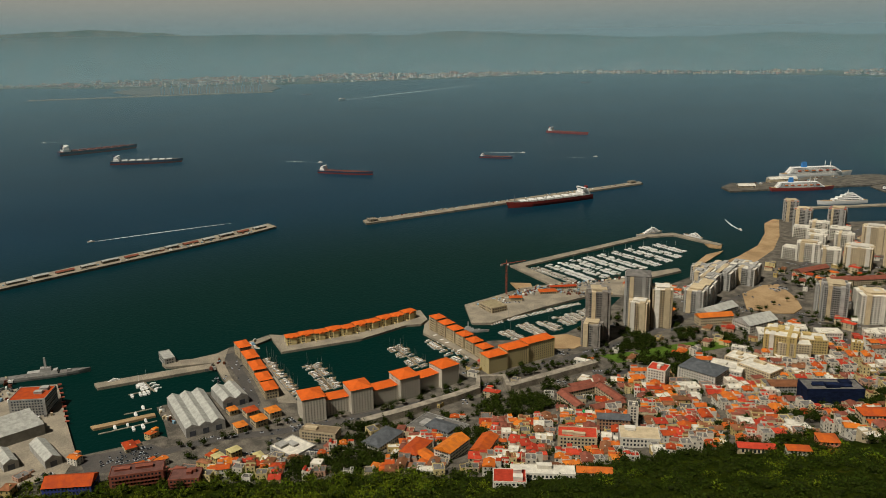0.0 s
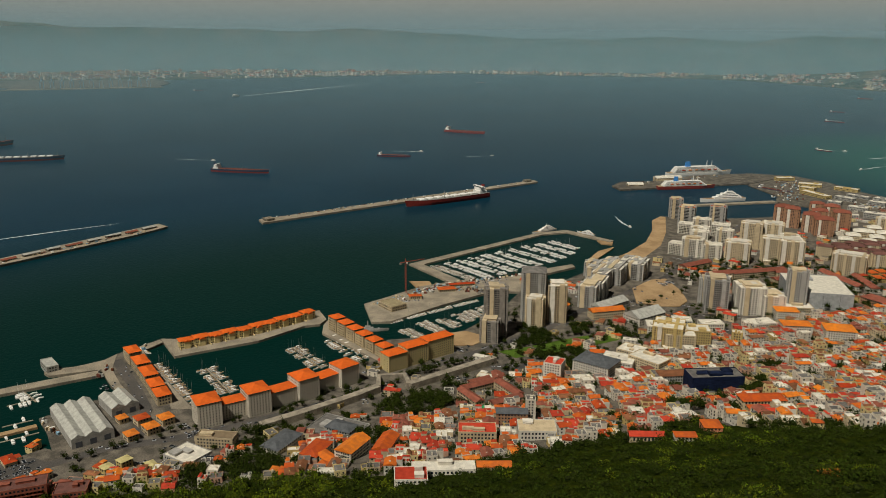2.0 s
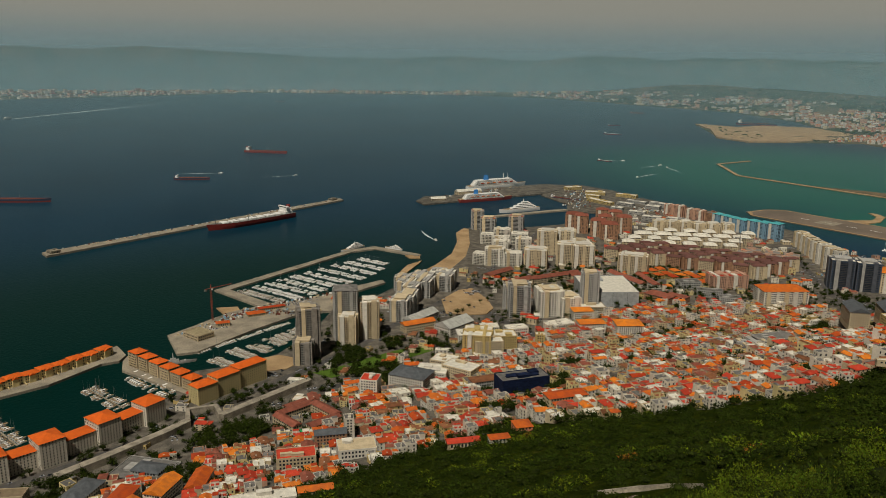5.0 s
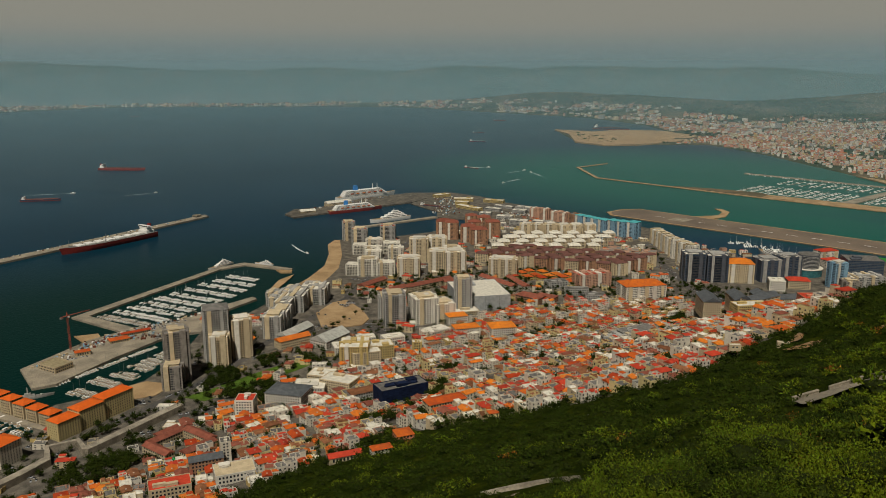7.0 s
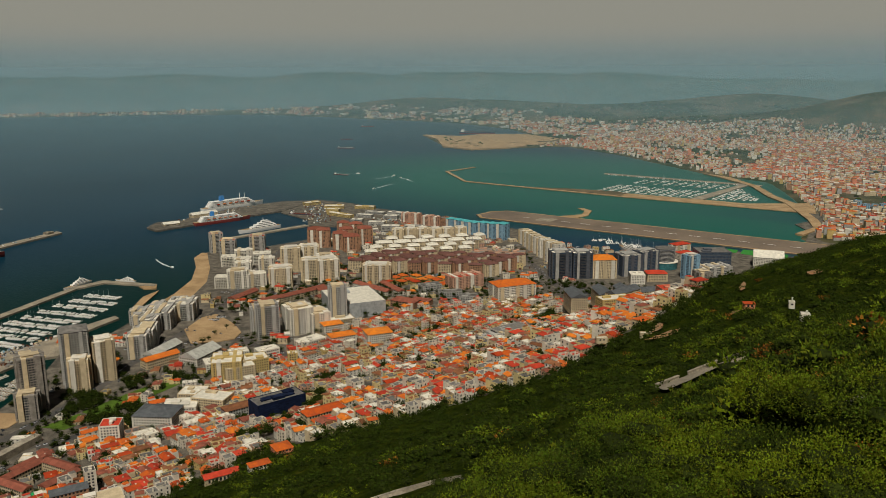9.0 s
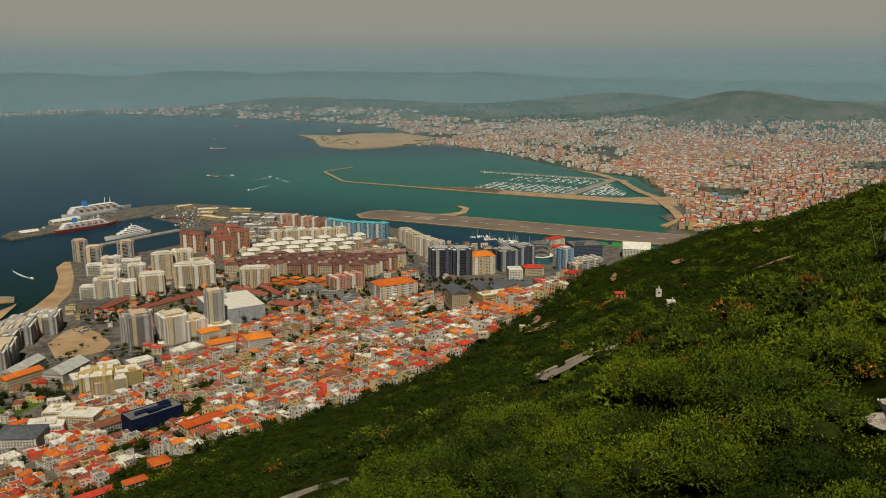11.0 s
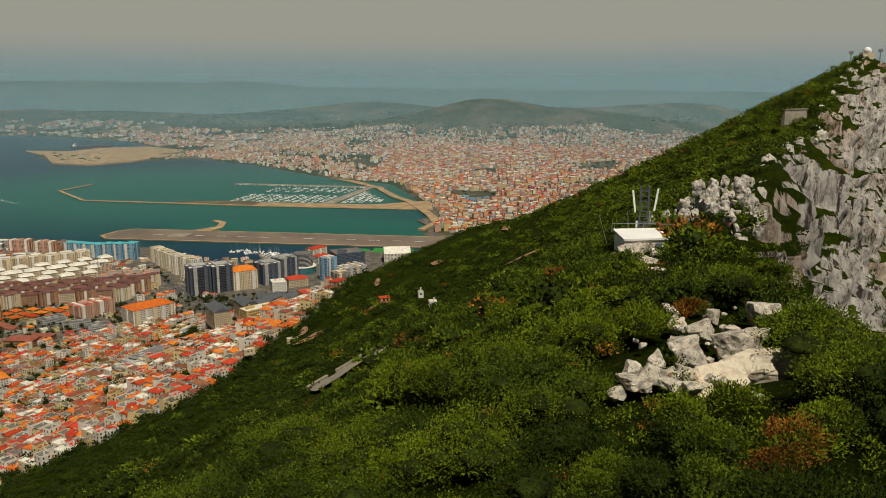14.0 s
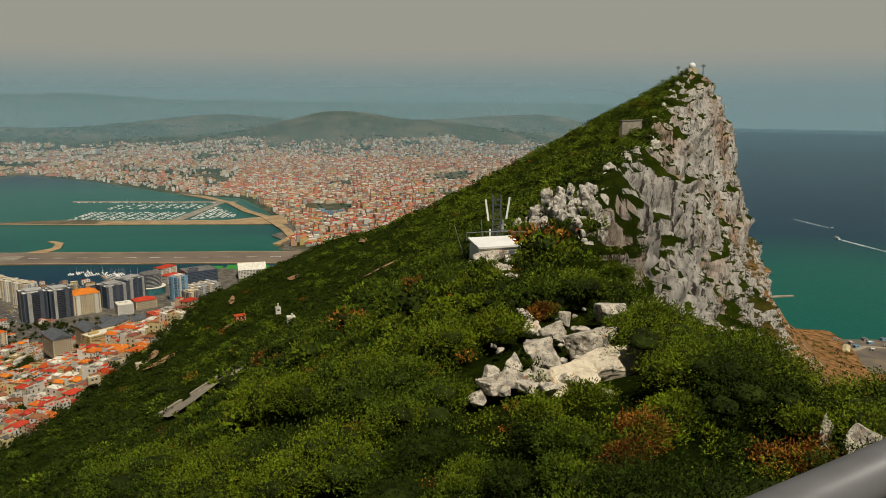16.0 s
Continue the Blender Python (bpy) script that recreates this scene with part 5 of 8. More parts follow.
def shrub(rng, radius, height, leaves, leaf, lumps=0, cores=None, single=False):
    """A shrub standing at the origin: several lumps, each with a core and a coat of leaves."""
    core_v, core_f, leaf_v, leaf_f = [], [], [], []
    nc = nl = 0
    lumps = lumps or rng.integers(5, 9)
    cores = cores or CORES
    for i in range(lumps):
        a, k = rng.uniform(0, 2 * np.pi), rng.uniform(0.1, 0.62)
        c = np.array([np.cos(a) * k * radius, np.sin(a) * k * radius, height * rng.uniform(0.35, 0.75)])
        s = np.array([radius, radius, height * 0.8]) * rng.uniform(0.38, 0.60) * (1.0 if lumps > 3 else 1.35)
        v, f = cores[rng.integers(len(cores))]
        t = rng.uniform(0, 6.28)
        rot = np.array([[np.cos(t), -np.sin(t), 0], [np.sin(t), np.cos(t), 0], [0, 0, 1]])
        v = v @ rot.T
        core_v.append(v * s * 0.58 + c)
        core_f.append(f + nc)
        nc += len(v)
        n = int(leaves / lumps)
        pick = v[rng.integers(0, len(v), n)] + rng.normal(0, 0.2, (n, 3))
        pick[:, 2] = np.maximum(pick[:, 2], -0.3)
        pick = pick * (0.80 + 0.34 * rng.random((n, 1)))
        out = pick / (np.linalg.norm(pick, axis=1, keepdims=True) + 1e-9) + np.array([0, 0, 0.55])
        lv, lf = leaf_quads(pick * s + c, out, leaf, leaf * (0.36 if single else 0.3), rng, single)
        leaf_v.append(lv)
        leaf_f.append(lf + nl)
        nl += len(lv)
    return np.concatenate(core_v), np.concatenate(core_f), np.concatenate(leaf_v), np.concatenate(leaf_f)


# Shade inside the plants is put into this dark core green.
LEAF_CORE = material("inner foliage with painted shade", (0.034, 0.050, 0.005), rough=0.9, vary=0.3, scale=0.4, fine=3.0, grey=1)


def hill_spot(x, y):
    return ground_z(x, y)


# places where no scrub grows: outcrop, hut, road, crags
BARE = [(8.0, 75.0, 4.5), (-50.0, 195.0, 10.0), (-58.0, 206.0, 8.0), (-48.0, 186.0, 7.0), (-46.0, 176.0, 5.0), (-104.0, 134.0, 9.0), (10.0, 62.0, 3.0), (7.2, 68.0, 2.6), (7.8, 63.0, 2.2)]


def bare(x, y):
    r, a = math.hypot(x, y), math.degrees(math.atan2(x, y))
    if 33 < r < 52 and (4.2 < a < 18 if r < 46 else 7 < a < 14.5):
        return True
    return any(math.hypot(x - a, y - b) < r for a, b, r in BARE)


def near_shrubs():
    """The shrubs in front of the terrace, one by one."""
    rng = np.random.default_rng(3)
    spots = []
    tries = 0
    while len(spots) < 150 and tries < 9000:
        tries += 1
        a, r = radians(rng.uniform(-62, 36)), 9.5 + 36 * rng.random() ** 1.3
        x, y = r * math.sin(a), r * math.cos(a)
        size = (0.9 + 0.035 * r) * (0.6 if 22 < r < 36 and 2 < math.degrees(a) < 20 else 1.0)
        if bare(x, y) or math.hypot(x - 12.3, y - 23.2) < 2.2 or math.hypot(x - 8.2, y - 26.0) < 2.0 or any(math.hypot(x - p, y - q) < 0.56 * (size + s) for p, q, s in spots):
            continue
        spots.append((x, y, size))
    # shrubs among the boulders and beside the rail
    own = [(8.5, 49.0, 1.0, 1), (11.4, 49.9, 1.9, 0), (13.2, 41.8, 1.6, 0), (12.3, 43.6, 1.2, 0), (8.7, 64.0, 1.0, 1), (11.1, 61.0, 0.9, 1), (12.3, 23.2, 1.25, 1), (5.6, 46.5, 1.3, 0), (8.4, 26.6, 1.0, 1), (7.4, 25.0, 0.9, 1),
           (5.2, 43.0, 1.4, 0), (3.6, 44.5, 1.5, 0), (12.9, 33.8, 1.9, 0), (13.6, 31.0, 2.0, 0), (15.0, 29.0, 1.3, 0), (14.2, 26.2, 1.2, 0), (11.2, 32.4, 1.5, 0), (15.4, 24.6, 0.9, 0), (10.3, 29.4, 1.0, 0)]
    for i in range(34):
        a, r = radians(rng.uniform(1.0, 15.5)), rng.uniform(50, 70)
        if not bare(r * math.sin(a), r * math.cos(a)) and all(math.hypot(r * math.sin(a) - p[0], r * math.cos(a) - p[1]) > 1.6 for p in own):
            own.append((r * math.sin(a), r * math.cos(a), rng.uniform(1.1, 1.8), 0))
    for x, y, size, dry in [(x, y, s, 0) for x, y, s in spots] + own:
        r = math.hypot(x, y)
        rad = size * rng.uniform(0.95, 1.35)
        tall = size * rng.uniform(0.85, 1.35)
        ground = hill_spot(x, y)
        rust = dry
        leaves = int(8200 if r < 22 else 4800 if r < 47 else 2400)
        cv, cf, lv, lf = shrub(rng, rad, tall, leaves, 0.042 + 0.0020 * r, single=True)
        kind = LEAF_RUST if rust else (LEAF_BRIGHT if rng.random() < (0.6 if r < 24 else 0.75) else LEAF)
        ob = thing("shrub", pose(x, y, ground - 0.15), "rust brown dry shrub on the slope" if rust else "dense green evergreen shrub on the slope", "shrub", "shrubs below the terrace")
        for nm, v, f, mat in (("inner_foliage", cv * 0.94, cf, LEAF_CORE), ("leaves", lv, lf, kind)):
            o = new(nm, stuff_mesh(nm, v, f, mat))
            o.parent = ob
        if rust:
            v, f = shrub(rng, rad * 1.05, tall * 0.95, leaves * 0.4, 0.05 + 0.0020 * r, single=True)[2:]
            o = new("green_leaves", stuff_mesh("green_leaves", v, f, LEAF_BRIGHT))
            o.parent = ob


near_shrubs()


def hillside_scrub():
    """All the scrub farther down and along the ridge, as masses of lumps with leaf tufts."""
    rng = np.random.default_rng(8)
    protos = {}
    for band, (leaves, leaf, lumps) in enumerate(((680, 0.13, 4), (240, 0.18, 3), (70, 0.29, 2))):
        protos[band] = [shrub(np.random.default_rng(100 + 10 * band + i), 1.0, 0.9, leaves, leaf, lumps, SMALL_CORES, True) for i in range(6)]
    out = {}
    spots = []
    for band, count in ((0, 1300), (1, 2700), (2, 6400)):
        for _ in range(count):
            if band == 0:
                a, r = radians(rng.uniform(-80, 22)), rng.uniform(44, 100)
                x, y = r * math.sin(a), r * math.cos(a)
            else:
                y = rng.uniform(40, 330) if band == 1 else rng.uniform(-120, 640)
                xc = ridge_at(y)[0]
                x = rng.uniform(town_edge(y) - 4, xc + 2)
            spots.append((band, x, y))
    for band, x, y in spots:
        r = math.hypot(x, y)
        if r < 43 or bare(x, y) or x < town_edge(y) - 5 or y > 640 or y < -140:
            continue
        xc = ridge_at(y)[0]
        if x > xc - 1.5 and rng.random() < 0.7:
            continue
        if band == 2 and r < 190:
            continue
        patch = noise.fractal(Vector((x * 0.02, y * 0.02, 3)), 1.0, 2.0, 3)
        size = (1.25 if band == 0 else 1.7 if band == 1 else 2.4) * rng.uniform(0.7, 1.3) * (1.15 + 0.25 * patch)
        z = hill_spot(x, y) + rough(x, y, hill_spot(x, y), 0.0) * min(1, max(0, (r - 14) / 40)) * 0.9 - 0.3
        cv, cf, lv, lf = protos[band][rng.integers(6)]
        t = rng.uniform(0, 6.28)
        rot = np.array([[math.cos(t), -math.sin(t), 0], [math.sin(t), math.cos(t), 0], [0, 0, 1]]) * size
        if band == 2:
            rot[2, 2] *= 0.8
        k = rng.random()
        kind = "rust" if k < (0.02 if r < 130 else 0.004) else "olive" if k < 0.06 + 0.5 * patch + 0.6 * min(1, max(0, (z - 100) / 60)) else "dark"
        for key, v, f in ((("core",), cv, cf), (("leaf", kind), lv, lf))[0 if band < 2 else 1:]:
            a, b, n = out.setdefault(key, ([], [], [0]))
            a.append(v @ rot.T + (x, y, z))
            b.append(f + n[0])
            n[0] += len(v)
    # bushes on the eastern scree, and tufts between the near shrubs
    for i in range(5200):
        y = rng.uniform(60, 640)
        x = ridge_at(y)[0] + (rng.uniform(24, 215) if i % 2 else rng.uniform(3, 60))
        z = ground_z(x, y)
        if z < 2 or z > 205 or noise.fractal(Vector((x * 0.025, y * 0.025, 5)), 1.0, 2.0, 3) < (-0.05 if z < 132 else 0.04):
            continue
        size = rng.uniform(0.8, 2.2) * (1.0 if z < 132 else 0.8)
        a, b, n = out.setdefault(("leaf", "dark" if rng.random() < 0.7 else "olive"), ([], [], [0]))
        v, f = protos[2][rng.integers(6)][2:]
        off = x - ridge_at(y)[0]
        steep = 1.0 if off < 60 else max(0.15, 1 - (off - 60) / 40)
        up = rough(x, y, z, steep) * min(1.0, max(0.0, (z - 6) / 40))
        a.append(v * size + (x + up * steep * 1.1, y - up * steep * 0.55, z + up * (1 - 0.55 * steep) - 0.15))
        b.append(f + n[0])
        n[0] += len(v)
    tuft = [shrub(np.random.default_rng(300 + i), 0.55, 0.5, 64, 0.12, 3, SMALL_CORES, True)[2:] for i in range(4)]
    for i in range(4600):
        r, a0 = rng.uniform(9, 62), radians(rng.uniform(-64, 34))
        x, y = r * math.sin(a0), r * math.cos(a0)
        if bare(x, y) and rng.random() < 0.8:
            continue
        a, b, n = out.setdefault(("leaf", ("dark", "olive", "olive", "dark", "rust")[rng.integers(5) if rng.random() < 0.25 else rng.integers(4)]), ([], [], [0]))
        v, f = tuft[rng.integers(4)]
        a.append(v * rng.uniform(0.7, 1.4) * (0.35 + 0.016 * r) + (x, y, ground_z(x, y) - 0.05))
        b.append(f + n[0])
        n[0] += len(v)
    mass = thing("hillside_scrub", pose(0, 0, 0), "dense green scrub covering the western slope", "scrub", kind="stuff")
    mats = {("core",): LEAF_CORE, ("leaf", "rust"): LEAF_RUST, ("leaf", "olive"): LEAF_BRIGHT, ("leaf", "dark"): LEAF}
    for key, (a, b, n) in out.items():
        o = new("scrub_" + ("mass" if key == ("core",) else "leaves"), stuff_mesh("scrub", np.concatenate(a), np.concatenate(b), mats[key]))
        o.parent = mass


hillside_scrub()


# ---- town trees ----
def tree_mesh(seed, height=4.2, radius=2.3):
    rng = np.random.default_rng(seed)
    b = bmesh.new()
    bmesh.ops.create_cone(b, segments=7, radius1=0.22, radius2=0.10, depth=height * 0.6, matrix=Matrix.Translation((0, 0, height * 0.3)))
    for i in range(5):
        a = i * 1.3 + rng.uniform(0, 0.5)
        m = Matrix.Translation((math.cos(a) * radius * 0.25, math.sin(a) * radius * 0.25, height * 0.58)) @ Matrix.Rotation(a, 4, "Z") @ Matrix.Rotation(radians(50), 4, "Y")
        bmesh.ops.create_cone(b, segments=5, radius1=0.09, radius2=0.03, depth=radius * 0.8, matrix=m)
    trunk = bpy.data.meshes.new("trunk")
    b.to_mesh(trunk)
    b.free()
    trunk.materials.append(BARK)
    cv, cf, lv, lf = shrub(rng, radius, height * 0.75, 520, 0.36, 6, SMALL_CORES)
    lift = np.array([0, 0, height * 0.2])
    return trunk, stuff_mesh("crown", cv * (0.9, 0.9, 0.8) + lift, cf, LEAF_CORE), stuff_mesh("leaves", lv + lift, lf, LEAF)


TREES = [tree_mesh(40 + i, 3.6 + 0.5 * i, 1.9 + 0.3 * i) for i in range(4)]


def tree(x, y, z, size=1.0, turn=0.0, label="broad green street tree with a rounded crown"):
    ob = thing("tree", pose(x, y, z, 0, 0, turn) @ Matrix.Scale(size, 4), label, "tree", "town trees")
    trunk, crown, leaves = TREES[int(abs(x * 3 + y)) % 4]
    for nm, me in (("trunk", trunk), ("crown", crown)):
        o = new(nm, me)
        o.parent = ob
    l = new("leaves", leaves)
    l.parent = ob
    return ob


def grove(name, spots, mat, label):
    """Many small trees grown together: crowns and leaves as one mass."""
    rng = np.random.default_rng(31)
    kinds = [shrub(np.random.default_rng(60 + i), 2.0, 2.9, 150, 0.62, 3, SMALL_CORES, True) for i in range(6)]
    gather = {"crowns": [[], [], 0], "leaves": [[], [], 0]}
    for x, y, z, size in spots:
        cv, cf, lv, lf = kinds[rng.integers(6)]
        t = rng.uniform(0, 6.28)
        rot = np.array([[math.cos(t), -math.sin(t), 0], [math.sin(t), math.cos(t), 0], [0, 0, 1]]) * size
        for key, v, f in (("crowns", cv * (1.05, 1.05, 1.0), cf), ("leaves", lv, lf)):
            g = gather[key]
            g[0].append(v @ rot.T + (x, y, z + 0.35 * size))
            g[1].append(f + g[2])
            g[2] += len(v)
    ob = thing(name, pose(0, 0, 0), label, "trees", kind="stuff")
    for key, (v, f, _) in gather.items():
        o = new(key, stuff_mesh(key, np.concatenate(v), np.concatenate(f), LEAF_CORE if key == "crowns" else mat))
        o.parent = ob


def town_trees():
    rng = random.Random(21)
    mass = []
    for gx, gy, rx, ry in GARDENS:
        for k0 in range(int(rx * ry / 5)):
            a, k = rng.uniform(0, 6.28), math.sqrt(rng.random())
            x, y = gx + rx * k * math.cos(a), gy + ry * k * math.sin(a)
            if not blocked(x, y, 1.0) and not (-446 < x < -427 and 226 < y < 324):
                if k0 % 6 == 0:
                    tree(x, y, ground_z(x, y), rng.uniform(0.9, 1.5), rng.uniform(0, 360), "dense green park tree")
                else:
                    mass.append((x, y, ground_z(x, y), rng.uniform(0.8, 1.4)))
    avenues = [(-405, 20, -418, 150, 22), (-428, 150, -436, 215, 18), (-440, 215, -452, 300, 18), (-395, -40, -405, 20, 8), (-500, 430, -470, 330, 10), (-330, 690, -230, 730, 14), (-360, 660, -300, 700, 10), (-250, 720, -210, 700, 10)]
    avenues += [(-395, 560, -330, 660, 12), (-480, 560, -420, 650, 12), (-520, 540, -470, 480, 8), (-300, -60, -330, -10, 9), (-310, -90, -345, -30, 9), (-300, 20, -318, 80, 9), (-470, 640, -420, 700, 10), (-442, 805, -390, 744, 12)]
    for x0, y0, x1, y1, n in avenues:
        for i in range(n):
            k = (i + rng.uniform(0.2, 0.8)) / n
            x, y = x0 + (x1 - x0) * k + rng.uniform(-3, 3), y0 + (y1 - y0) * k + rng.uniform(-3, 3)
            if not blocked(x, y, 1.0):
                tree(x, y, ground_z(x, y), rng.uniform(0.7, 1.2), rng.uniform(0, 360))
    for _ in range(9500):
        x, y = rng.uniform(-560, -150), rng.uniform(-140, 700)
        wild = noise.fractal(Vector((x * 0.022, y * 0.022, 9)), 1.0, 2.0, 3)
        if not (y < 60 and x < -384) and rng.random() < 0.55 + 1.2 * wild and x < town_edge(y) and not blocked(x, y, 0.8) and not any(abs(px - x) < 1.5 and abs(py - y) < 1.5 for px, py in PLOTS) and not in_basin(x, y):
            mass.append((x, y, ground_z(x, y), rng.uniform(0.55, 1.25)))
    grove("town_trees", mass, LEAF, "dark green trees between the houses of the town")
    edge, south = [], []
    for _ in range(900):
        y = rng.uniform(-150, 70) if rng.random() < 0.6 else rng.uniform(70, 640)
        x = town_edge(y) + (rng.uniform(-8, 46) if y < 70 else rng.uniform(-8, 14))
        if not blocked(x, y, 0.8):
            (south if y < 70 else edge).append((x, y, ground_z(x, y) - 0.3, rng.uniform(0.6, 1.3)))
    grove("slope_trees", edge, LEAF, "dark green trees along the foot of the slope")
    grove("slope_trees", south, LEAF_BRIGHT, "bright green trees above the dockyard roofs")


def in_basin(x, y):
    """Water, open quays and the sandy lot, where no tree stands."""
    if -545 < x < -462 and 366 < y < 440:
        return True
    return x < float(np.interp(y, [-140, -90, -20, 40, 130, 200, 260, 330, 430, 520, 600, 700], [-400, -400, -440, -424, -452, -480, -500, -545, -570, -620, -690, -690]))


town_trees()


# ---- rocks ----
def rock_mesh(seed, flat=0.7, mat=None, fine=3, broken=0.10):
    """An angular boulder of unit size, cut by a dozen planes, split by joints and roughened."""
    rng = random.Random(seed)
    planes = []
    lean = Euler([rng.uniform(-0.3, 0.3) for _ in range(3)]).to_matrix()
    for axis in ((1, 0, 0), (0, 1, 0), (0, 0, 1)):
        for side in (-1, 1):
            p = lean @ (Vector(axis) * side) + Vector([rng.gauss(0, 0.2) for _ in range(3)])
            planes.append((p.normalized(), rng.uniform(0.52, 0.8)))
    for _ in range(7):
        p = Vector((rng.gauss(0, 1), rng.gauss(0, 1), rng.gauss(0, 1))).normalized()
        planes.append((p, rng.uniform(0.7, 0.9)))
    b = bmesh.new()
    bmesh.ops.create_icosphere(b, subdivisions=fine, radius=1.0)
    off = Vector((seed * 3.1, seed, 0))
    for v in b.verts:
        way = v.co.normalized()
        r = min([d / way.dot(p) for p, d in planes if way.dot(p) > 0.15] + [1.3])
        q = way * r
        q *= 1 + broken * (noise.cell(q * 2.3 + off) - 0.5) + 0.03 * noise.fractal(q * 3.5 + off, 0.7, 2.1, 5)
        v.co = (q.x, q.y, q.z * flat)
    me = bpy.data.meshes.new("rock")
    b.to_mesh(me)
    b.free()
    me.materials.append(mat or LIMESTONE)
    return me


ROCKS = [rock_mesh(i, 0.75 + 0.08 * (i % 5), None, 4, 0.045) for i in range(10)]
STONES = [rock_mesh(30 + i, 0.8, None, 2, 0.1) for i in range(10)]
CRAGS = [rock_mesh(i, 0.9 + 0.08 * (i % 5), CRAG, 3, 0.13) for i in range(10, 20)]
SLABS = [rock_mesh(50 + i, 0.8, SLAB_STONE, 4, 0.03) for i in range(10)]
KINDS = {"ridge crags": CRAGS, "crest slabs": SLABS, "small stones": STONES}


def rock(x, y, z, sx, sy, sz, turn=(0, 0, 0), which=0, label="pale angular limestone boulder on the crest", group="crest boulders"):
    ob = new("rock", KINDS.get(group, ROCKS)[which % 10])
    ob.matrix_world = pose(x, y, z, *turn) @ Matrix.Diagonal((sx, sy, sz, 1))
    return tagged(ob, label, "rock", group)


def outcrop():
    rng = random.Random(4)
    # the tumbled pale outcrop below the terrace: place, half width, half height
    for i, (x, y, s, h) in enumerate(((6.9, 47.0, 0.51, 0.74), (7.0, 44.4, 0.54, 0.51), (8.0, 42.8, 0.77, 0.68), (6.7, 39.4, 0.79, 0.71), (6.7, 37.9, 0.6, 0.55), (5.0, 37.2, 0.45, 0.69),
                                      (3.8, 36.8, 0.42, 0.53), (9.3, 46.6, 0.4, 0.54), (9.8, 50.6, 0.29, 0.51), (9.8, 43.4, 0.44, 0.28), (10.7, 42.2, 0.62, 0.4))):
        rock(x, y, ground_z(x, y) + 0.45 * h, s * 1.2, s * 1.2, h * 1.25, (rng.uniform(-14, 14), rng.uniform(-14, 14), rng.uniform(0, 360)), i)
    for i, (x, y, s, h) in enumerate(((12.0, 45.5, 1.0, 0.8), (9.3, 39.6, 1.15, 0.8), (11.6, 38.3, 0.71, 0.4), (12.5, 38.0, 0.57, 0.34), (3.8, 35.3, 0.76, 0.42), (3.0, 34.9, 0.5, 0.3),
                                      (6.1, 34.0, 0.49, 0.3), (2.4, 35.4, 0.38, 0.25), (5.5, 36.1, 0.39, 0.33), (6.1, 36.5, 0.37, 0.34), (14.4, 48.4, 0.32, 0.2), (4.6, 35.9, 0.6, 0.4), (5.3, 34.7, 0.6, 0.3))):
        rock(x, y, ground_z(x, y) + 0.4 * h, s * 1.25, s * 1.2, h * 1.3, (rng.uniform(-14, 14), rng.uniform(-14, 14), rng.uniform(0, 360)), i + 3)
    # the broad tilted slab before them, in three layers
    for i, (x, y, sx, sy, sz) in enumerate(((9.6, 37.4, 2.5, 1.2, 0.95), (7.4, 36.0, 2.2, 1.2, 0.95), (11.2, 37.9, 1.6, 0.9, 0.85))):
        rock(x, y, ground_z(x, y) - 0.05, sx, sy, sz, (22, -5, 24), i + 5, "broad cream limestone slab tilted on the crest", "crest slabs")
    # chips and small stones between them
    for i in range(36):
        r, a = rng.uniform(34, 51), radians(rng.uniform(5.0, 16.5))
        x, y = r * math.sin(a), r * math.cos(a)
        s = rng.uniform(0.15, 0.42)
        rock(x, y, ground_z(x, y) + 0.05, s * 1.2, s, s, (rng.uniform(-30, 30), rng.uniform(-30, 30), rng.uniform(0, 360)), i, "small pale limestone stone among the boulders", "small stones")
    # pale stones by the hut
    for i, (x, y, s, h) in enumerate(((7.4, 65.1, 0.9, 0.8), (7.9, 61.0, 0.85, 0.6), (7.0, 72.7, 1.3, 0.8), (8.1, 74.6, 1.0, 0.5), (12.1, 69.5, 0.8, 0.75), (9.1, 71.4, 0.7, 0.45), (6.2, 73.2, 0.8, 0.5), (7.3, 68.4, 0.9, 0.6), (8.2, 63.0, 0.6, 0.4), (12.8, 72.5, 0.6, 0.6))):
        rock(x, y, ground_z(x, y) + 0.7 * h, s * 1.3, s * 1.1, h * 1.7, (rng.uniform(-20, 20), rng.uniform(-20, 20), rng.uniform(0, 360)), i)
    # the crag beyond the hut
    for i in range(155):
        k = rng.random()
        x, y = 12 + 21 * k + rng.uniform(-2.5, 9), 85 + 44 * k + rng.uniform(-5, 5)
        s = rng.uniform(0.4, 1.15)
        top = math.sin(min(1, k * 1.35) * math.pi) * 2.4
        rock(x, y, ground_z(x, y) - 0.4 + rng.random() * (1.6 + top), s * 0.9, s * 0.9, s * 1.25, (rng.uniform(-20, 20), rng.uniform(-20, 20), rng.uniform(0, 360)), i, "grey craggy limestone block on the ridge", "ridge crags")
    # scattered crags along the crest up to the summit
    for i in range(48):
        y = rng.uniform(140, 585)
        xc = ridge_at(y)[0]
        x = xc + rng.uniform(-3, 3)
        s = rng.uniform(0.8, 2.2)
        rock(x, y, ground_z(x, y) - 0.2, s, s, s * 1.2, (rng.uniform(-20, 20), rng.uniform(-20, 20), rng.uniform(0, 360)), i, "grey limestone crag along the ridge", "ridge crags")
    for x, y, s, h in ((15.0, 23.6, 1.2, 1.3), (14.1, 24.9, 0.3, 1.3)):
        rock(x, y, ground_z(x, y) + 0.6, s, s * 0.8, h, (5, 4, 40), 5, "weathered pale boulder beside the terrace")


outcrop()


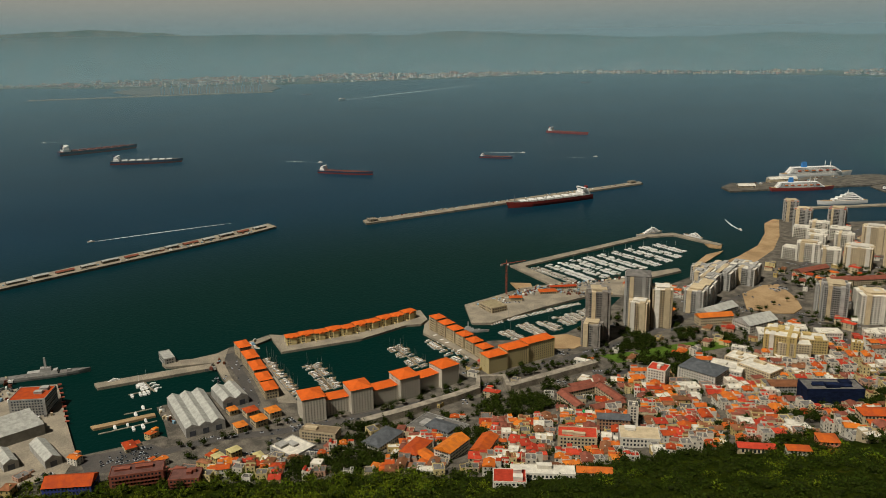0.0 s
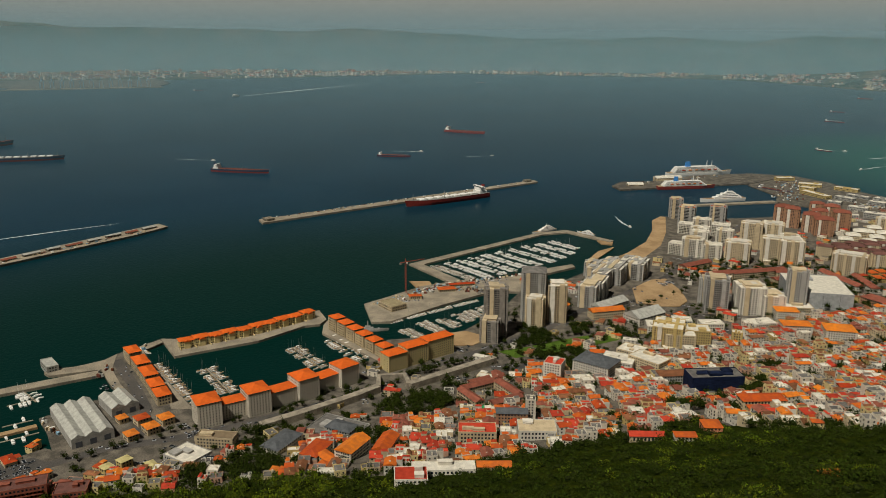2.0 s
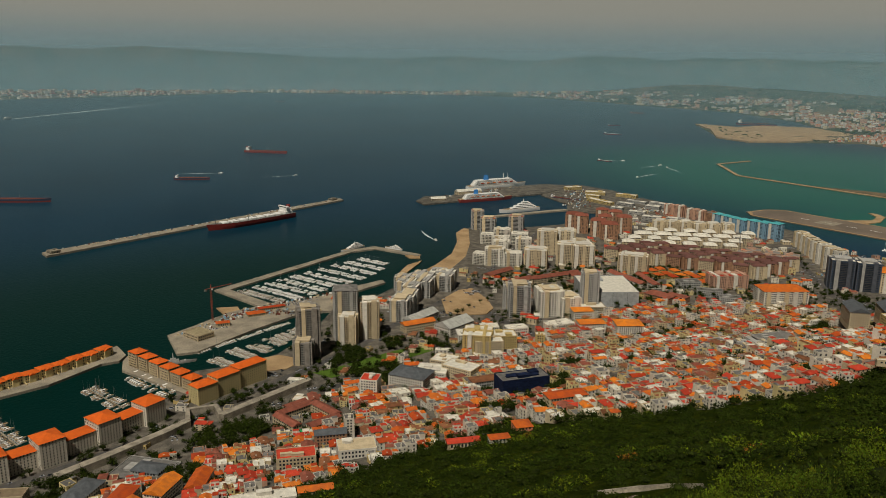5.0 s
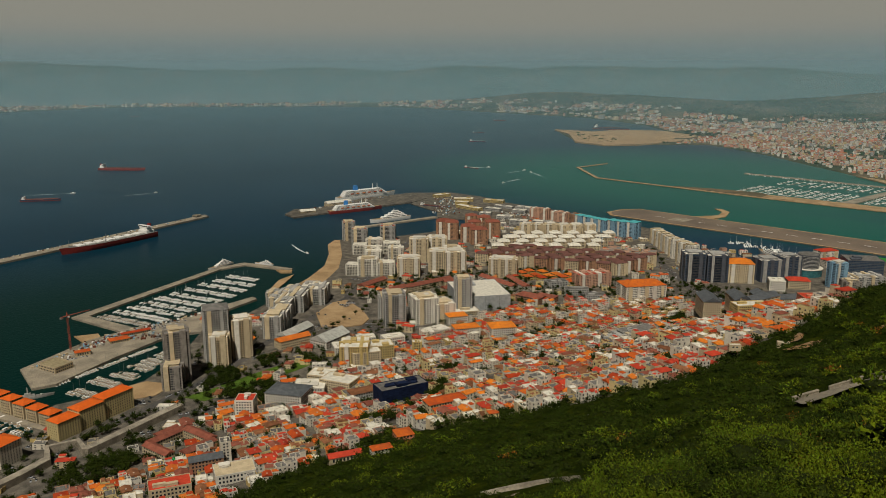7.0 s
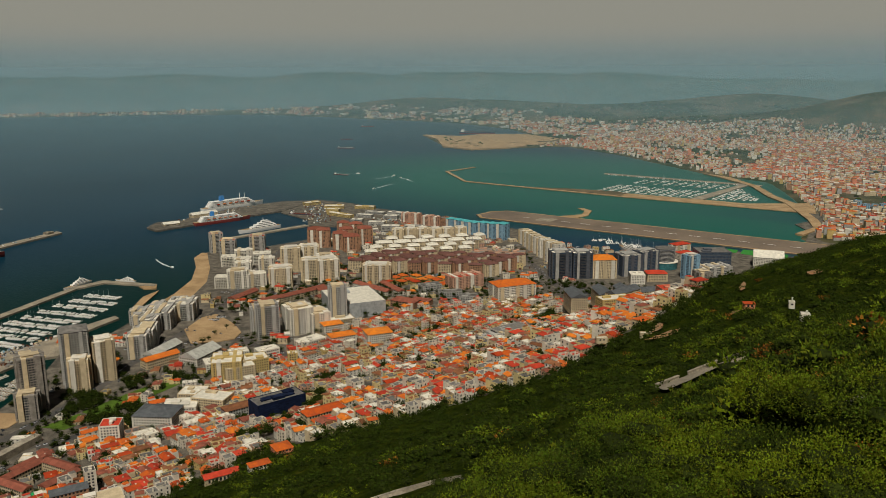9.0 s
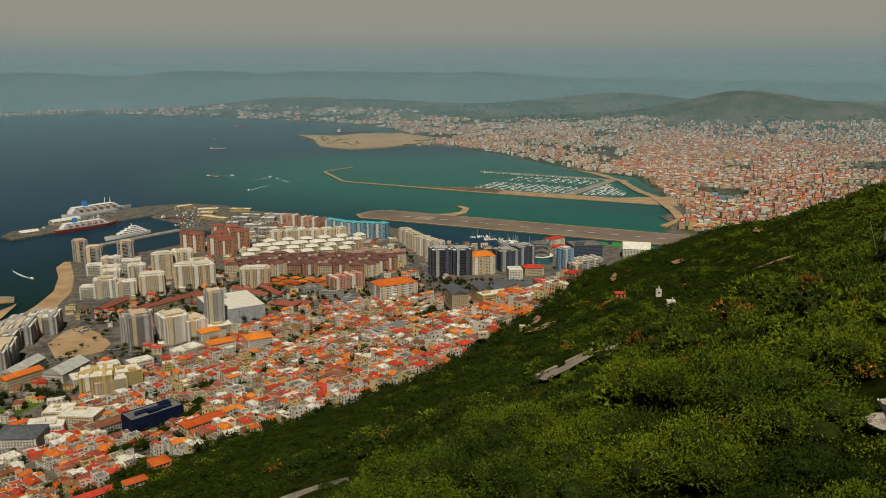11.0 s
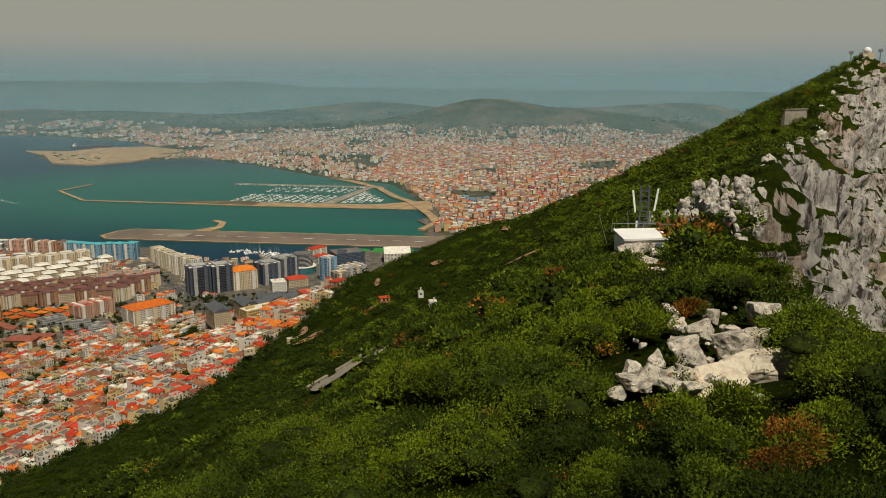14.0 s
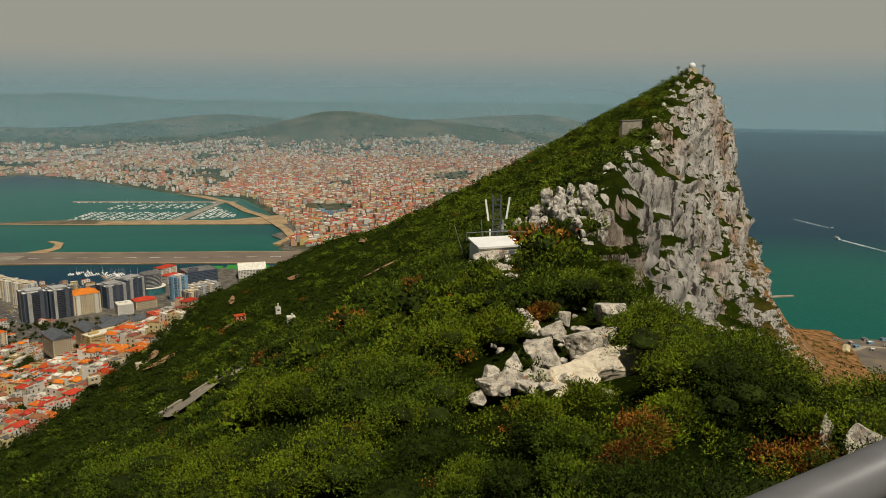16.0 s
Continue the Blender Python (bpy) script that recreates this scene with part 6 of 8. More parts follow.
# ---- boats and ships ----
def hull_mesh(name, length, beam, high, mats, stern=0.75, flare=0.15, sections=9, band=None):
    """A hull along x, bow at +x, waterline at z = 0: pointed bow, flat transom; slot 1 is the deck, slot 2 the band above the water."""
    b = bmesh.new()
    rings = []
    for i in range(sections):
        k = i / (sections - 1)
        x = (k - 0.5) * length
        half = beam / 2 * (stern + (1 - stern) * min(1, k * 4)) * (1 - max(0, (k - 0.62) / 0.38) ** 2.2) + 0.002 * beam
        top = high * (1 + 0.22 * max(0, (k - 0.7) / 0.3) ** 2)
        mid = high * 0.45
        low = half * (1 - flare)
        fore = length * 0.03 * max(0, (k - 0.8) / 0.2)
        rings.append([b.verts.new(p) for p in ((x, -low, -high * 0.3), (x + fore * 0.5, -half * 0.97, mid), (x + fore, -half, top), (x + fore, half, top), (x + fore * 0.5, half * 0.97, mid), (x, low, -high * 0.3))])
    for r0, r1 in zip(rings, rings[1:]):
        for j in range(5):
            b.faces.new((r0[j], r1[j], r1[j + 1], r0[j + 1])).material_index = 1 if j == 2 else (2 if j in (0, 4) and band else 0)
    b.faces.new(rings[0])
    b.faces.new(rings[-1][::-1])
    bmesh.ops.recalc_face_normals(b, faces=b.faces)
    me = bpy.data.meshes.new(name)
    b.to_mesh(me)
    b.free()
    for m in mats:
        me.materials.append(m)
    return me


def hang(name, me, parent, label=""):
    o = new(name, me)
    o.parent = parent
    return tagged(o, label)


def boxes(name, rows, mat, parent, label="", taper=0.0):
    b = bmesh.new()
    for r in rows:
        box(b, *r, taper=taper)
    return part(name, b, mat, parent, label)


TEAK = material("teak deck", (0.40, 0.28, 0.16), rough=0.8)


def motor_yacht():
    ob = thing("motor_boat", pose(0, 0, -50), "white motor boat moored at a pontoon", "boat", "moored boats")
    hang("hull", hull_mesh("hull", 5.4, 1.8, 0.8, [PAINT, TEAK]), ob)
    boxes("cabin", [(-1.2, 1.3, -0.65, 0.65, 0.75, 1.35)], PAINT, ob, taper=0.15)
    boxes("windscreen", [(-1.0, 1.1, -0.62, 0.62, 1.0, 1.22)], GLASS, ob, taper=0.02)
    return ob


def sail_boat():
    ob = thing("sailing_boat", pose(0, 0, -50), "white sailing yacht with a bare mast at a pontoon", "boat", "moored boats")
    hang("hull", hull_mesh("hull", 5.6, 1.6, 0.7, [PAINT, TEAK], stern=0.6), ob)
    boxes("cabin", [(-0.6, 1.2, -0.45, 0.45, 0.68, 1.0)], PAINT, ob, taper=0.1)
    b = bmesh.new()
    bmesh.ops.create_cone(b, segments=6, radius1=0.09, radius2=0.05, depth=8.6, matrix=Matrix.Translation((0.5, 0, 4.9)))
    bmesh.ops.create_cone(b, segments=6, radius1=0.05, radius2=0.05, depth=2.6, matrix=Matrix.Translation((-0.8, 0, 1.5)) @ Matrix.Rotation(radians(90), 4, "Y"))
    part("mast", b, STEEL, ob)
    return ob


BOATS = [motor_yacht(), sail_boat()]
boat_rng = random.Random(9)
placed = [0]
REST = ([], [])


def moor(x, y, heading, sail=False, size=1.0):
    """A boat at its berth; past the first three hundred they are one joined mass."""
    m = pose(x, y, 0.0, 0, 0, heading) @ Matrix.Scale(size, 4)
    kind = BOATS[1 if sail else 0]
    if placed[0] < 2 and not kind.get("used"):
        kind["used"] = 1
        kind.matrix_world = m
        placed[0] += 1
    elif placed[0] < 300:
        o = copy_thing(kind, m)
        o.matrix_world = m
        placed[0] += 1
    else:
        for ch in kind.children:
            base = len(REST[0])
            REST[0].extend(tuple(m @ v.co) for v in ch.data.vertices)
            REST[1].extend(tuple(base + i for i in p.vertices) for p in ch.data.polygons)


def pontoon(x0, y0, x1, y1, name="pontoon", half=0.5, both=True, step=2.3, sails=0.1, size=1.0, fill=0.93, wide=True):
    dx, dy = x1 - x0, y1 - y0
    ln = math.hypot(dx, dy)
    ux, uy = dx / ln, dy / ln
    if wide:
        b = bmesh.new()
        box(b, 0, ln, -half, half, -0.3, 0.35)
        o = link(name, b, QUAY)
        o.matrix_world = pose(x0, y0, 0, 0, 0, math.degrees(math.atan2(dy, dx)))
        tagged(o, "floating pontoon lined with moored boats", "pontoon", "pontoons")
    k = 1.5
    while k < ln - 1:
        for side in ((-1, 1) if both else (1,)):
            if boat_rng.random() < fill:
                s = size * boat_rng.uniform(0.75, 1.15)
                off = half + 3.0 * s
                x, y = x0 + ux * k - uy * off * side, y0 + uy * k + ux * off * side
                moor(x, y, math.degrees(math.atan2(dy, dx)) + 90 * side + (180 if boat_rng.random() < 0.5 else 0), boat_rng.random() < sails, s)
        k += step * boat_rng.uniform(0.9, 1.15)


# the basin under the crescent first, whose boats are nearest
pontoon(-447, 52, -490, 43, sails=0.45)
pontoon(-462, 111, -504, 101, sails=0.55)
pontoon(-508, 11.5, -440, 27, both=False, sails=0.6, wide=False, size=1.15)
pontoon(-463, 141, -512, 128, both=True, sails=0.05, wide=False, size=1.2, fill=0.5)
for x0, y0, x1, y1 in ((-508, 183, -487, 189), (-517, 200, -493, 207), (-519, 215, -497, 222), (-525, 230, -504, 236), (-528, 242, -509, 246), (-532, 254, -516, 257)):
    pontoon(x0, y0, x1, y1, size=0.85, step=2.0)
pontoon(-521, 178, -544, 262, both=False, wide=False, size=0.85, step=2.2)
for x0, y0, x1, y1 in ((-653, 264, -599, 281), (-657, 279, -598, 297), (-661, 294, -601, 313), (-665, 308, -605, 327), (-669, 323, -611, 341), (-673, 339, -615, 356), (-678, 356, -620, 374), (-683, 374, -628, 391), (-686, 391, -638, 407), (-690, 409, -653, 420)):
    pontoon(x0, y0, x1, y1, sails=0.12, step=1.9, size=0.78, fill=0.84)
pontoon(-498, -62, -477, -53, sails=0.2, fill=0.5)
pontoon(-477, -68, -482, -50, sails=0.3, fill=0.5)
pontoon(-450, -68, -453, -53, sails=0.0, fill=0.3)
pontoon(-429, -79, -436, -49, sails=0.0, fill=0.2)
# small craft in the basin by the airfield and the far marina
for i in range(6):
    pontoon(-395 + 22 * i, 905 - 6 * i, -372 + 22 * i, 918 - 6 * i, sails=0.3, fill=0.7)
for i in range(11):
    pontoon(-556 + 15.5 * i, 1302, -550 + 15.5 * i, 1392, sails=0.3, fill=0.36, size=0.7, half=0.8)
for i in range(5):
    pontoon(-360 + 14 * i, 1310 + 4 * i, -352 + 12 * i, 1450 - 22 * i, sails=0.3, fill=0.42, size=0.7, half=0.8)
for i in range(9):
    pontoon(-540 + 19 * i, 1425, -535 + 19 * i, 1490, sails=0.5, fill=0.22, size=0.75, half=0.8)
pontoon(-630, 1512, -340, 1498, both=False, sails=0.5, fill=0.4, size=0.9, wide=False)
if REST[0]:
    o = new("moored_boats", bpy.data.meshes.new("moored_boats"))
    o.data.from_pydata(REST[0], [], REST[1])
    o.data.materials.append(PAINT)
    tagged(o, "rows of small white boats moored in the marinas", "boats", kind="stuff")


def cargo_ship(x, y, heading, length, hull, deck, label, house_aft=True, hatches=True, white_band=False):
    """A bulk carrier or tanker: hull, hatch covers or pipes, deckhouse with bridge wings, funnel, masts."""
    ob = thing("cargo_ship", pose(x, y, 0, 0, 0, heading), label, "ship")
    L = length
    beam, high = L * 0.155, L * 0.052
    hang("hull", hull_mesh("hull", L, beam, high, [hull, deck, HULL_RED], stern=0.8, band=True), ob)
    hx = -L * 0.41
    w = beam * 0.42
    b = bmesh.new()
    box(b, hx - L * 0.045, hx + L * 0.045, -w, w, high, high + L * 0.028)
    box(b, hx - L * 0.035, hx + L * 0.035, -w * 0.85, w * 0.85, high + L * 0.028, high + L * 0.062)
    part("deckhouse", b, PAINT, ob)
    boxes("bridge", [(hx + L * 0.005, hx + L * 0.035, -w * 1.15, w * 1.15, high + L * 0.062, high + L * 0.078)], PAINT, ob)
    boxes("bridge_windows", [(hx + L * 0.033, hx + L * 0.037, -w, w, high + L * 0.066, high + L * 0.073)], GLASS, ob)
    boxes("funnel", [(hx - L * 0.055, hx - L * 0.025, -w * 0.25, w * 0.25, high + L * 0.03, high + L * 0.088)], hull, ob, taper=L * 0.003)
    n = 7
    for i in range(n):
        cx = -L * 0.30 + i * L * 0.105
        if hatches:
            boxes("hatch_cover", [(cx - L * 0.035, cx + L * 0.035, -beam * 0.28, beam * 0.28, high * 0.98, high * 1.22)], PAINT if white_band else deck, ob)
        else:
            boxes("deck_pipe", [(cx - L * 0.05, cx + L * 0.05, -beam * 0.05, beam * 0.05, high * 0.98, high * 1.15)], deck, ob)
    for cx in (L * 0.43, L * 0.05):
        b = bmesh.new()
        bmesh.ops.create_cone(b, segments=6, radius1=L * 0.004, radius2=L * 0.002, depth=L * 0.075, matrix=Matrix.Translation((cx, 0, high + L * 0.036)))
        part("mast", b, STEEL, ob)
    return ob


cargo_ship(-1668, -235, 115, 145, HULL_NAVY, DECK, "long navy blue bulk carrier anchored in the bay")
cargo_ship(-1475, -132, 84, 118, HULL_NAVY, ROOF_GREY, "dark bulk carrier with pale hatch covers at anchor", white_band=True)
cargo_ship(-1235, 181, 55, 92, HULL_NAVY, DECK, "navy tanker with a red deck at anchor", hatches=False)
cargo_ship(-1303, 454, 55, 58, HULL_NAVY, TILE_DARK, "small blue and orange cargo ship at anchor")
cargo_ship(-1576, 711, 40, 94, HULL_RED, DECK, "red cargo ship with cream deckhouse at anchor", hatches=False)
cargo_ship(-916, 392, 281, 122, HULL_RED, ROOF_GREY, "red bulk carrier moored at the detached mole", white_band=True)
cargo_ship(-1430, 2300, 22, 119, HULL_NAVY, DECK, "dark laid-up tanker at the far quay", hatches=False)
cargo_ship(-1462, 1669, 24, 49, HULL_NAVY, ROOF_GREY, "small dark cargo ship at anchor", white_band=True)
cargo_ship(-1088, 1224, 9, 34, HULL_NAVY, ROOF_WHITE, "small blue and white coaster at anchor")
cargo_ship(-1654, 1893, 44, 39, HULL_NAVY, DECK, "small dark coaster far out at anchor")
cargo_ship(-1977, 2384, 43, 48, HULL_RED, DECK, "small red cargo ship far out at anchor")
cargo_ship(-3080, 320, 60, 40, HULL_NAVY, DECK, "distant container ship near the far port")
cargo_ship(-3231, 1535, 57, 40, HULL_NAVY, ROOF_WHITE, "distant coaster in the haze", white_band=True)
cargo_ship(-820, 838, 15, 46, HULL_NAVY, DECK, "blue coaster lying in the shipyard dock")


def cruise_ship(x, y, heading, length, hull, label):
    ob = thing("cruise_ship", pose(x, y, 0, 0, 0, heading), label, "ship")
    L = length
    beam, high = L * 0.13, L * 0.055
    hang("hull", hull_mesh("hull", L, beam, high, [hull, TEAK, hull], stern=0.85), ob)
    for i in range(5):
        k = i / 4
        z = high + i * L * 0.016
        x0, x1 = -L * (0.42 - 0.05 * k), L * (0.34 - 0.10 * k)
        boxes("deck_tier", [(x0, x1, -beam * (0.46 - 0.05 * k), beam * (0.46 - 0.05 * k), z, z + L * 0.0155)], PAINT, ob, taper=0.1)
        boxes("window_band", [(x0 + 2, x1 - 2, -beam * (0.462 - 0.05 * k), beam * (0.462 - 0.05 * k), z + L * 0.005, z + L * 0.010)], GLASS, ob)
    boxes("funnel", [(-L * 0.22, -L * 0.15, -beam * 0.16, beam * 0.16, high + L * 0.08, high + L * 0.15)], FUNNEL, ob, "bright blue funnel", taper=L * 0.006)
    for i in range(6):
        cx = -L * 0.3 + i * L * 0.1
        boxes("lifeboat", [(cx, cx + L * 0.05, -beam * 0.5, -beam * 0.44, high + L * 0.03, high + L * 0.045)], TILE, ob, "orange lifeboat")
    for cx in (L * 0.2, L * 0.12):
        b = bmesh.new()
        bmesh.ops.create_cone(b, segments=6, radius1=0.6, radius2=0.3, depth=L * 0.08, matrix=Matrix.Translation((cx, 0, high + L * 0.12)))
        part("mast", b, PAINT, ob)
    return ob


cruise_ship(-877, 735, 77, 84, HULL_RED, "white and red cruise ship with a blue funnel at the mole")
cruise_ship(-958, 825, 81, 106, PAINT, "large white cruise ship with a blue funnel at the mole")


def super_yacht(x, y, heading, length, label):
    ob = thing("motor_yacht", pose(x, y, 0, 0, 0, heading), label, "yacht")
    L = length
    hang("hull", hull_mesh("hull", L, L * 0.15, L * 0.07, [PAINT, TEAK], stern=0.75), ob)
    for i in range(4):
        x0, x1, h = -L * (0.40 - 0.06 * i), L * (0.22 - 0.09 * i), L * 0.035
        z = L * 0.07 + i * h
        boxes("deck_tier", [(x0, x1, -L * (0.062 - 0.008 * i), L * (0.062 - 0.008 * i), z, z + h)], PAINT, ob, taper=L * 0.008)
        boxes("window_band", [(x0 + L * 0.03, x1 - L * 0.005, -L * (0.0605 - 0.008 * i), L * (0.0605 - 0.008 * i), z + h * 0.3, z + h * 0.6)], GLASS, ob)
    b = bmesh.new()
    bmesh.ops.create_cone(b, segments=6, radius1=L * 0.012, radius2=L * 0.004, depth=L * 0.07, matrix=Matrix.Translation((-L * 0.1, 0, L * 0.24)))
    part("mast", b, PAINT, ob)


super_yacht(-789, 722, 260, 62, "large white superyacht moored at a pier")
super_yacht(-727, 424, 284, 34, "white superyacht moored at the marina breakwater")
super_yacht(-704, 462, 204, 22, "white motor yacht moored at the marina end")
super_yacht(-498, -80, 286, 15, "white motor yacht lying at the jetty")
super_yacht(-533, 8, 40, 13, "white motor yacht at the basin's mouth")
super_yacht(-555, 110, 256, 9, "white motor yacht beside the island quay")


def warship(x, y, heading, length):
    ob = thing("warship", pose(x, y, 0, 0, 0, heading), "grey naval ship alongside the quay", "ship")
    L = length
    hang("hull", hull_mesh("hull", L, L * 0.13, L * 0.05, [GREY, ROOF_GREY], stern=0.8), ob)
    boxes("superstructure", [(-L * 0.2, L * 0.15, -L * 0.05, L * 0.05, L * 0.05, L * 0.09), (-L * 0.05, L * 0.08, -L * 0.04, L * 0.04, L * 0.09, L * 0.13)], GREY, ob, taper=L * 0.006)
    boxes("mast", [(L * 0.0, L * 0.03, -L * 0.012, L * 0.012, L * 0.13, L * 0.26)], GREY, ob, taper=L * 0.006)
    boxes("gun", [(L * 0.25, L * 0.29, -L * 0.015, L * 0.015, L * 0.05, L * 0.075)], GREY, ob)


warship(-522, -122, 92, 52)
warship(-515, 158, 73, 30)

FOAM = material("white wake foam", (0.75, 0.80, 0.80), rough=0.9, vary=0.2, scale=0.3, fine=1.0, other=(0.25, 0.36, 0.38), grey=1)


def wake(x, y, heading, length, width, size=1.0, bend=0.0):
    """A small boat under way and the foam behind it, which widens and thins out."""
    boat = thing("speed_boat", pose(x, y, 0, 0, 0, heading) @ Matrix.Scale(size, 4), "small white motor boat under way", "boat", "boats under way")
    hang("hull", BOATS[0].children[0].data, boat)
    hang("cabin", BOATS[0].children[1].data, boat)
    b = bmesh.new()
    n, left, right = 22, [], []
    rng = random.Random(int(x + y))
    for i in range(n + 1):
        k = i / n
        s = 2.5 * size + length * k
        cx, cy = -s, bend * k * k
        w = width * (0.35 + 0.65 * min(1, k * 2.2)) * (1 - k) ** 0.6 * rng.uniform(0.75, 1.2) + 0.05
        left.append(b.verts.new((cx, cy + w / 2, 0.12)))
        right.append(b.verts.new((cx, cy - w / 2, 0.12)))
    for i in range(n):
        b.faces.new((left[i], left[i + 1], right[i + 1], right[i]))
    o = link("wake", b, FOAM)
    o.matrix_world = pose(x, y, 0, 0, 0, heading)
    tagged(o, "white foam wake trailing on the water", "wake", "wakes", "stuff")


wake(-2760, 404, 311, 900, 26, 6.0)
wake(-895, -145, 288, 150, 4.5, 1.3, 6)
wake(-1368, 158, 57, 66, 5, 1.5)
wake(-713, 525, -9, 50, 4, 1.3, 8)
wake(-1250, 618, 82, 55, 3.5, 1.3)
wake(-1343, 520, 62, 70, 5, 1.5)
wake(-1870, -369, 275, 80, 5, 1.6)
wake(-904, 1103, 284, 70, 5, 1.8, 8)
wake(-984, 1267, 90, 52, 5, 1.8, 3)
wake(-957, 1253, 153, 66, 4, 1.5, 5)
wake(-1070, 1257, 50, 30, 5, 1.5)
wake(609, 1100, 98, 105, 8, 2.2, -4)
wake(647, 1185, -79, 97, 4, 1.5, 4)


# ---- the far towns ----
def far_town(name, spots, seed, label, mats):
    """A far town as one mass of small blocks, by colour."""
    rng = random.Random(seed)
    out = {}
    for x, y, z, s in spots:
        w, d = rng.uniform(3.6, 9.5) * s, rng.uniform(3.6, 8) * s
        h = rng.choice((3, 3.5, 4.5, 6, 9)) * (0.6 + 0.4 * s)
        t = radians(rng.choice((12, 18, 102, 108)) + rng.uniform(-6, 6))
        c, q = math.cos(t), math.sin(t)
        for roof in (0, 1):
            mat = mats[rng.randrange(len(mats))] if not roof else rng.choice((TILE, TILE_BROWN, TILE_RED, TILE, ROOF_WHITE, ROOF_GREY, CREAM))
            verts, faces = out.setdefault(mat, ([], []))
            base = len(verts)
            z0, z1, k = (z - 3, z + h, 1.0) if not roof else (z + h, z + h + 0.5, 0.96)
            for zz in (z0, z1):
                for a, b in ((-1, -1), (1, -1), (1, 1), (-1, 1)):
                    px, py = a * w / 2 * k, b * d / 2 * k
                    verts.append((x + px * c - py * q, y + px * q + py * c, zz))
            faces.extend(tuple(base + i for i in f) for f in ((4, 5, 6, 7), (0, 1, 5, 4), (1, 2, 6, 5), (2, 3, 7, 6), (3, 0, 4, 7)))
    ob = thing(name, pose(0, 0, 0), label, "town", kind="stuff")
    for mat, (verts, faces) in out.items():
        me = bpy.data.meshes.new("houses")
        me.from_pydata(verts, [], faces)
        me.materials.append(mat)
        o = new("houses", me)
        o.parent = ob


def scatter(seed, count, x0, x1, y0, y1, shore, dens, size):
    rng = np.random.default_rng(seed)
    px, py = rng.uniform(x0, x1, count), rng.uniform(y0, y1, count)
    z, d = far_height(px, py)
    keep = (d > 14) & (d < shore) & (z < 46)
    res = []
    for x, y, zz, dd in zip(px[keep], py[keep], z[keep], d[keep]):
        n = noise.fractal(Vector((x * 0.006, y * 0.006, seed)), 1.0, 2.0, 3)
        if n > dens and not (x < -1030 and y < 2330 and x > -1560):
            res.append((float(x), float(y), float(zz), float(size * rng.uniform(0.7, 1.35))))
    return res


TOWN_WALLS = [PINK, SALMON, CREAM, WHITE, CREAM, YELLOW, CREAM, GREY, BRICK, WHITE]
far_town("far_town", scatter(1, 17000, -420, 330, 1060, 2350, 900, -0.35, 1.0), 31, "dense border town of pink, cream and orange blocks", TOWN_WALLS)
far_town("far_town", scatter(2, 9000, -1500, 500, 1900, 3000, 800, 0.0, 1.0), 32, "scattered suburbs of pale and pink houses", TOWN_WALLS + [WHITE, WHITE])
far_town("far_town", scatter(3, 6500, -4200, -1000, 2100, 3300, 420, 0.02, 2.0), 33, "distant bay-side settlements in the haze", [WHITE, CREAM, PINK, GREY])
far_town("far_town", scatter(4, 7000, -4700, -3650, -1800, 2300, 560, -0.12, 2.4), 34, "distant port city along the far shore in the haze", [WHITE, CREAM, PINK, WHITE])
far_town("far_town", scatter(6, 5200, -1100, -150, 1480, 2330, 170, -1.2, 0.85), 36, "dense waterfront houses along the far bay", TOWN_WALLS + [WHITE])
far_town("far_town", scatter(7, 6000, -900, 420, 2100, 2900, 1200, -0.25, 0.8), 37, "pale suburb and works below the far hill", TOWN_WALLS + [WHITE, WHITE, GREY])
# taller blocks of the border town
rng_b = random.Random(77)
for x, y, n, wall, h in ((-60, 1450, 9, material("crimson render", (0.40, 0.08, 0.10)), 11), (-10, 1410, 12, YELLOW, 10), (-155, 1330, 5, SKY_BLUE, 10), (-250, 1650, 8, CREAM, 13), (-330, 1720, 6, SALMON, 14), (-110, 1600, 8, PINK, 12), (60, 1500, 8, WHITE, 9), (-20, 1750, 8, SALMON, 12)):
    for i in range(n):
        building("town_block", x + (i % 4) * 13 + rng_b.uniform(-2, 2), y + (i // 4) * 14 + rng_b.uniform(-2, 2), 15, 10, 9, h * rng_b.uniform(0.8, 1.1), wall, ROOF_GREY, "flat",
                 "plain coloured apartment block of the border town", "building", "border town blocks", rooms=1, gap=1.4, pane=1.2)


def far_trees():
    """Dark woods and hedges between the far houses, one mass."""
    rng = np.random.default_rng(5)
    px, py = rng.uniform(-2600, 900, 15000), rng.uniform(1100, 4300, 15000)
    z, d = far_height(px, py)
    vs, fs, n = [], [], 0
    for x, y, zz, dd in zip(px, py, z, d):
        k = noise.fractal(Vector((x * 0.004, y * 0.004, 40)), 1.0, 2.0, 4)
        if dd > 20 and k > 0.03 and zz < 60:
            v, f = SMALL_CORES[rng.integers(7)]
            s = rng.uniform(3, 7) * (1 + max(0, (y - 2000) / 2000))
            vs.append(v * (s, s, s * 0.6) + (x, y, zz + 1))
            fs.append(f + n)
            n += len(v)
    keep = slice(0, 4200)
    vs, fs = vs[keep], fs[keep]
    tagged(new("far_woods", stuff_mesh("far_woods", np.concatenate(vs), np.concatenate(fs), LEAF)), "dark woods and hedges on the far land", "woods", kind="stuff")


far_trees()

# port cranes on the far shore and the breakwater before it
slab("mole_port", [(-3307, -686), (-3280, -680), (-3310, 215), (-3345, 205)], 3.0, QUAY, "long dark breakwater of the far port", "mole")
slab("port_ground", [(-3345, -300), (-3330, 190), (-3560, 260), (-3900, 240), (-3900, -380), (-3636, -430)], 3.2, PAVING, "dusty container port ground", "ground")


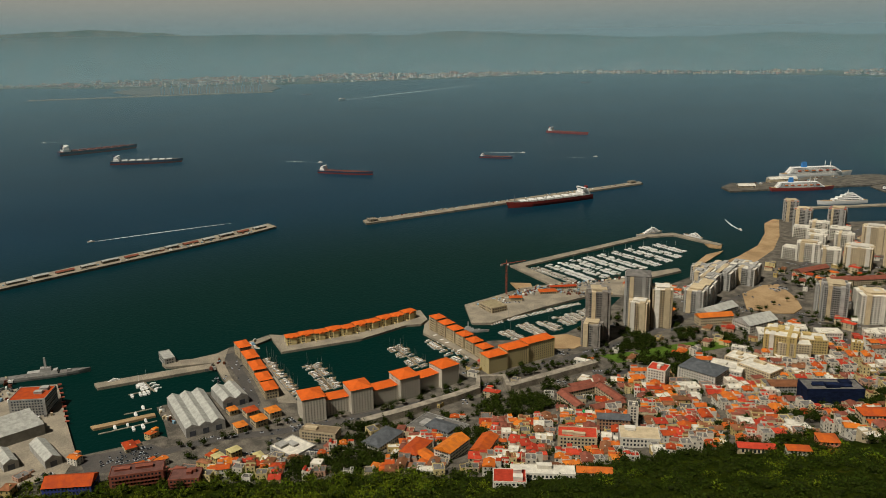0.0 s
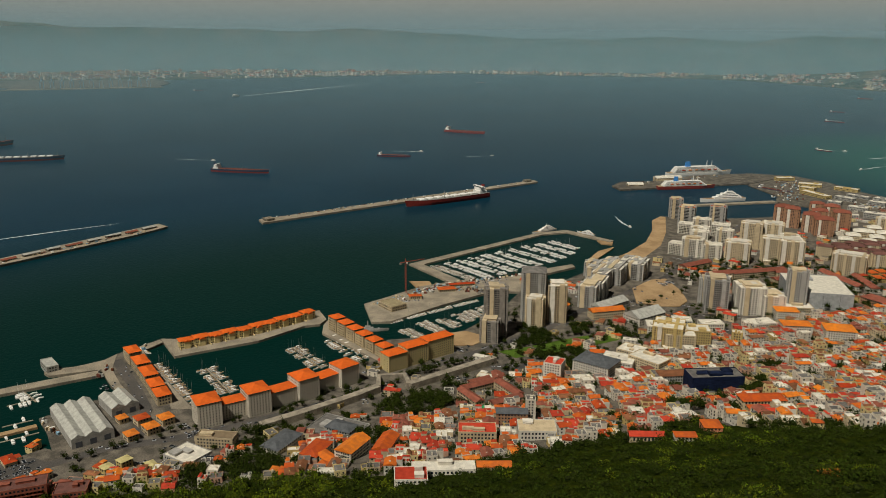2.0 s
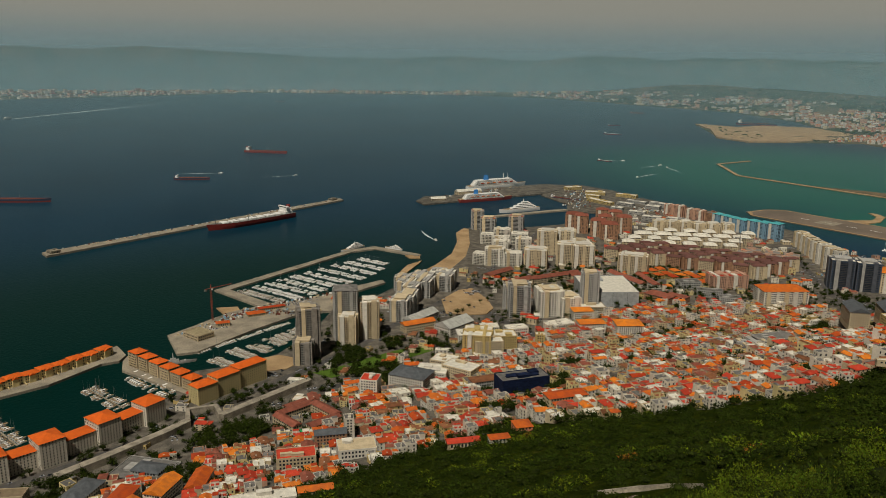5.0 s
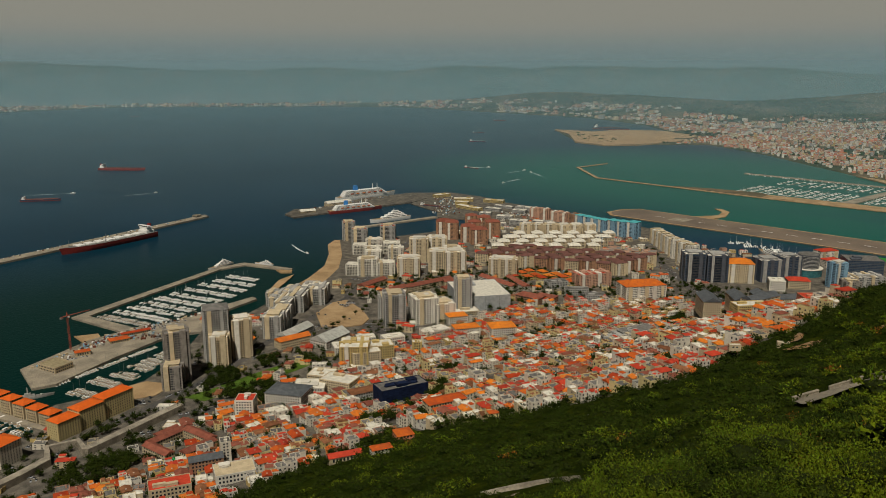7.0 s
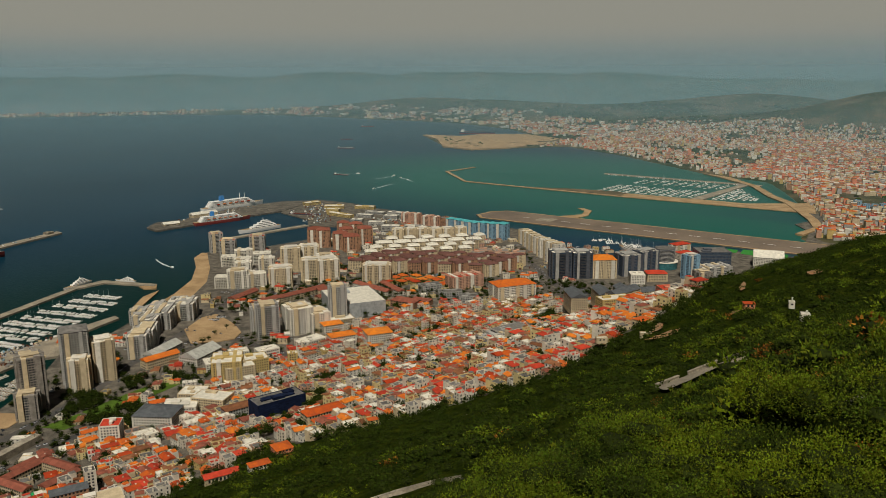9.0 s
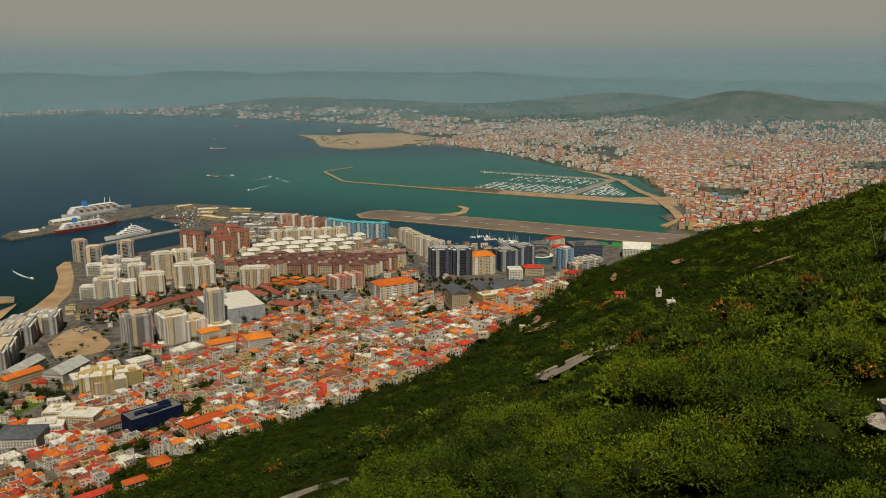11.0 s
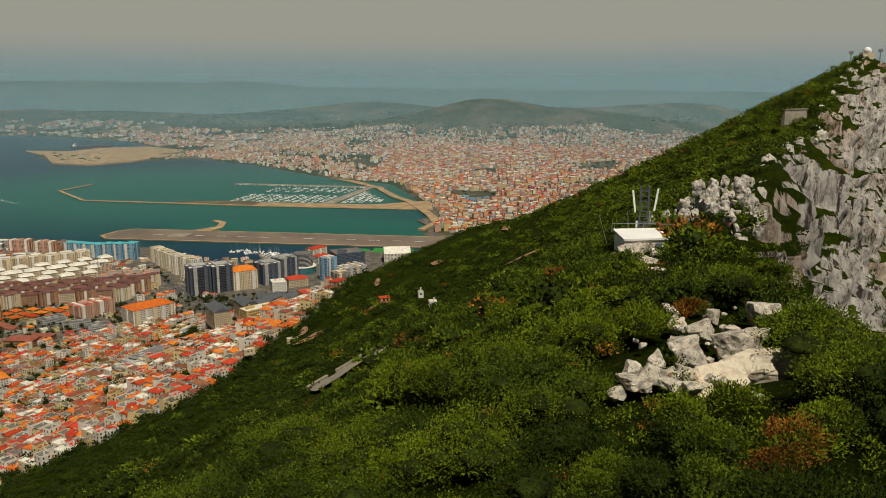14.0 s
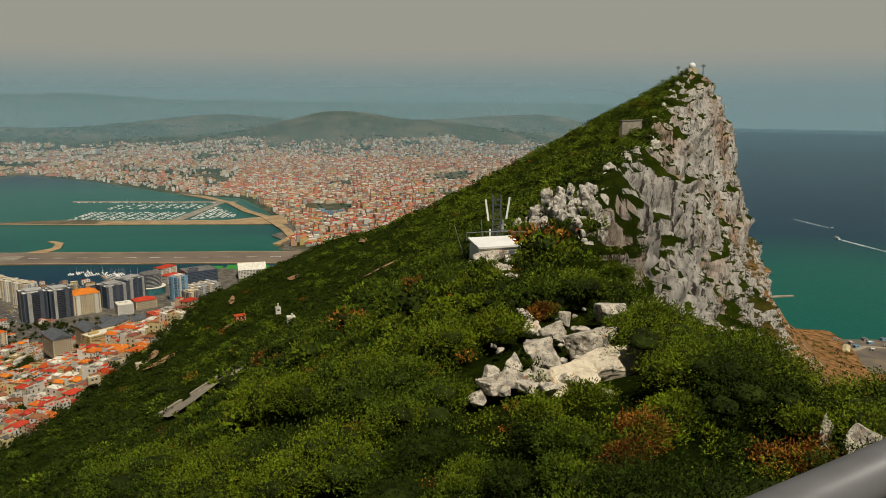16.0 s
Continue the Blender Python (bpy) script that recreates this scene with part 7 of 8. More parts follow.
def port_crane(x, y):
    ob = thing("port_crane", pose(x, y, 3, 0, 0, 0), "tall blue container crane at the far port", "crane", "port cranes")
    for a in (-8, 8):
        for c in (-6, 6):
            boxes("leg", [(a - 1, a + 1, c - 1, c + 1, 0, 26)], SKY_BLUE, ob)
    boxes("boom", [(-26, 34, -1.5, 1.5, 26, 29)], SKY_BLUE, ob)
    boxes("apex", [(-3, 3, -1.5, 1.5, 29, 44)], SKY_BLUE, ob, taper=1.0)


for i in range(12):
    port_crane(-3350 - 4 * (i % 3), -210 + 34 * i)


# ---- streets, walls, lots and lawns ----
def strip(name, points, width, top, mat, label, category, kind="structure"):
    """A road or wall that follows a line, as a low slab."""
    b = bmesh.new()
    left, right = [], []
    n = len(points)
    for i, (x, y) in enumerate(points):
        x0, y0 = points[max(0, i - 1)]
        x1, y1 = points[min(n - 1, i + 1)]
        ln = math.hypot(x1 - x0, y1 - y0) or 1
        nx, ny = -(y1 - y0) / ln * width / 2, (x1 - x0) / ln * width / 2
        left.append((x + nx, y + ny))
        right.append((x - nx, y - ny))
    prism(b, left + right[::-1], 0.5, top)
    return tagged(link(name, b, mat), label, category, kind=kind)


ROADS = [[(-372, -120), (-381, -83), (-395, -45), (-402, -16), (-400, 10), (-400, 36), (-408, 89), (-421, 141), (-432, 160)],
         [(-432, 160), (-449, 222), (-462, 262), (-474, 290), (-490, 318), (-503, 352), (-520, 392), (-540, 440), (-560, 470)],
         [(-560, 470), (-548, 520), (-520, 556), (-500, 600), (-470, 640), (-420, 700), (-390, 740), (-352, 706)],
         [(-442, 805), (-390, 744), (-352, 706), (-330, 680), (-300, 668)],
         [(-520, 392), (-466, 400), (-425, 395), (-400, 400)], [(-420, 210), (-405, 260), (-400, 330), (-405, 400), (-398, 470), (-380, 560), (-352, 640)],
         [(-560, 470), (-600, 530), (-650, 610), (-680, 660), (-670, 730), (-690, 800), (-770, 870)],
         [(-522, -9), (-498, -4.5), (-480, -1), (-462, 2), (-440, 5), (-404, -2)]]
for i, line in enumerate(ROADS):
    strip("road", line, 6.5, 1.56 + 0.006 * i, TARMAC, "dark tarmac street lined with parked cars", "road")
strip("mole_far", [(-217, 1254), (-498, 1254), (-817, 1272), (-931, 1378), (-923, 1476)], 7, 1.6, SAND, "long sandy breakwater across the bay", "mole")
# the old sea wall above the street
STONE = material("old stone wall", (0.42, 0.37, 0.29), rough=0.9, vary=0.2, scale=0.2, fine=2.0)
strip("sea_wall", [(-392, 60), (-398, 84), (-408, 118), (-414, 133)], 5.0, 5.5, STONE, "old stone bastion wall with a walkway on top", "wall")
strip("sea_wall", [(-414, 133), (-428, 138), (-424, 153), (-410, 151)], 3.0, 5.6, STONE, "angular stone bastion of the old sea wall", "wall")
strip("sea_wall", [(-410, 151), (-418, 182), (-427, 216)], 5.0, 5.7, STONE, "old stone sea wall with a walkway on top", "wall")
slab("lawn_park", [(-443, 252), (-445, 290), (-444, 324), (-430, 318), (-427, 283), (-426, 253)], 1.62, GRASS, "mown green lawn of a town park", "lawn", 1.0)
slab("lawn_bank", [(-443, 226), (-442, 250), (-428, 249), (-428, 232)], 1.62, GRASS, "mown green lawn of a town park", "lawn", 1.0)
slab("sand_lot", [(-522, 391), (-536, 420), (-534, 434), (-500, 424), (-478, 412), (-470, 398), (-476, 386), (-490, 372)], 2.3, SAND, "bare sandy building lot with tyre tracks", "lot", 1.0)
slab("sand_yard", [(-487, 190), (-484, 222), (-466, 232), (-458, 215), (-466, 192)], 2.0, SAND, "dusty building yard beside the basin", "lot", 1.0)
slab("parking_south", [(-402, -85), (-406, -50), (-393, -38), (-384, -79)], 1.6, TARMAC, "tarmac car park by the water", "car park", 1.0)
slab("parking_north", [(-330, 664), (-300, 690), (-270, 690), (-290, 650)], 1.9, TARMAC, "dark tarmac car park with rows of cars", "car park", 1.0)
slab("school_yard", [(-487, 611), (-470, 604), (-462, 622), (-480, 630)], 1.66, PITCH, "green sports pitch beside the school", "pitch", 1.0)
for plan in ([(-248, 941), (-226, 940), (-224, 924), (-246, 924)], [(-222, 946), (-172, 945), (-168, 918), (-219, 922)]):
    slab("sports_pitch", plan, 1.66, PITCH, "green artificial sports pitch by the airfield", "pitch", 1.0)
slab("beach_east", [(355, 733), (338, 676), (338, 645), (352, 632), (344, 618), (318, 640), (322, 680), (345, 750)], 1.2, SAND, "sandy beach below the eastern cliff", "beach")
slab("works_yard", [(346, 632), (401, 630), (430, 560), (420, 500), (290, 500), (290, 640)], 1.25, material("dusty yard ground", (0.20, 0.16, 0.11), scale=0.06, other=(0.11, 0.10, 0.09)), "dusty works yard behind the beach", "yard", -1.0)
strip("road", [(410, 600), (372, 612), (352, 600), (330, 585), (335, 560)], 5, 1.4, QUAY, "pale track through the works yard", "road")
quarter([(349, 600, 60, 18, 5, 2.5)], "works_shed", YELLOW, material("pale yellow sheeting", (0.60, 0.52, 0.30)), "gable", "long shed with a pale yellow roof", "shed", z=1.3)
for i in range(14):
    quarter([(330 + 5.5 * i + 3 * (i % 3), 628 - 9 * (i % 4), 20 + 35 * (i % 3), 5, 3, 1.6)], "works_hut", GREY if i % 3 else SKY_BLUE, ROOF_WHITE if i % 2 else ROOF_GREY, "flat", "small works hut in the yard", "hut", z=1.3, rooms=0, group="works huts")
slab("groyne_east", [(352, 772), (392, 778), (393, 783), (350, 778)], 0.9, QUAY, "small rock groyne off the beach", "groyne")
# runway paint and grass
for x0, x1, y0, y1, mat in ((-515, -490, 982, 1008, QUAY),):
    slab("runway_mark", [(x0, y0), (x1, y0), (x1, y1), (x0, y1)], 1.315, mat, "pale painted area on the runway", "marking", 1.0)
for i in range(22):
    x0 = -540 + 30 * i
    slab("centre_line", [(x0, 993.5), (x0 + 14, 993.5), (x0 + 14, 994.6), (x0, 994.6)], 1.315, PAINT, "white painted runway centre line dash", "marking", 1.0)
slab("runway_shoulder", [(-606, 976), (-590, 958), (330, 958), (330, 962), (-588, 962), (-600, 977)], 1.34, SAND, "sandy shoulder along the runway edge", "shoulder", 1.0)
slab("runway_shoulder_north", [(-585, 1030), (-603, 1010), (-606, 976), (-603, 976), (-599, 1008), (-583, 1027), (330, 1027), (330, 1030)], 1.34, SAND, "sandy shoulder along the runway edge", "shoulder", 1.0)

# more blocks between the old town and the estates
quarter([(-512, 516, 81, 52, 9, 5), (-517, 475, 85, 27, 9, 6), (-551, 480, 99, 34, 9, 5), (-498, 540, 60, 26, 8, 5), (-486, 520, 81, 20, 8, 5)], "barrack_block", CREAM, TILE_DARK, "gable", "long cream barrack block with a dark red roof", "building")
quarter([(-468, 566, -10, 48, 9, 5), (-455, 580, -25, 40, 8, 4)], "barrack_block", WHITE, TILE_DARK, "gable", "long pale block with a dark red roof", "building")
quarter([(-413, 545, 7, 24, 14, 6), (-404, 557, 7, 18, 10, 5)], "market_block", BRICK, TILE_DARK, "hip", "low block with dark red hipped roofs", "building")
for i in range(15):
    quarter([(-474 + 13 * (i % 5), 598 + 12 * (i // 5) + 5 * (i % 5), -22 + 6 * (i % 2), 10, 7.5, 3.2 + (i % 3) * 0.5)], "school_pavilion", YELLOW, TILE, "hip", "ochre school pavilion with an orange roof", "building", group="school pavilions")
quarter([(-425, 600, 60, 20, 12, 6), (-398, 594, 40, 22, 10, 5), (-375, 590, 40, 18, 10, 5)], "office_block", GREY, ROOF_GREY, "flat", "low grey office block with a flat roof", "building")
quarter([(-488, 345, 106, 32, 12, 5)], "market_hall", METAL_ROOF, METAL_ROOF, "gable", "long grey metal roofed hall", "hall")
quarter([(-473, 332, 82, 26, 9, 6)], "long_block", CREAM, TILE, "gable", "long block with a bright orange roof", "building")
quarter([(-456, 354, 102, 28, 16, 6)], "ribbed_hall", WHITE, METAL_ROOF, "gable", "white hall with a ribbed pale roof", "hall")
quarter([(-434, 348, 60, 14, 14, 5), (-436, 372, 60, 14, 10, 5), (-420, 385, 70, 16, 10, 6), (-408, 420, 80, 18, 12, 6)], "town_block", WHITE, ROOF_WHITE, "flat", "white flat roofed town block", "building", z=2)
quarter([(-405, 345, 60, 20, 12, 8), (-396, 300, 30, 16, 14, 7), (-378, 300, 20, 22, 14, 8)], "town_block", CREAM, ROOF_WHITE, "flat", "cream flat roofed town block", "building", z=3)
quarter([(-372, 455, 55, 20, 16, 8), (-392, 436, 60, 20, 12, 7), (-415, 450, 60, 16, 12, 8)], "town_block", WHITE, TILE, "hip", "white block with a bright orange roof", "building", z=3)
quarter([(-264, 470, 70, 26, 12, 9), (-252, 450, 70, 16, 12, 12), (-262, 438, 64, 14, 12, 12)], "modern_block", GREY, ROOF_GREY, "flat", "modern dark grey terraced block below the slope", "building", z=20, gap=0.3)
quarter([(-226, 462, 62, 38, 8, 6)], "long_white_block", WHITE, ROOF_WHITE, "flat", "long white block at the foot of the slope", "building", z=30)
quarter([(-228, 488, 58, 40, 9, 8)], "long_grey_block", GREY, METAL_ROOF, "gable", "long pale block with a metal roof", "building", z=26)
for i in range(3):
    for j in range(2):
        quarter([(-455 + 18 * i, 735 + 16 * j + 6 * i, 30, 15, 13, 8)], "unfinished_block", PINK, CONCRETE, "flat", "unfinished block with brick infill and bare slab roofs", "building", group="unfinished estate", gap=0.4, pane=1.2)
# blue and white stepped resort among the water, round hotel tower
ROUND = thing("round_tower", pose(-270, 812, 1.5), "dark round tower on a curved teal glass podium", "tower")
for nm, r, z0, z1, mat in (("podium", 14, -2, 7, TEAL_GLASS), ("podium_roof", 14.4, 7, 7.6, ROOF_WHITE), ("drum", 10.5, 7.6, 21, DARK), ("roof", 10.2, 21, 21.5, ROOF_GREY)):
    b = bmesh.new()
    prism(b, [(r * math.cos(a * math.tau / 32), r * math.sin(a * math.tau / 32)) for a in range(32)], z0, z1)
    part(nm, b, mat, ROUND)
for i in range(9):
    b = bmesh.new()
    prism(b, [(10.9 * math.cos(a * math.tau / 32), 10.9 * math.sin(a * math.tau / 32)) for a in range(32)], 8.6 + 1.4 * i, 8.95 + 1.4 * i)
    part("floor_edge", b, GREY, ROUND)
super_yacht(-330, 868, 140, 48, "large white yacht hotel moored by the airfield basin")
# sheds on the moles and the shipyard
quarter([(-872, 910, 75, 26, 12, 4), (-776, 926, 20, 31, 10, 4), (-765, 856, -4, 46, 10, 4), (-820, 905, 40, 30, 14, 4), (-800, 880, 20, 20, 10, 4)], "dock_shed", YELLOW, ROOF_WHITE, "flat", "pale dockside shed with a flat roof", "shed", rooms=1)
quarter([(-735, 900, 10, 30, 8, 3), (-700, 905, 10, 26, 10, 5), (-730, 870, 10, 24, 10, 4), (-690, 880, 20, 20, 12, 5), (-660, 905, 10, 26, 8, 3), (-640, 815, 30, 24, 12, 6), (-680, 835, 30, 22, 12, 4), (-715, 835, 30, 16, 12, 4), (-650, 785, 44, 20, 10, 5), (-620, 840, 20, 26, 10, 4)],
        "dock_shed", GREY, ROOF_WHITE, "flat", "grey dockside works shed with a flat roof", "shed", rooms=1)
quarter([(-930, 745, 80, 40, 12, 5), (-912, 675, 70, 22, 10, 3)], "terminal_shed", CREAM, ROOF_WHITE, "gable", "long cream terminal shed on the mole", "shed")
for i in range(14):
    k = i / 13
    quarter([(-737 - 152 * k, -205 + 236 * k, 122, 13 + 3 * (i % 2), 4.5, 2 + (i % 3) * 0.5)], "mole_shed", QUAY, METAL_ROOF if i % 3 else TILE_DARK, "gable", "low pale shed along the mole", "shed", group="mole sheds", rooms=0)
quarter([(-994, 548, 105, 10, 8, 3), (-884, 158, 105, 10, 10, 3)], "mole_battery", QUAY, QUAY, "flat", "low concrete battery on the mole's end", "building", rooms=1)
quarter([(-524, -48, 17, 16, 7, 3.5)], "boat_shed", METAL_ROOF, METAL_ROOF, "flat", "open boat shed on the quay", "shed", rooms=0)
quarter([(-552, 190, 15, 18, 14, 4)], "boat_hall", CREAM, material("tan roof", (0.36, 0.30, 0.18)), "flat", "low boat hall with a tan roof on the quay", "hall", rooms=0)
quarter([(-566, 214, 75, 10, 6, 3), (-582, 262, 80, 22, 5, 2.5), (-575, 245, 80, 14, 8, 2.5), (-570, 318, 50, 12, 8, 3), (-582, 335, 50, 14, 9, 3.5), (-560, 318, 50, 14, 8, 3)], "club_block", CREAM, TILE, "hip", "low club block with orange roofs on the quay", "building")
slab("pool_deck", [(-578, 318), (-572, 326), (-566, 321), (-572, 313)], 1.95, TEAL_GLASS, "turquoise pool by the club", "pool", 1.0)
# nearest rooftops under the slope
quarter([(-362, -52, 88, 24, 10, 9), (-352, -30, 80, 14, 10, 8)], "red_block", TILE_DARK, TILE_PURPLE, "flat", "red fronted block with many balconies", "building", z=3, balconies=True)
quarter([(-366, -82, 80, 22, 12, 6)], "blue_hall", material("deep blue render", (0.05, 0.07, 0.28)), TILE, "gable", "deep blue hall with an orange gable roof", "building", z=3)
quarter([(-378, -8, 30, 5, 6, 3.6), (-376, -16, 30, 5, 5, 2.6), (-370, 4, 20, 7, 4, 2.6)], "yellow_house", YELLOW, material("pale yellow roof", (0.62, 0.54, 0.25)), "hip", "yellow house with a pale yellow roof", "house", z=3)
quarter([(-381, 36, 60, 20, 8, 7)], "tan_block", CREAM, material("brown flat roof", (0.25, 0.19, 0.12)), "flat", "tan office block with a brown flat roof", "building", z=2)
quarter([(-420, 14, 20, 8, 7, 4), (-412, 6, 20, 8, 7, 4), (-424, 2, 20, 7, 7, 4), (-408, -4, 20, 7, 6, 3.5), (-430, -8, 20, 6, 5, 3)], "quay_house", CREAM, TILE, "hip", "small cream house with an orange roof by the dock", "house", group="dock houses")


# ---- low roofs, sheds and yards between the larger blocks ----
def road_near(x, y, reach):
    for line in ROADS:
        for (x0, y0), (x1, y1) in zip(line, line[1:]):
            dx, dy = x1 - x0, y1 - y0
            k = min(1, max(0, ((x - x0) * dx + (y - y0) * dy) / (dx * dx + dy * dy)))
            if math.hypot(x - x0 - k * dx, y - y0 - k * dy) < reach:
                return True
    return False


LOTS = []


def infill():
    rng = random.Random(77)
    rest, taken = {}, []
    for _ in range(5200):
        y = rng.uniform(-130, 930)
        x = rng.uniform(-760, -230)
        if y > 700 and not (-690 < x < -240 and y < 860):
            continue
        low = float(np.interp(y, [-150, 40, 130, 230, 330, 400, 500, 560, 640, 930], [-376, -362, -392, -404, -408, -425, -415, -385, -345, -240]))
        if in_basin(x - 5, y) or x > low or blocked(x, y, 2.6) or in_garden(x, y) or road_near(x, y, 6) or (-545 < x < -462 and 366 < y < 440) or (-490 < x < -456 and 188 < y < 234):
            continue
        if y > 780 and x < -500 and y > 860:
            continue
        if any(abs(px - x) < 6.2 and abs(py - y) < 6.2 for px, py in taken):
            continue
        if -45 < y < 200 and x < -380 and rng.random() < 0.75:
            continue
        taken.append((x, y))
        if rng.random() < 0.38:
            LOTS.append((x, y, rng.choice((20, 44, 65))))
            continue
        grow = np.array(pose(x, y, ground_z(x, y), 0, 0, rng.choice((44, 50, 134, 20)) + rng.uniform(-6, 6)) @ Matrix.Diagonal((rng.uniform(0.9, 1.5), rng.uniform(0.8, 1.2), rng.uniform(0.5, 1.0), 1)))
        for mat, v, f in HOUSE_SHAPES[rng.randrange(30)]:
            if len(v):
                verts, faces, n = rest.setdefault(mat, ([], [], [0]))
                verts.append(v @ grow[:3, :3].T + grow[:3, 3])
                faces.extend([[n[0] + q for q in one] for one in f])
                n[0] += len(v)
    town = thing("low_houses", pose(0, 0, 0), "low mixed houses and sheds between the apartment blocks", "houses", kind="stuff")
    for mat, (verts, faces, _) in rest.items():
        me = bpy.data.meshes.new("houses")
        me.from_pydata(np.concatenate(verts).tolist(), [], faces)
        me.materials.append(mat)
        o = new("houses", me)
        o.parent = town


infill()
boxes_red = bmesh.new()
for k in range(9):
    box(boxes_red, -0.5, 0.5, -1.1, 1.1, 0.05, 0.7)
    bmesh.ops.translate(boxes_red, verts=boxes_red.verts[-8:], vec=(-502 + 55 * k / 8, -110 + 13 * k / 8, 1.7))
tagged(link("barrier_blocks", boxes_red, CRANE_RED), "row of red barrier blocks along the quay edge", "barriers", kind="stuff")


def quay_clutter():
    """Stacked boxes, tarpaulined boats and stores on the working quays."""
    rng = random.Random(41)
    rows = {PAINT: [], RUST: [], ROOF_GREY: [], CREAM: [], SKY_BLUE: [], DECK: [], METAL_ROOF: []}
    lines = [(-560, 182, -590, 250, 7, 90), (-590, 250, -592, 330, 4, 60), (-585, 225, -560, 290, 10, 80), (-880, 30, -740, -200, 4, 70), (-895, 170, -990, 545, 2.5, 90), (-520, -150, -450, -110, 14, 60), (-420, -180, -440, -110, 10, 40),
             (-760, 800, -880, 930, 26, 140), (-700, 860, -600, 910, 20, 120), (-925, 680, -935, 860, 12, 70), (-500, -20, -540, 10, 6, 24), (-425, -40, -450, -48, 3, 12), (-560, 460, -500, 500, 10, 40), (-480, 640, -380, 740, 30, 90)]
    for x0, y0, x1, y1, spread, n in lines:
        for _ in range(n):
            k = rng.random()
            x, y = x0 + (x1 - x0) * k + rng.uniform(-spread, spread) * 0.7, y0 + (y1 - y0) * k + rng.uniform(-spread, spread) * 0.5
            if blocked(x, y, 1.0) or road_near(x, y, 4):
                continue
            rows[rng.choice(list(rows))].append((x, y, rng.uniform(0, 3.14), rng.uniform(0.8, 3.0), rng.uniform(0.6, 1.4), rng.uniform(0.5, 1.5)))
    store = thing("quay_stores", pose(0, 0, 0), "containers, crates and covered boats stored on the quays", "stores", kind="stuff")
    for mat, items in rows.items():
        b = bmesh.new()
        for x, y, t, w, d, h in items:
            c, q = math.cos(t), math.sin(t)
            prism(b, [(x + a * w * c - e * d * q, y + a * w * q + e * d * c) for a, e in ((-0.5, -0.5), (0.5, -0.5), (0.5, 0.5), (-0.5, 0.5))], 1.2, 2.0 + h)
        part("stores", b, mat, store)


quay_clutter()


# ---- cars ----
def car():
    ob = thing("parked_car", pose(0, 0, -40), "small parked car beside the street", "car", "parked cars")
    b = bmesh.new()
    box(b, -1.05, 1.05, -0.44, 0.44, 0.12, 0.45, taper=0.05)
    part("body", b, CAR_PAINT, ob)
    b = bmesh.new()
    box(b, -0.62, 0.5, -0.40, 0.40, 0.45, 0.74, taper=0.13)
    part("cabin", b, GLASS, ob)
    return ob


def park_cars():
    rng = random.Random(13)
    first = car()
    spots = []
    for line in ROADS:
        for (x0, y0), (x1, y1) in zip(line, line[1:]):
            ln = math.hypot(x1 - x0, y1 - y0)
            h = math.degrees(math.atan2(y1 - y0, x1 - x0))
            n = int(ln / 4.2)
            for i in range(n):
                if rng.random() < 0.62:
                    k, side = (i + rng.random() * 0.6) / n, rng.choice((-2.6, 2.6, -0.9, 0.9))
                    spots.append((x0 + (x1 - x0) * k - (y1 - y0) / ln * side, y0 + (y1 - y0) * k + (x1 - x0) / ln * side, 1.6, h))
    for cx, cy, w, d, h, n in ((-395, -62, 12, 26, 20, 34), (-300, 674, 26, 18, 40, 30), (-400, 30, 6, 16, 20, 14), (-455, 205, 8, 14, 15, 12), (-490, 366, 10, 20, 40, 20), (-585, 285, 8, 40, 75, 40), (-560, 205, 6, 20, 75, 14), (-480, -16, 10, 12, 17, 8), (-500, 2, 10, 8, 15, 10), (-520, 425, 10, 14, 30, 26), (-640, 645, 20, 20, 44, 30), (-500, -150, 12, 40, 20, 24), (-410, 130, 8, 30, 15, 20)):
        for _ in range(n):
            spots.append((cx + rng.uniform(-w, w) / 2, cy + rng.uniform(-d, d) / 2, 1.72, h + rng.choice((0, 90, 180))))
    for cx, cy, h in LOTS:
        c, q = math.cos(radians(h)), math.sin(radians(h))
        for i in range(rng.randrange(3, 8)):
            a, b = (i - 3) * 1.25, rng.choice((-1.6, 1.6))
            spots.append((cx + a * c - b * q, cy + a * q + b * c, 1.6, h + 90))
    spots = [s for s in spots if not blocked(s[0], s[1], 0.6)]
    spots.sort(key=lambda s: math.hypot(s[0], s[1]))
    m0 = pose(spots[0][0], spots[0][1], max(spots[0][2], ground_z(*spots[0][:2])), 0, 0, spots[0][3])
    first.matrix_world = m0
    rest = []
    for i, (x, y, z, h) in enumerate(spots[1:]):
        m = pose(x, y, max(z, ground_z(x, y) + 0.05), 0, 0, h)
        if i < 180:
            copy_thing(first, m)
        else:
            rest.append(m)
    lot = thing("parked_cars", pose(0, 0, 0), "many small parked cars on the streets", "cars", kind="stuff")
    for ch in list(first.children):
        vs, fs = [], []
        for m in rest:
            base = len(vs)
            vs.extend(tuple(m @ v.co) for v in ch.data.vertices)
            fs.extend(tuple(base + k for k in p.vertices) for p in ch.data.polygons)
        me = bpy.data.meshes.new("cars")
        me.from_pydata(vs, [], fs)
        me.materials.append(ch.data.materials[0])
        o = new("car_" + ("bodies" if ch.name.startswith("body") else "cabins"), me)
        o.parent = lot


park_cars()


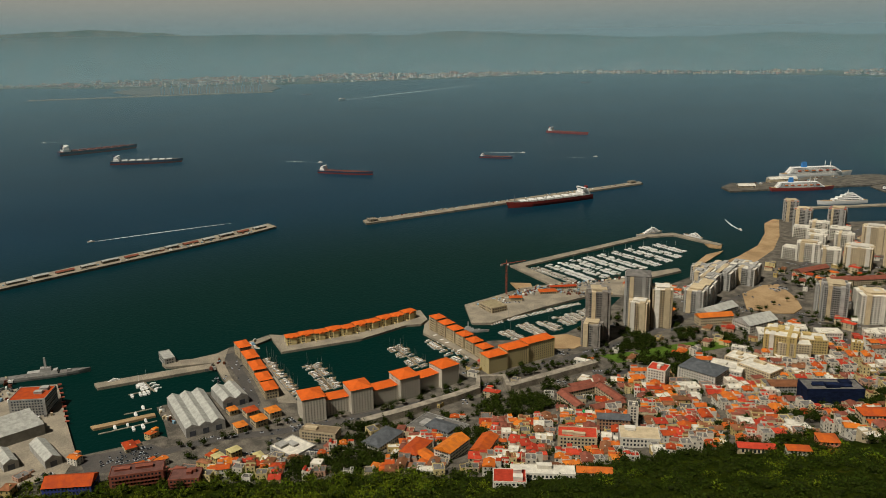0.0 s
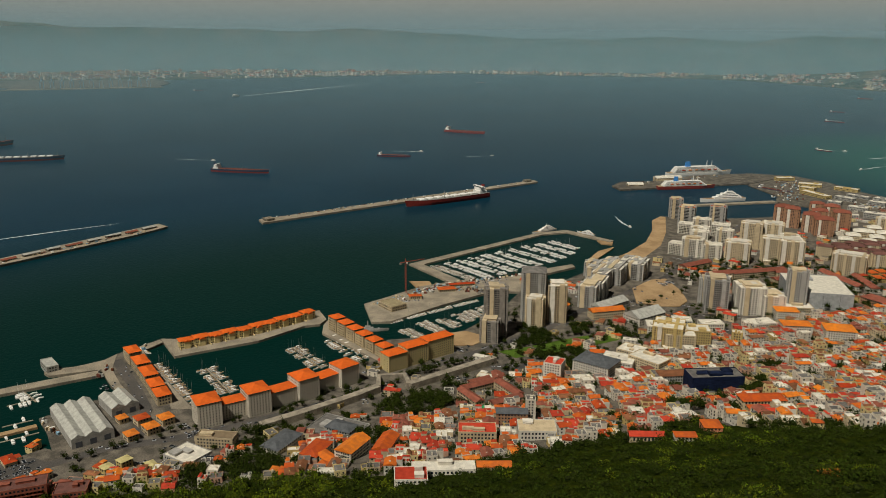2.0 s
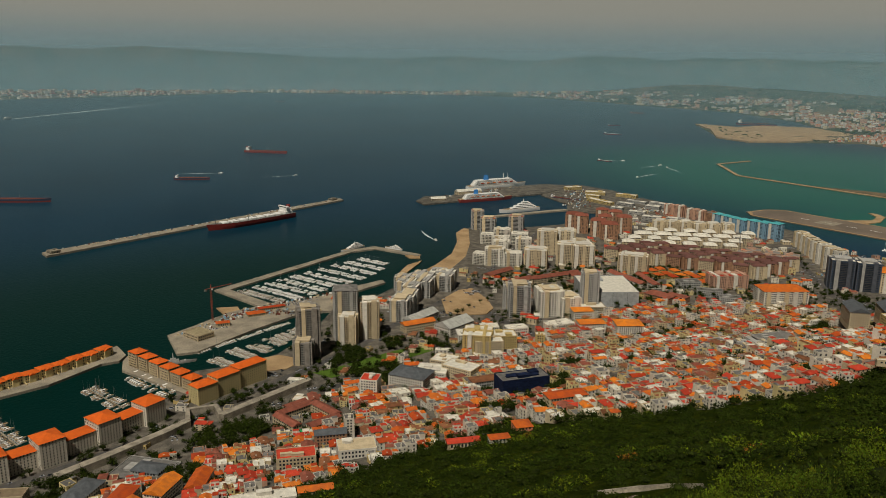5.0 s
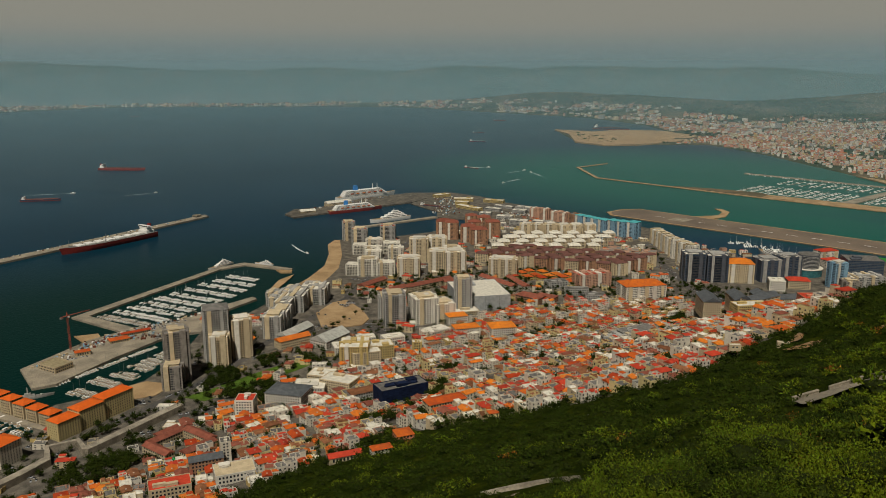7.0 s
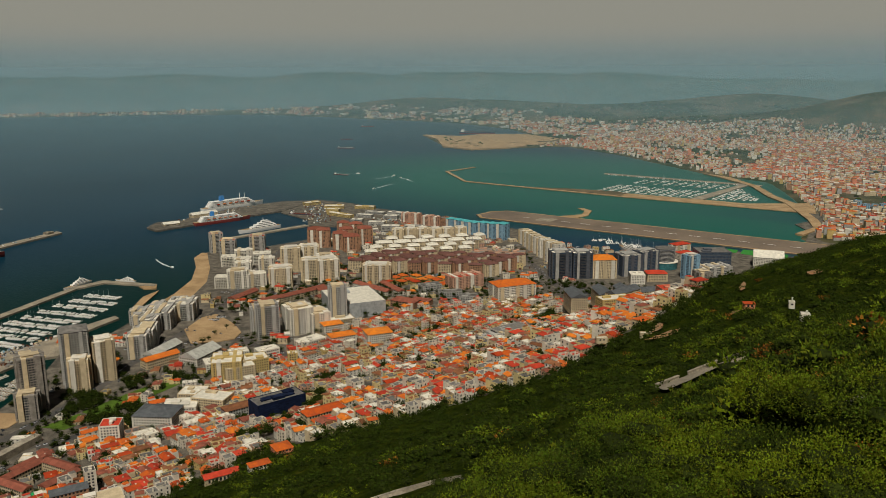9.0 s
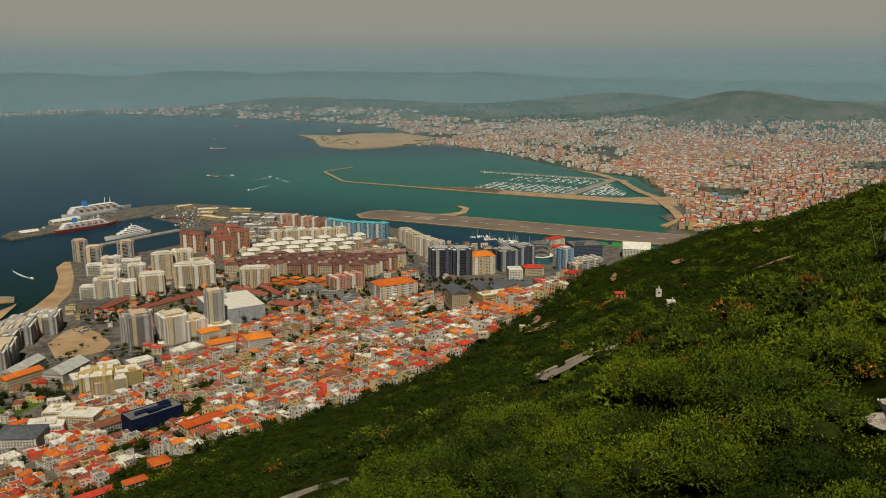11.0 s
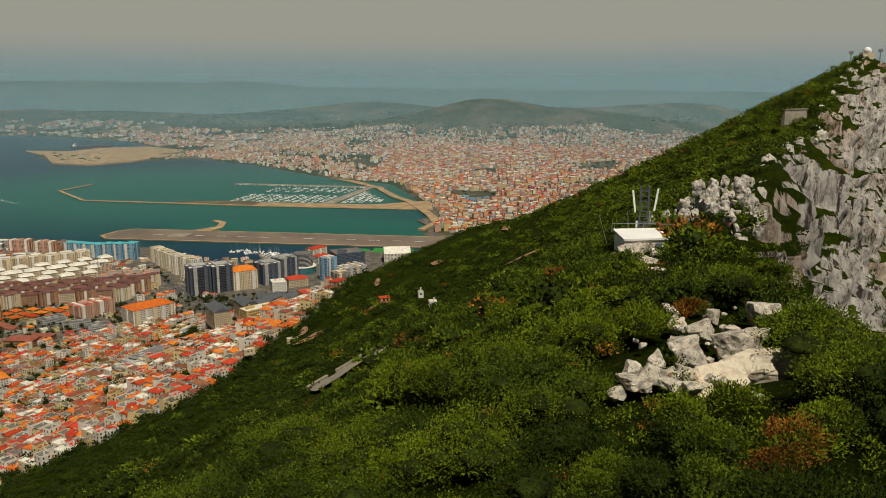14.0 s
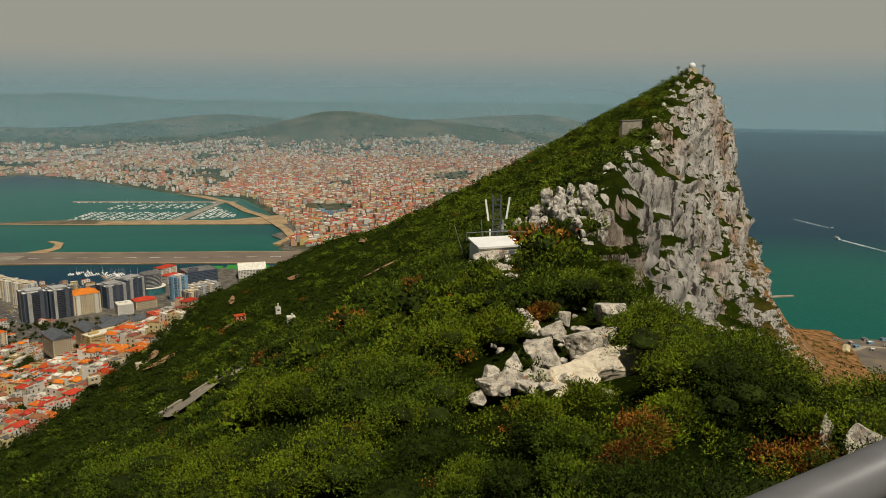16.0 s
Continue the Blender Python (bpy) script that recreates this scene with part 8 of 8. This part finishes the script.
# ---- cranes ----
def tower_crane(x, y, h, turn, mat, label):
    ob = thing("tower_crane", pose(x, y, 1.7, 0, 0, turn), label, "crane")
    b = bmesh.new()
    n = int(h / 1.2)
    for i in range(n):
        z = i * 1.2
        for a, c in ((-0.5, -0.5), (0.5, -0.5), (0.5, 0.5), (-0.5, 0.5)):
            box(b, a - 0.08, a + 0.08, c - 0.08, c + 0.08, z, z + 1.2)
        box(b, -0.5, 0.5, -0.55, -0.45, z, z + 0.1)
        box(b, -0.5, 0.5, 0.45, 0.55, z, z + 0.1)
    part("mast", b, mat, ob)
    boxes("jib", [(-5, 18, -0.3, 0.3, h, h + 0.5)], mat, ob)
    boxes("counterweight", [(-5.5, -3.5, -0.7, 0.7, h - 1.2, h)], CONCRETE, ob)
    boxes("cab", [(0.5, 1.6, -0.6, 0.6, h - 1.4, h)], PAINT, ob)
    boxes("apex", [(-0.4, 0.4, -0.4, 0.4, h + 0.5, h + 3.5)], mat, ob, taper=0.3)


tower_crane(-582, 212, 26, 100, CRANE_RED, "red tower crane on the quay")
tower_crane(-476, 232, 30, 40, STEEL, "grey tower crane beside an unfinished tower")
tower_crane(-470, 748, 18, 20, STEEL, "grey tower crane over an unfinished estate")

# ---- on the ridge ----
HUT = thing("hut", pose(8.2, 77.0, ground_z(8.2, 77.0), 0, 0, 14), "small white flat roofed equipment hut on the crest", "hut")
boxes("wall", [(-2.15, 2.15, -1.5, 1.5, -1.5, 1.3)], PAINT, HUT)
hut_roof = boxes("roof", [(-2.3, 2.3, -1.7, 1.7, -0.08, 0.1)], PAINT, HUT)
hut_roof.location, hut_roof.rotation_euler = (0, 0, 1.55), (radians(6), 0, 0)
boxes("door", [(-0.5, 0.2, -1.54, -1.5, 0, 1.05)], GREY, HUT)
boxes("vent", [(0.9, 1.5, -1.54, -1.5, 0.6, 0.95)], DARK, HUT)
for x0 in (-2.4, -0.8, 0.8, 2.4):
    boxes("rail_post", [(x0 - 0.03, x0 + 0.03, 1.6, 1.66, 1.5, 2.4)], STEEL, HUT)
boxes("rail", [(-2.4, 2.4, 1.61, 1.65, 2.3, 2.36)], STEEL, HUT)
MAST = thing("radio_mast", pose(8.6, 79.5, ground_z(8.6, 79.5)), "dark lattice radio mast with white antennas", "mast")
b = bmesh.new()
for i in range(12):
    z = i * 0.5
    for a, c in ((-0.4, -0.4), (0.4, -0.4), (0.4, 0.4), (-0.4, 0.4)):
        box(b, a - 0.05, a + 0.05, c - 0.05, c + 0.05, z, z + 0.5)
    for s in (-0.4, 0.4):
        box(b, -0.4, 0.4, s - 0.03, s + 0.03, z, z + 0.06)
        box(b, s - 0.03, s + 0.03, -0.4, 0.4, z + 0.25, z + 0.31)
part("lattice", b, DARK, MAST)
for x, y, z0, z1, tilt in ((-0.85, -0.2, 3.4, 5.6, -8), (0.95, -0.2, 3.6, 5.8, 8), (-0.7, -0.5, 1.6, 2.6, 0), (0.7, 0.5, 2.4, 3.4, 0)):
    a = boxes("antenna", [(-0.09, 0.09, -0.07, 0.07, 0, z1 - z0)], PAINT, MAST, "white panel antenna")
    a.location, a.rotation_euler = (x, y, z0), (0, radians(tilt), 0)
for x, h, tilt in ((-3.6, 2.6, -16), (2.2, 3.4, 0), (4.0, 2.6, 4), (-1.4, 3.0, -4)):
    w = boxes("whip_antenna", [(-0.025, 0.025, -0.025, 0.025, -1.5, h)], STEEL, MAST, "thin grey whip antenna")
    w.location, w.rotation_euler = (x, -0.6, 0.6), (0, radians(tilt), 0)
boxes("cross_bar", [(-1.2, 4.0, -0.05, 0.05, 2.2, 2.28)], STEEL, MAST)

SUMMIT = thing("radar_station", pose(194, 556, ground_z(194, 556)), "white radar dome on a small building at the summit", "radar station")
boxes("building", [(-3.5, 3.5, -3, 3, -4, 2.5)], CREAM, SUMMIT)
b = bmesh.new()
bmesh.ops.create_uvsphere(b, u_segments=20, v_segments=12, radius=2.4, matrix=Matrix.Translation((0, 0, 4.2)))
part("dome", b, PAINT, SUMMIT, "white radar dome")
for x, h in ((-10, 6.5), (7.5, 8)):
    m = thing("lattice_mast", pose(194 + x, 555, ground_z(194 + x, 555)), "slim lattice mast at the summit", "mast", "summit masts")
    boxes("pole", [(-0.35, 0.35, -0.35, 0.35, -2, h)], STEEL, m, taper=0.15)
    boxes("crosshead", [(-1.3, 1.3, -0.25, 0.25, h * 0.72, h * 0.95)], STEEL, m)
BATTERY = thing("battery_wall", pose(91, 330, ground_z(91, 330), 0, 0, 38), "old pale stone battery wall on the ridge", "wall")
boxes("wall", [(-7, 7, -1.0, 1.0, -4, 5.5)], STONE, BATTERY, taper=0.5)
boxes("coping", [(-7.1, 7.1, -0.8, 0.8, 5.5, 5.8)], QUAY, BATTERY)


def road_terrace(points, width, label):
    """A short length of hill road with a low stone wall on its outer side."""
    b = bmesh.new()
    zs = [ground_z(x, y) + 0.6 for x, y in points]
    left = [b.verts.new((x - width / 2, y, z)) for (x, y), z in zip(points, zs)]
    right = [b.verts.new((x + width / 2, y, z)) for (x, y), z in zip(points, zs)]
    base = [b.verts.new((x - width / 2, y, z - 2.0)) for (x, y), z in zip(points, zs)]
    for i in range(len(points) - 1):
        b.faces.new((left[i], right[i], right[i + 1], left[i + 1]))
        b.faces.new((base[i], left[i], left[i + 1], base[i + 1]))
    bmesh.ops.recalc_face_normals(b, faces=b.faces)
    tagged(link("hill_road", b, QUAY), label, "road", kind="structure")
    w = bmesh.new()
    rings = []
    for (x, y), z in zip(points, zs):
        x -= width / 2
        rings.append([w.verts.new(p) for p in ((x - 0.2, y, z - 1.5), (x - 0.2, y, z + 0.4), (x + 0.2, y, z + 0.4), (x + 0.2, y, z - 1.5))])
    for a, c in zip(rings, rings[1:]):
        for k in range(4):
            w.faces.new((a[k], a[(k + 1) % 4], c[(k + 1) % 4], c[k]))
    w.faces.new(rings[0])
    w.faces.new(rings[-1][::-1])
    bmesh.ops.recalc_face_normals(w, faces=w.faces)
    tagged(link("stone_wall", w, STONE), "low stone parapet wall beside the hill road", "wall", "road parapets")




def lookout(outer, inner, walls):
    """A bend of the hill road laid on the slope, with short lengths of stone parapet along its outer edge."""
    lift = lambda x, y, up: ground_z(x, y) + rough(x, y, ground_z(x, y), 0.0) * 0.9 + up
    b = bmesh.new()
    rows = []
    for (x0, y0), (x1, y1) in zip(outer, inner):
        rows.append([b.verts.new((x0 + (x1 - x0) * k / 6, y0 + (y1 - y0) * k / 6, lift(x0 + (x1 - x0) * k / 6, y0 + (y1 - y0) * k / 6, 1.0))) for k in range(7)])
    for r0, r1 in zip(rows, rows[1:]):
        for k in range(6):
            b.faces.new((r0[k], r0[k + 1], r1[k + 1], r1[k]))
    bmesh.ops.recalc_face_normals(b, faces=b.faces)
    tagged(link("hill_road", b, QUAY), "pale bend of the hill road above the town", "road", kind="structure")
    for (x0, y0), (x1, y1) in walls:
        w = thing("stone_wall", pose(x0, y0, lift(x0, y0, 0), 0, 0, math.degrees(math.atan2(y1 - y0, x1 - x0))), "short stone parapet wall beside the hill road", "wall", "road parapets")
        ln = math.hypot(x1 - x0, y1 - y0)
        rise = lift(x1, y1, 0) - lift(x0, y0, 0)
        stone = bmesh.new()
        box(stone, 0, ln, -0.3, 0.3, -1.5, 1.9)
        for v in stone.verts:
            v.co.z += rise * v.co.x / ln
        part("wall", stone, STONE, w)
        cap = bmesh.new()
        box(cap, -0.1, ln + 0.1, -0.4, 0.4, 1.9, 2.1)
        for v in cap.verts:
            v.co.z += rise * v.co.x / ln
        part("coping", cap, QUAY, w)


lookout([(-66, 197), (-64, 204), (-61, 211), (-56, 215), (-50, 213), (-46, 207)], [(-60, 189), (-56, 194), (-53, 199), (-50, 202), (-46, 201), (-43, 197)],
        (((-66, 198), (-63, 207)), ((-61.5, 210.5), (-55, 215)), ((-53, 215), (-46, 208))))
road_terrace([(-116, 136), (-107, 139), (-97, 139.5), (-88, 137)], 2.0, "curved hill road on the slope")
quarter([(-76, 342, 30, 4.5, 3.5, 2.2)], "hill_house", SALMON, TILE, "hip", "small red house among the scrub", "house", z=ground_z(-76, 342) + 0.6, plinth=1.0)
quarter([(-45, 286, 20, 3, 2.4, 1.5), (-52, 300, 20, 2, 2, 1.2)], "hill_house", WHITE, ROOF_WHITE, "flat", "small white house among the scrub", "house", z=ground_z(-45, 286) + 0.6, rooms=1, plinth=1.0)
quarter([(-118, 335, 30, 5, 2.4, 1.2), (-132, 318, 40, 5, 2.4, 1.2)], "hill_house", CREAM, ROOF_WHITE, "flat", "low pale house on a bare terrace", "house", z=ground_z(-118, 335), rooms=0, plinth=1.0)
SOIL = material("bare orange soil", (0.42, 0.22, 0.10), rough=0.95, vary=0.2, scale=0.2, fine=1.5, other=(0.30, 0.20, 0.12))


def bare_patch(cx, cy, rx, ry, turn):
    """A worn patch of ground that follows the slope."""
    b = bmesh.new()
    rng = random.Random(int(cx * 3 + cy))
    c, s = math.cos(radians(turn)), math.sin(radians(turn))
    spot = lambda px, py: b.verts.new((px, py, ground_z(px, py) + rough(px, py, ground_z(px, py), 0.0) + 1.1))
    mid = spot(cx, cy)
    rim = []
    for i in range(16):
        a = i / 16 * math.tau
        k = rng.uniform(0.7, 1.15)
        px, py = rx * math.cos(a) * k, ry * math.sin(a) * k
        rim.append(spot(cx + px * c - py * s, cy + px * s + py * c))
    for i in range(16):
        b.faces.new((mid, rim[i], rim[(i + 1) % 16]))
    tagged(link("bare_soil", b, SOIL), "bare orange soil scar on the slope", "soil", kind="structure")


bare_patch(-106, 326, 9, 6, 30)
bare_patch(-116, 345, 3, 8, 20)
bare_patch(-10, 305, 10, 1.7, -12)
bare_patch(-26, 415, 2.2, 12, 8)
bare_patch(-60, 395, 2.4, 10, 25)
bare_patch(-93, 402, 1.8, 13, 12)
bare_patch(-80, 340, 3.5, 3, 0)

# ---- the terrace at the crest: its rail ----
RAIL_Z = 206.0 - 0.20
RA = Vector((0.416 * math.sin(radians(29.6)), 0.416 * math.cos(radians(29.6)), RAIL_Z))
RB = Vector((0.469 * math.sin(radians(33.25)), 0.469 * math.cos(radians(33.25)), RAIL_Z))
along = (RB - RA).normalized()
TERRACE = thing("terrace", pose(0, 0, 205.1), "concrete viewing terrace with a grey steel handrail", "terrace")
b = bmesh.new()
box(b, -0.5, 2.2, -3.0, 1.2, -0.35, 0.0)
box(b, -0.4, 2.1, -2.9, 1.1, -14.0, -0.352)
part("floor", b, QUAY, TERRACE)


def tube(name, a, c, radius, mat, parent, label=""):
    b = bmesh.new()
    d = Vector(c) - Vector(a)
    m = Matrix.Translation((Vector(a) + Vector(c)) / 2) @ d.to_track_quat("Z", "Y").to_matrix().to_4x4()
    bmesh.ops.create_cone(b, segments=20, radius1=radius, radius2=radius, depth=d.length, matrix=m, cap_ends=True)
    for f in b.faces:
        f.smooth = len(f.verts) == 4
    return part(name, b, mat, parent, label)


off = Vector((0, 0, -205.1))
tube("handrail", RA + off - along * 0.2, RB + off + along * 1.2, 0.0135, RAIL_PAINT, TERRACE, "dark grey steel handrail")
for k in (-0.19, 1.2):
    p = RA + along * k + off
    tube("rail_post", (p.x, p.y, 0.0), (p.x, p.y, p.z), 0.011, RAIL_PAINT, TERRACE)
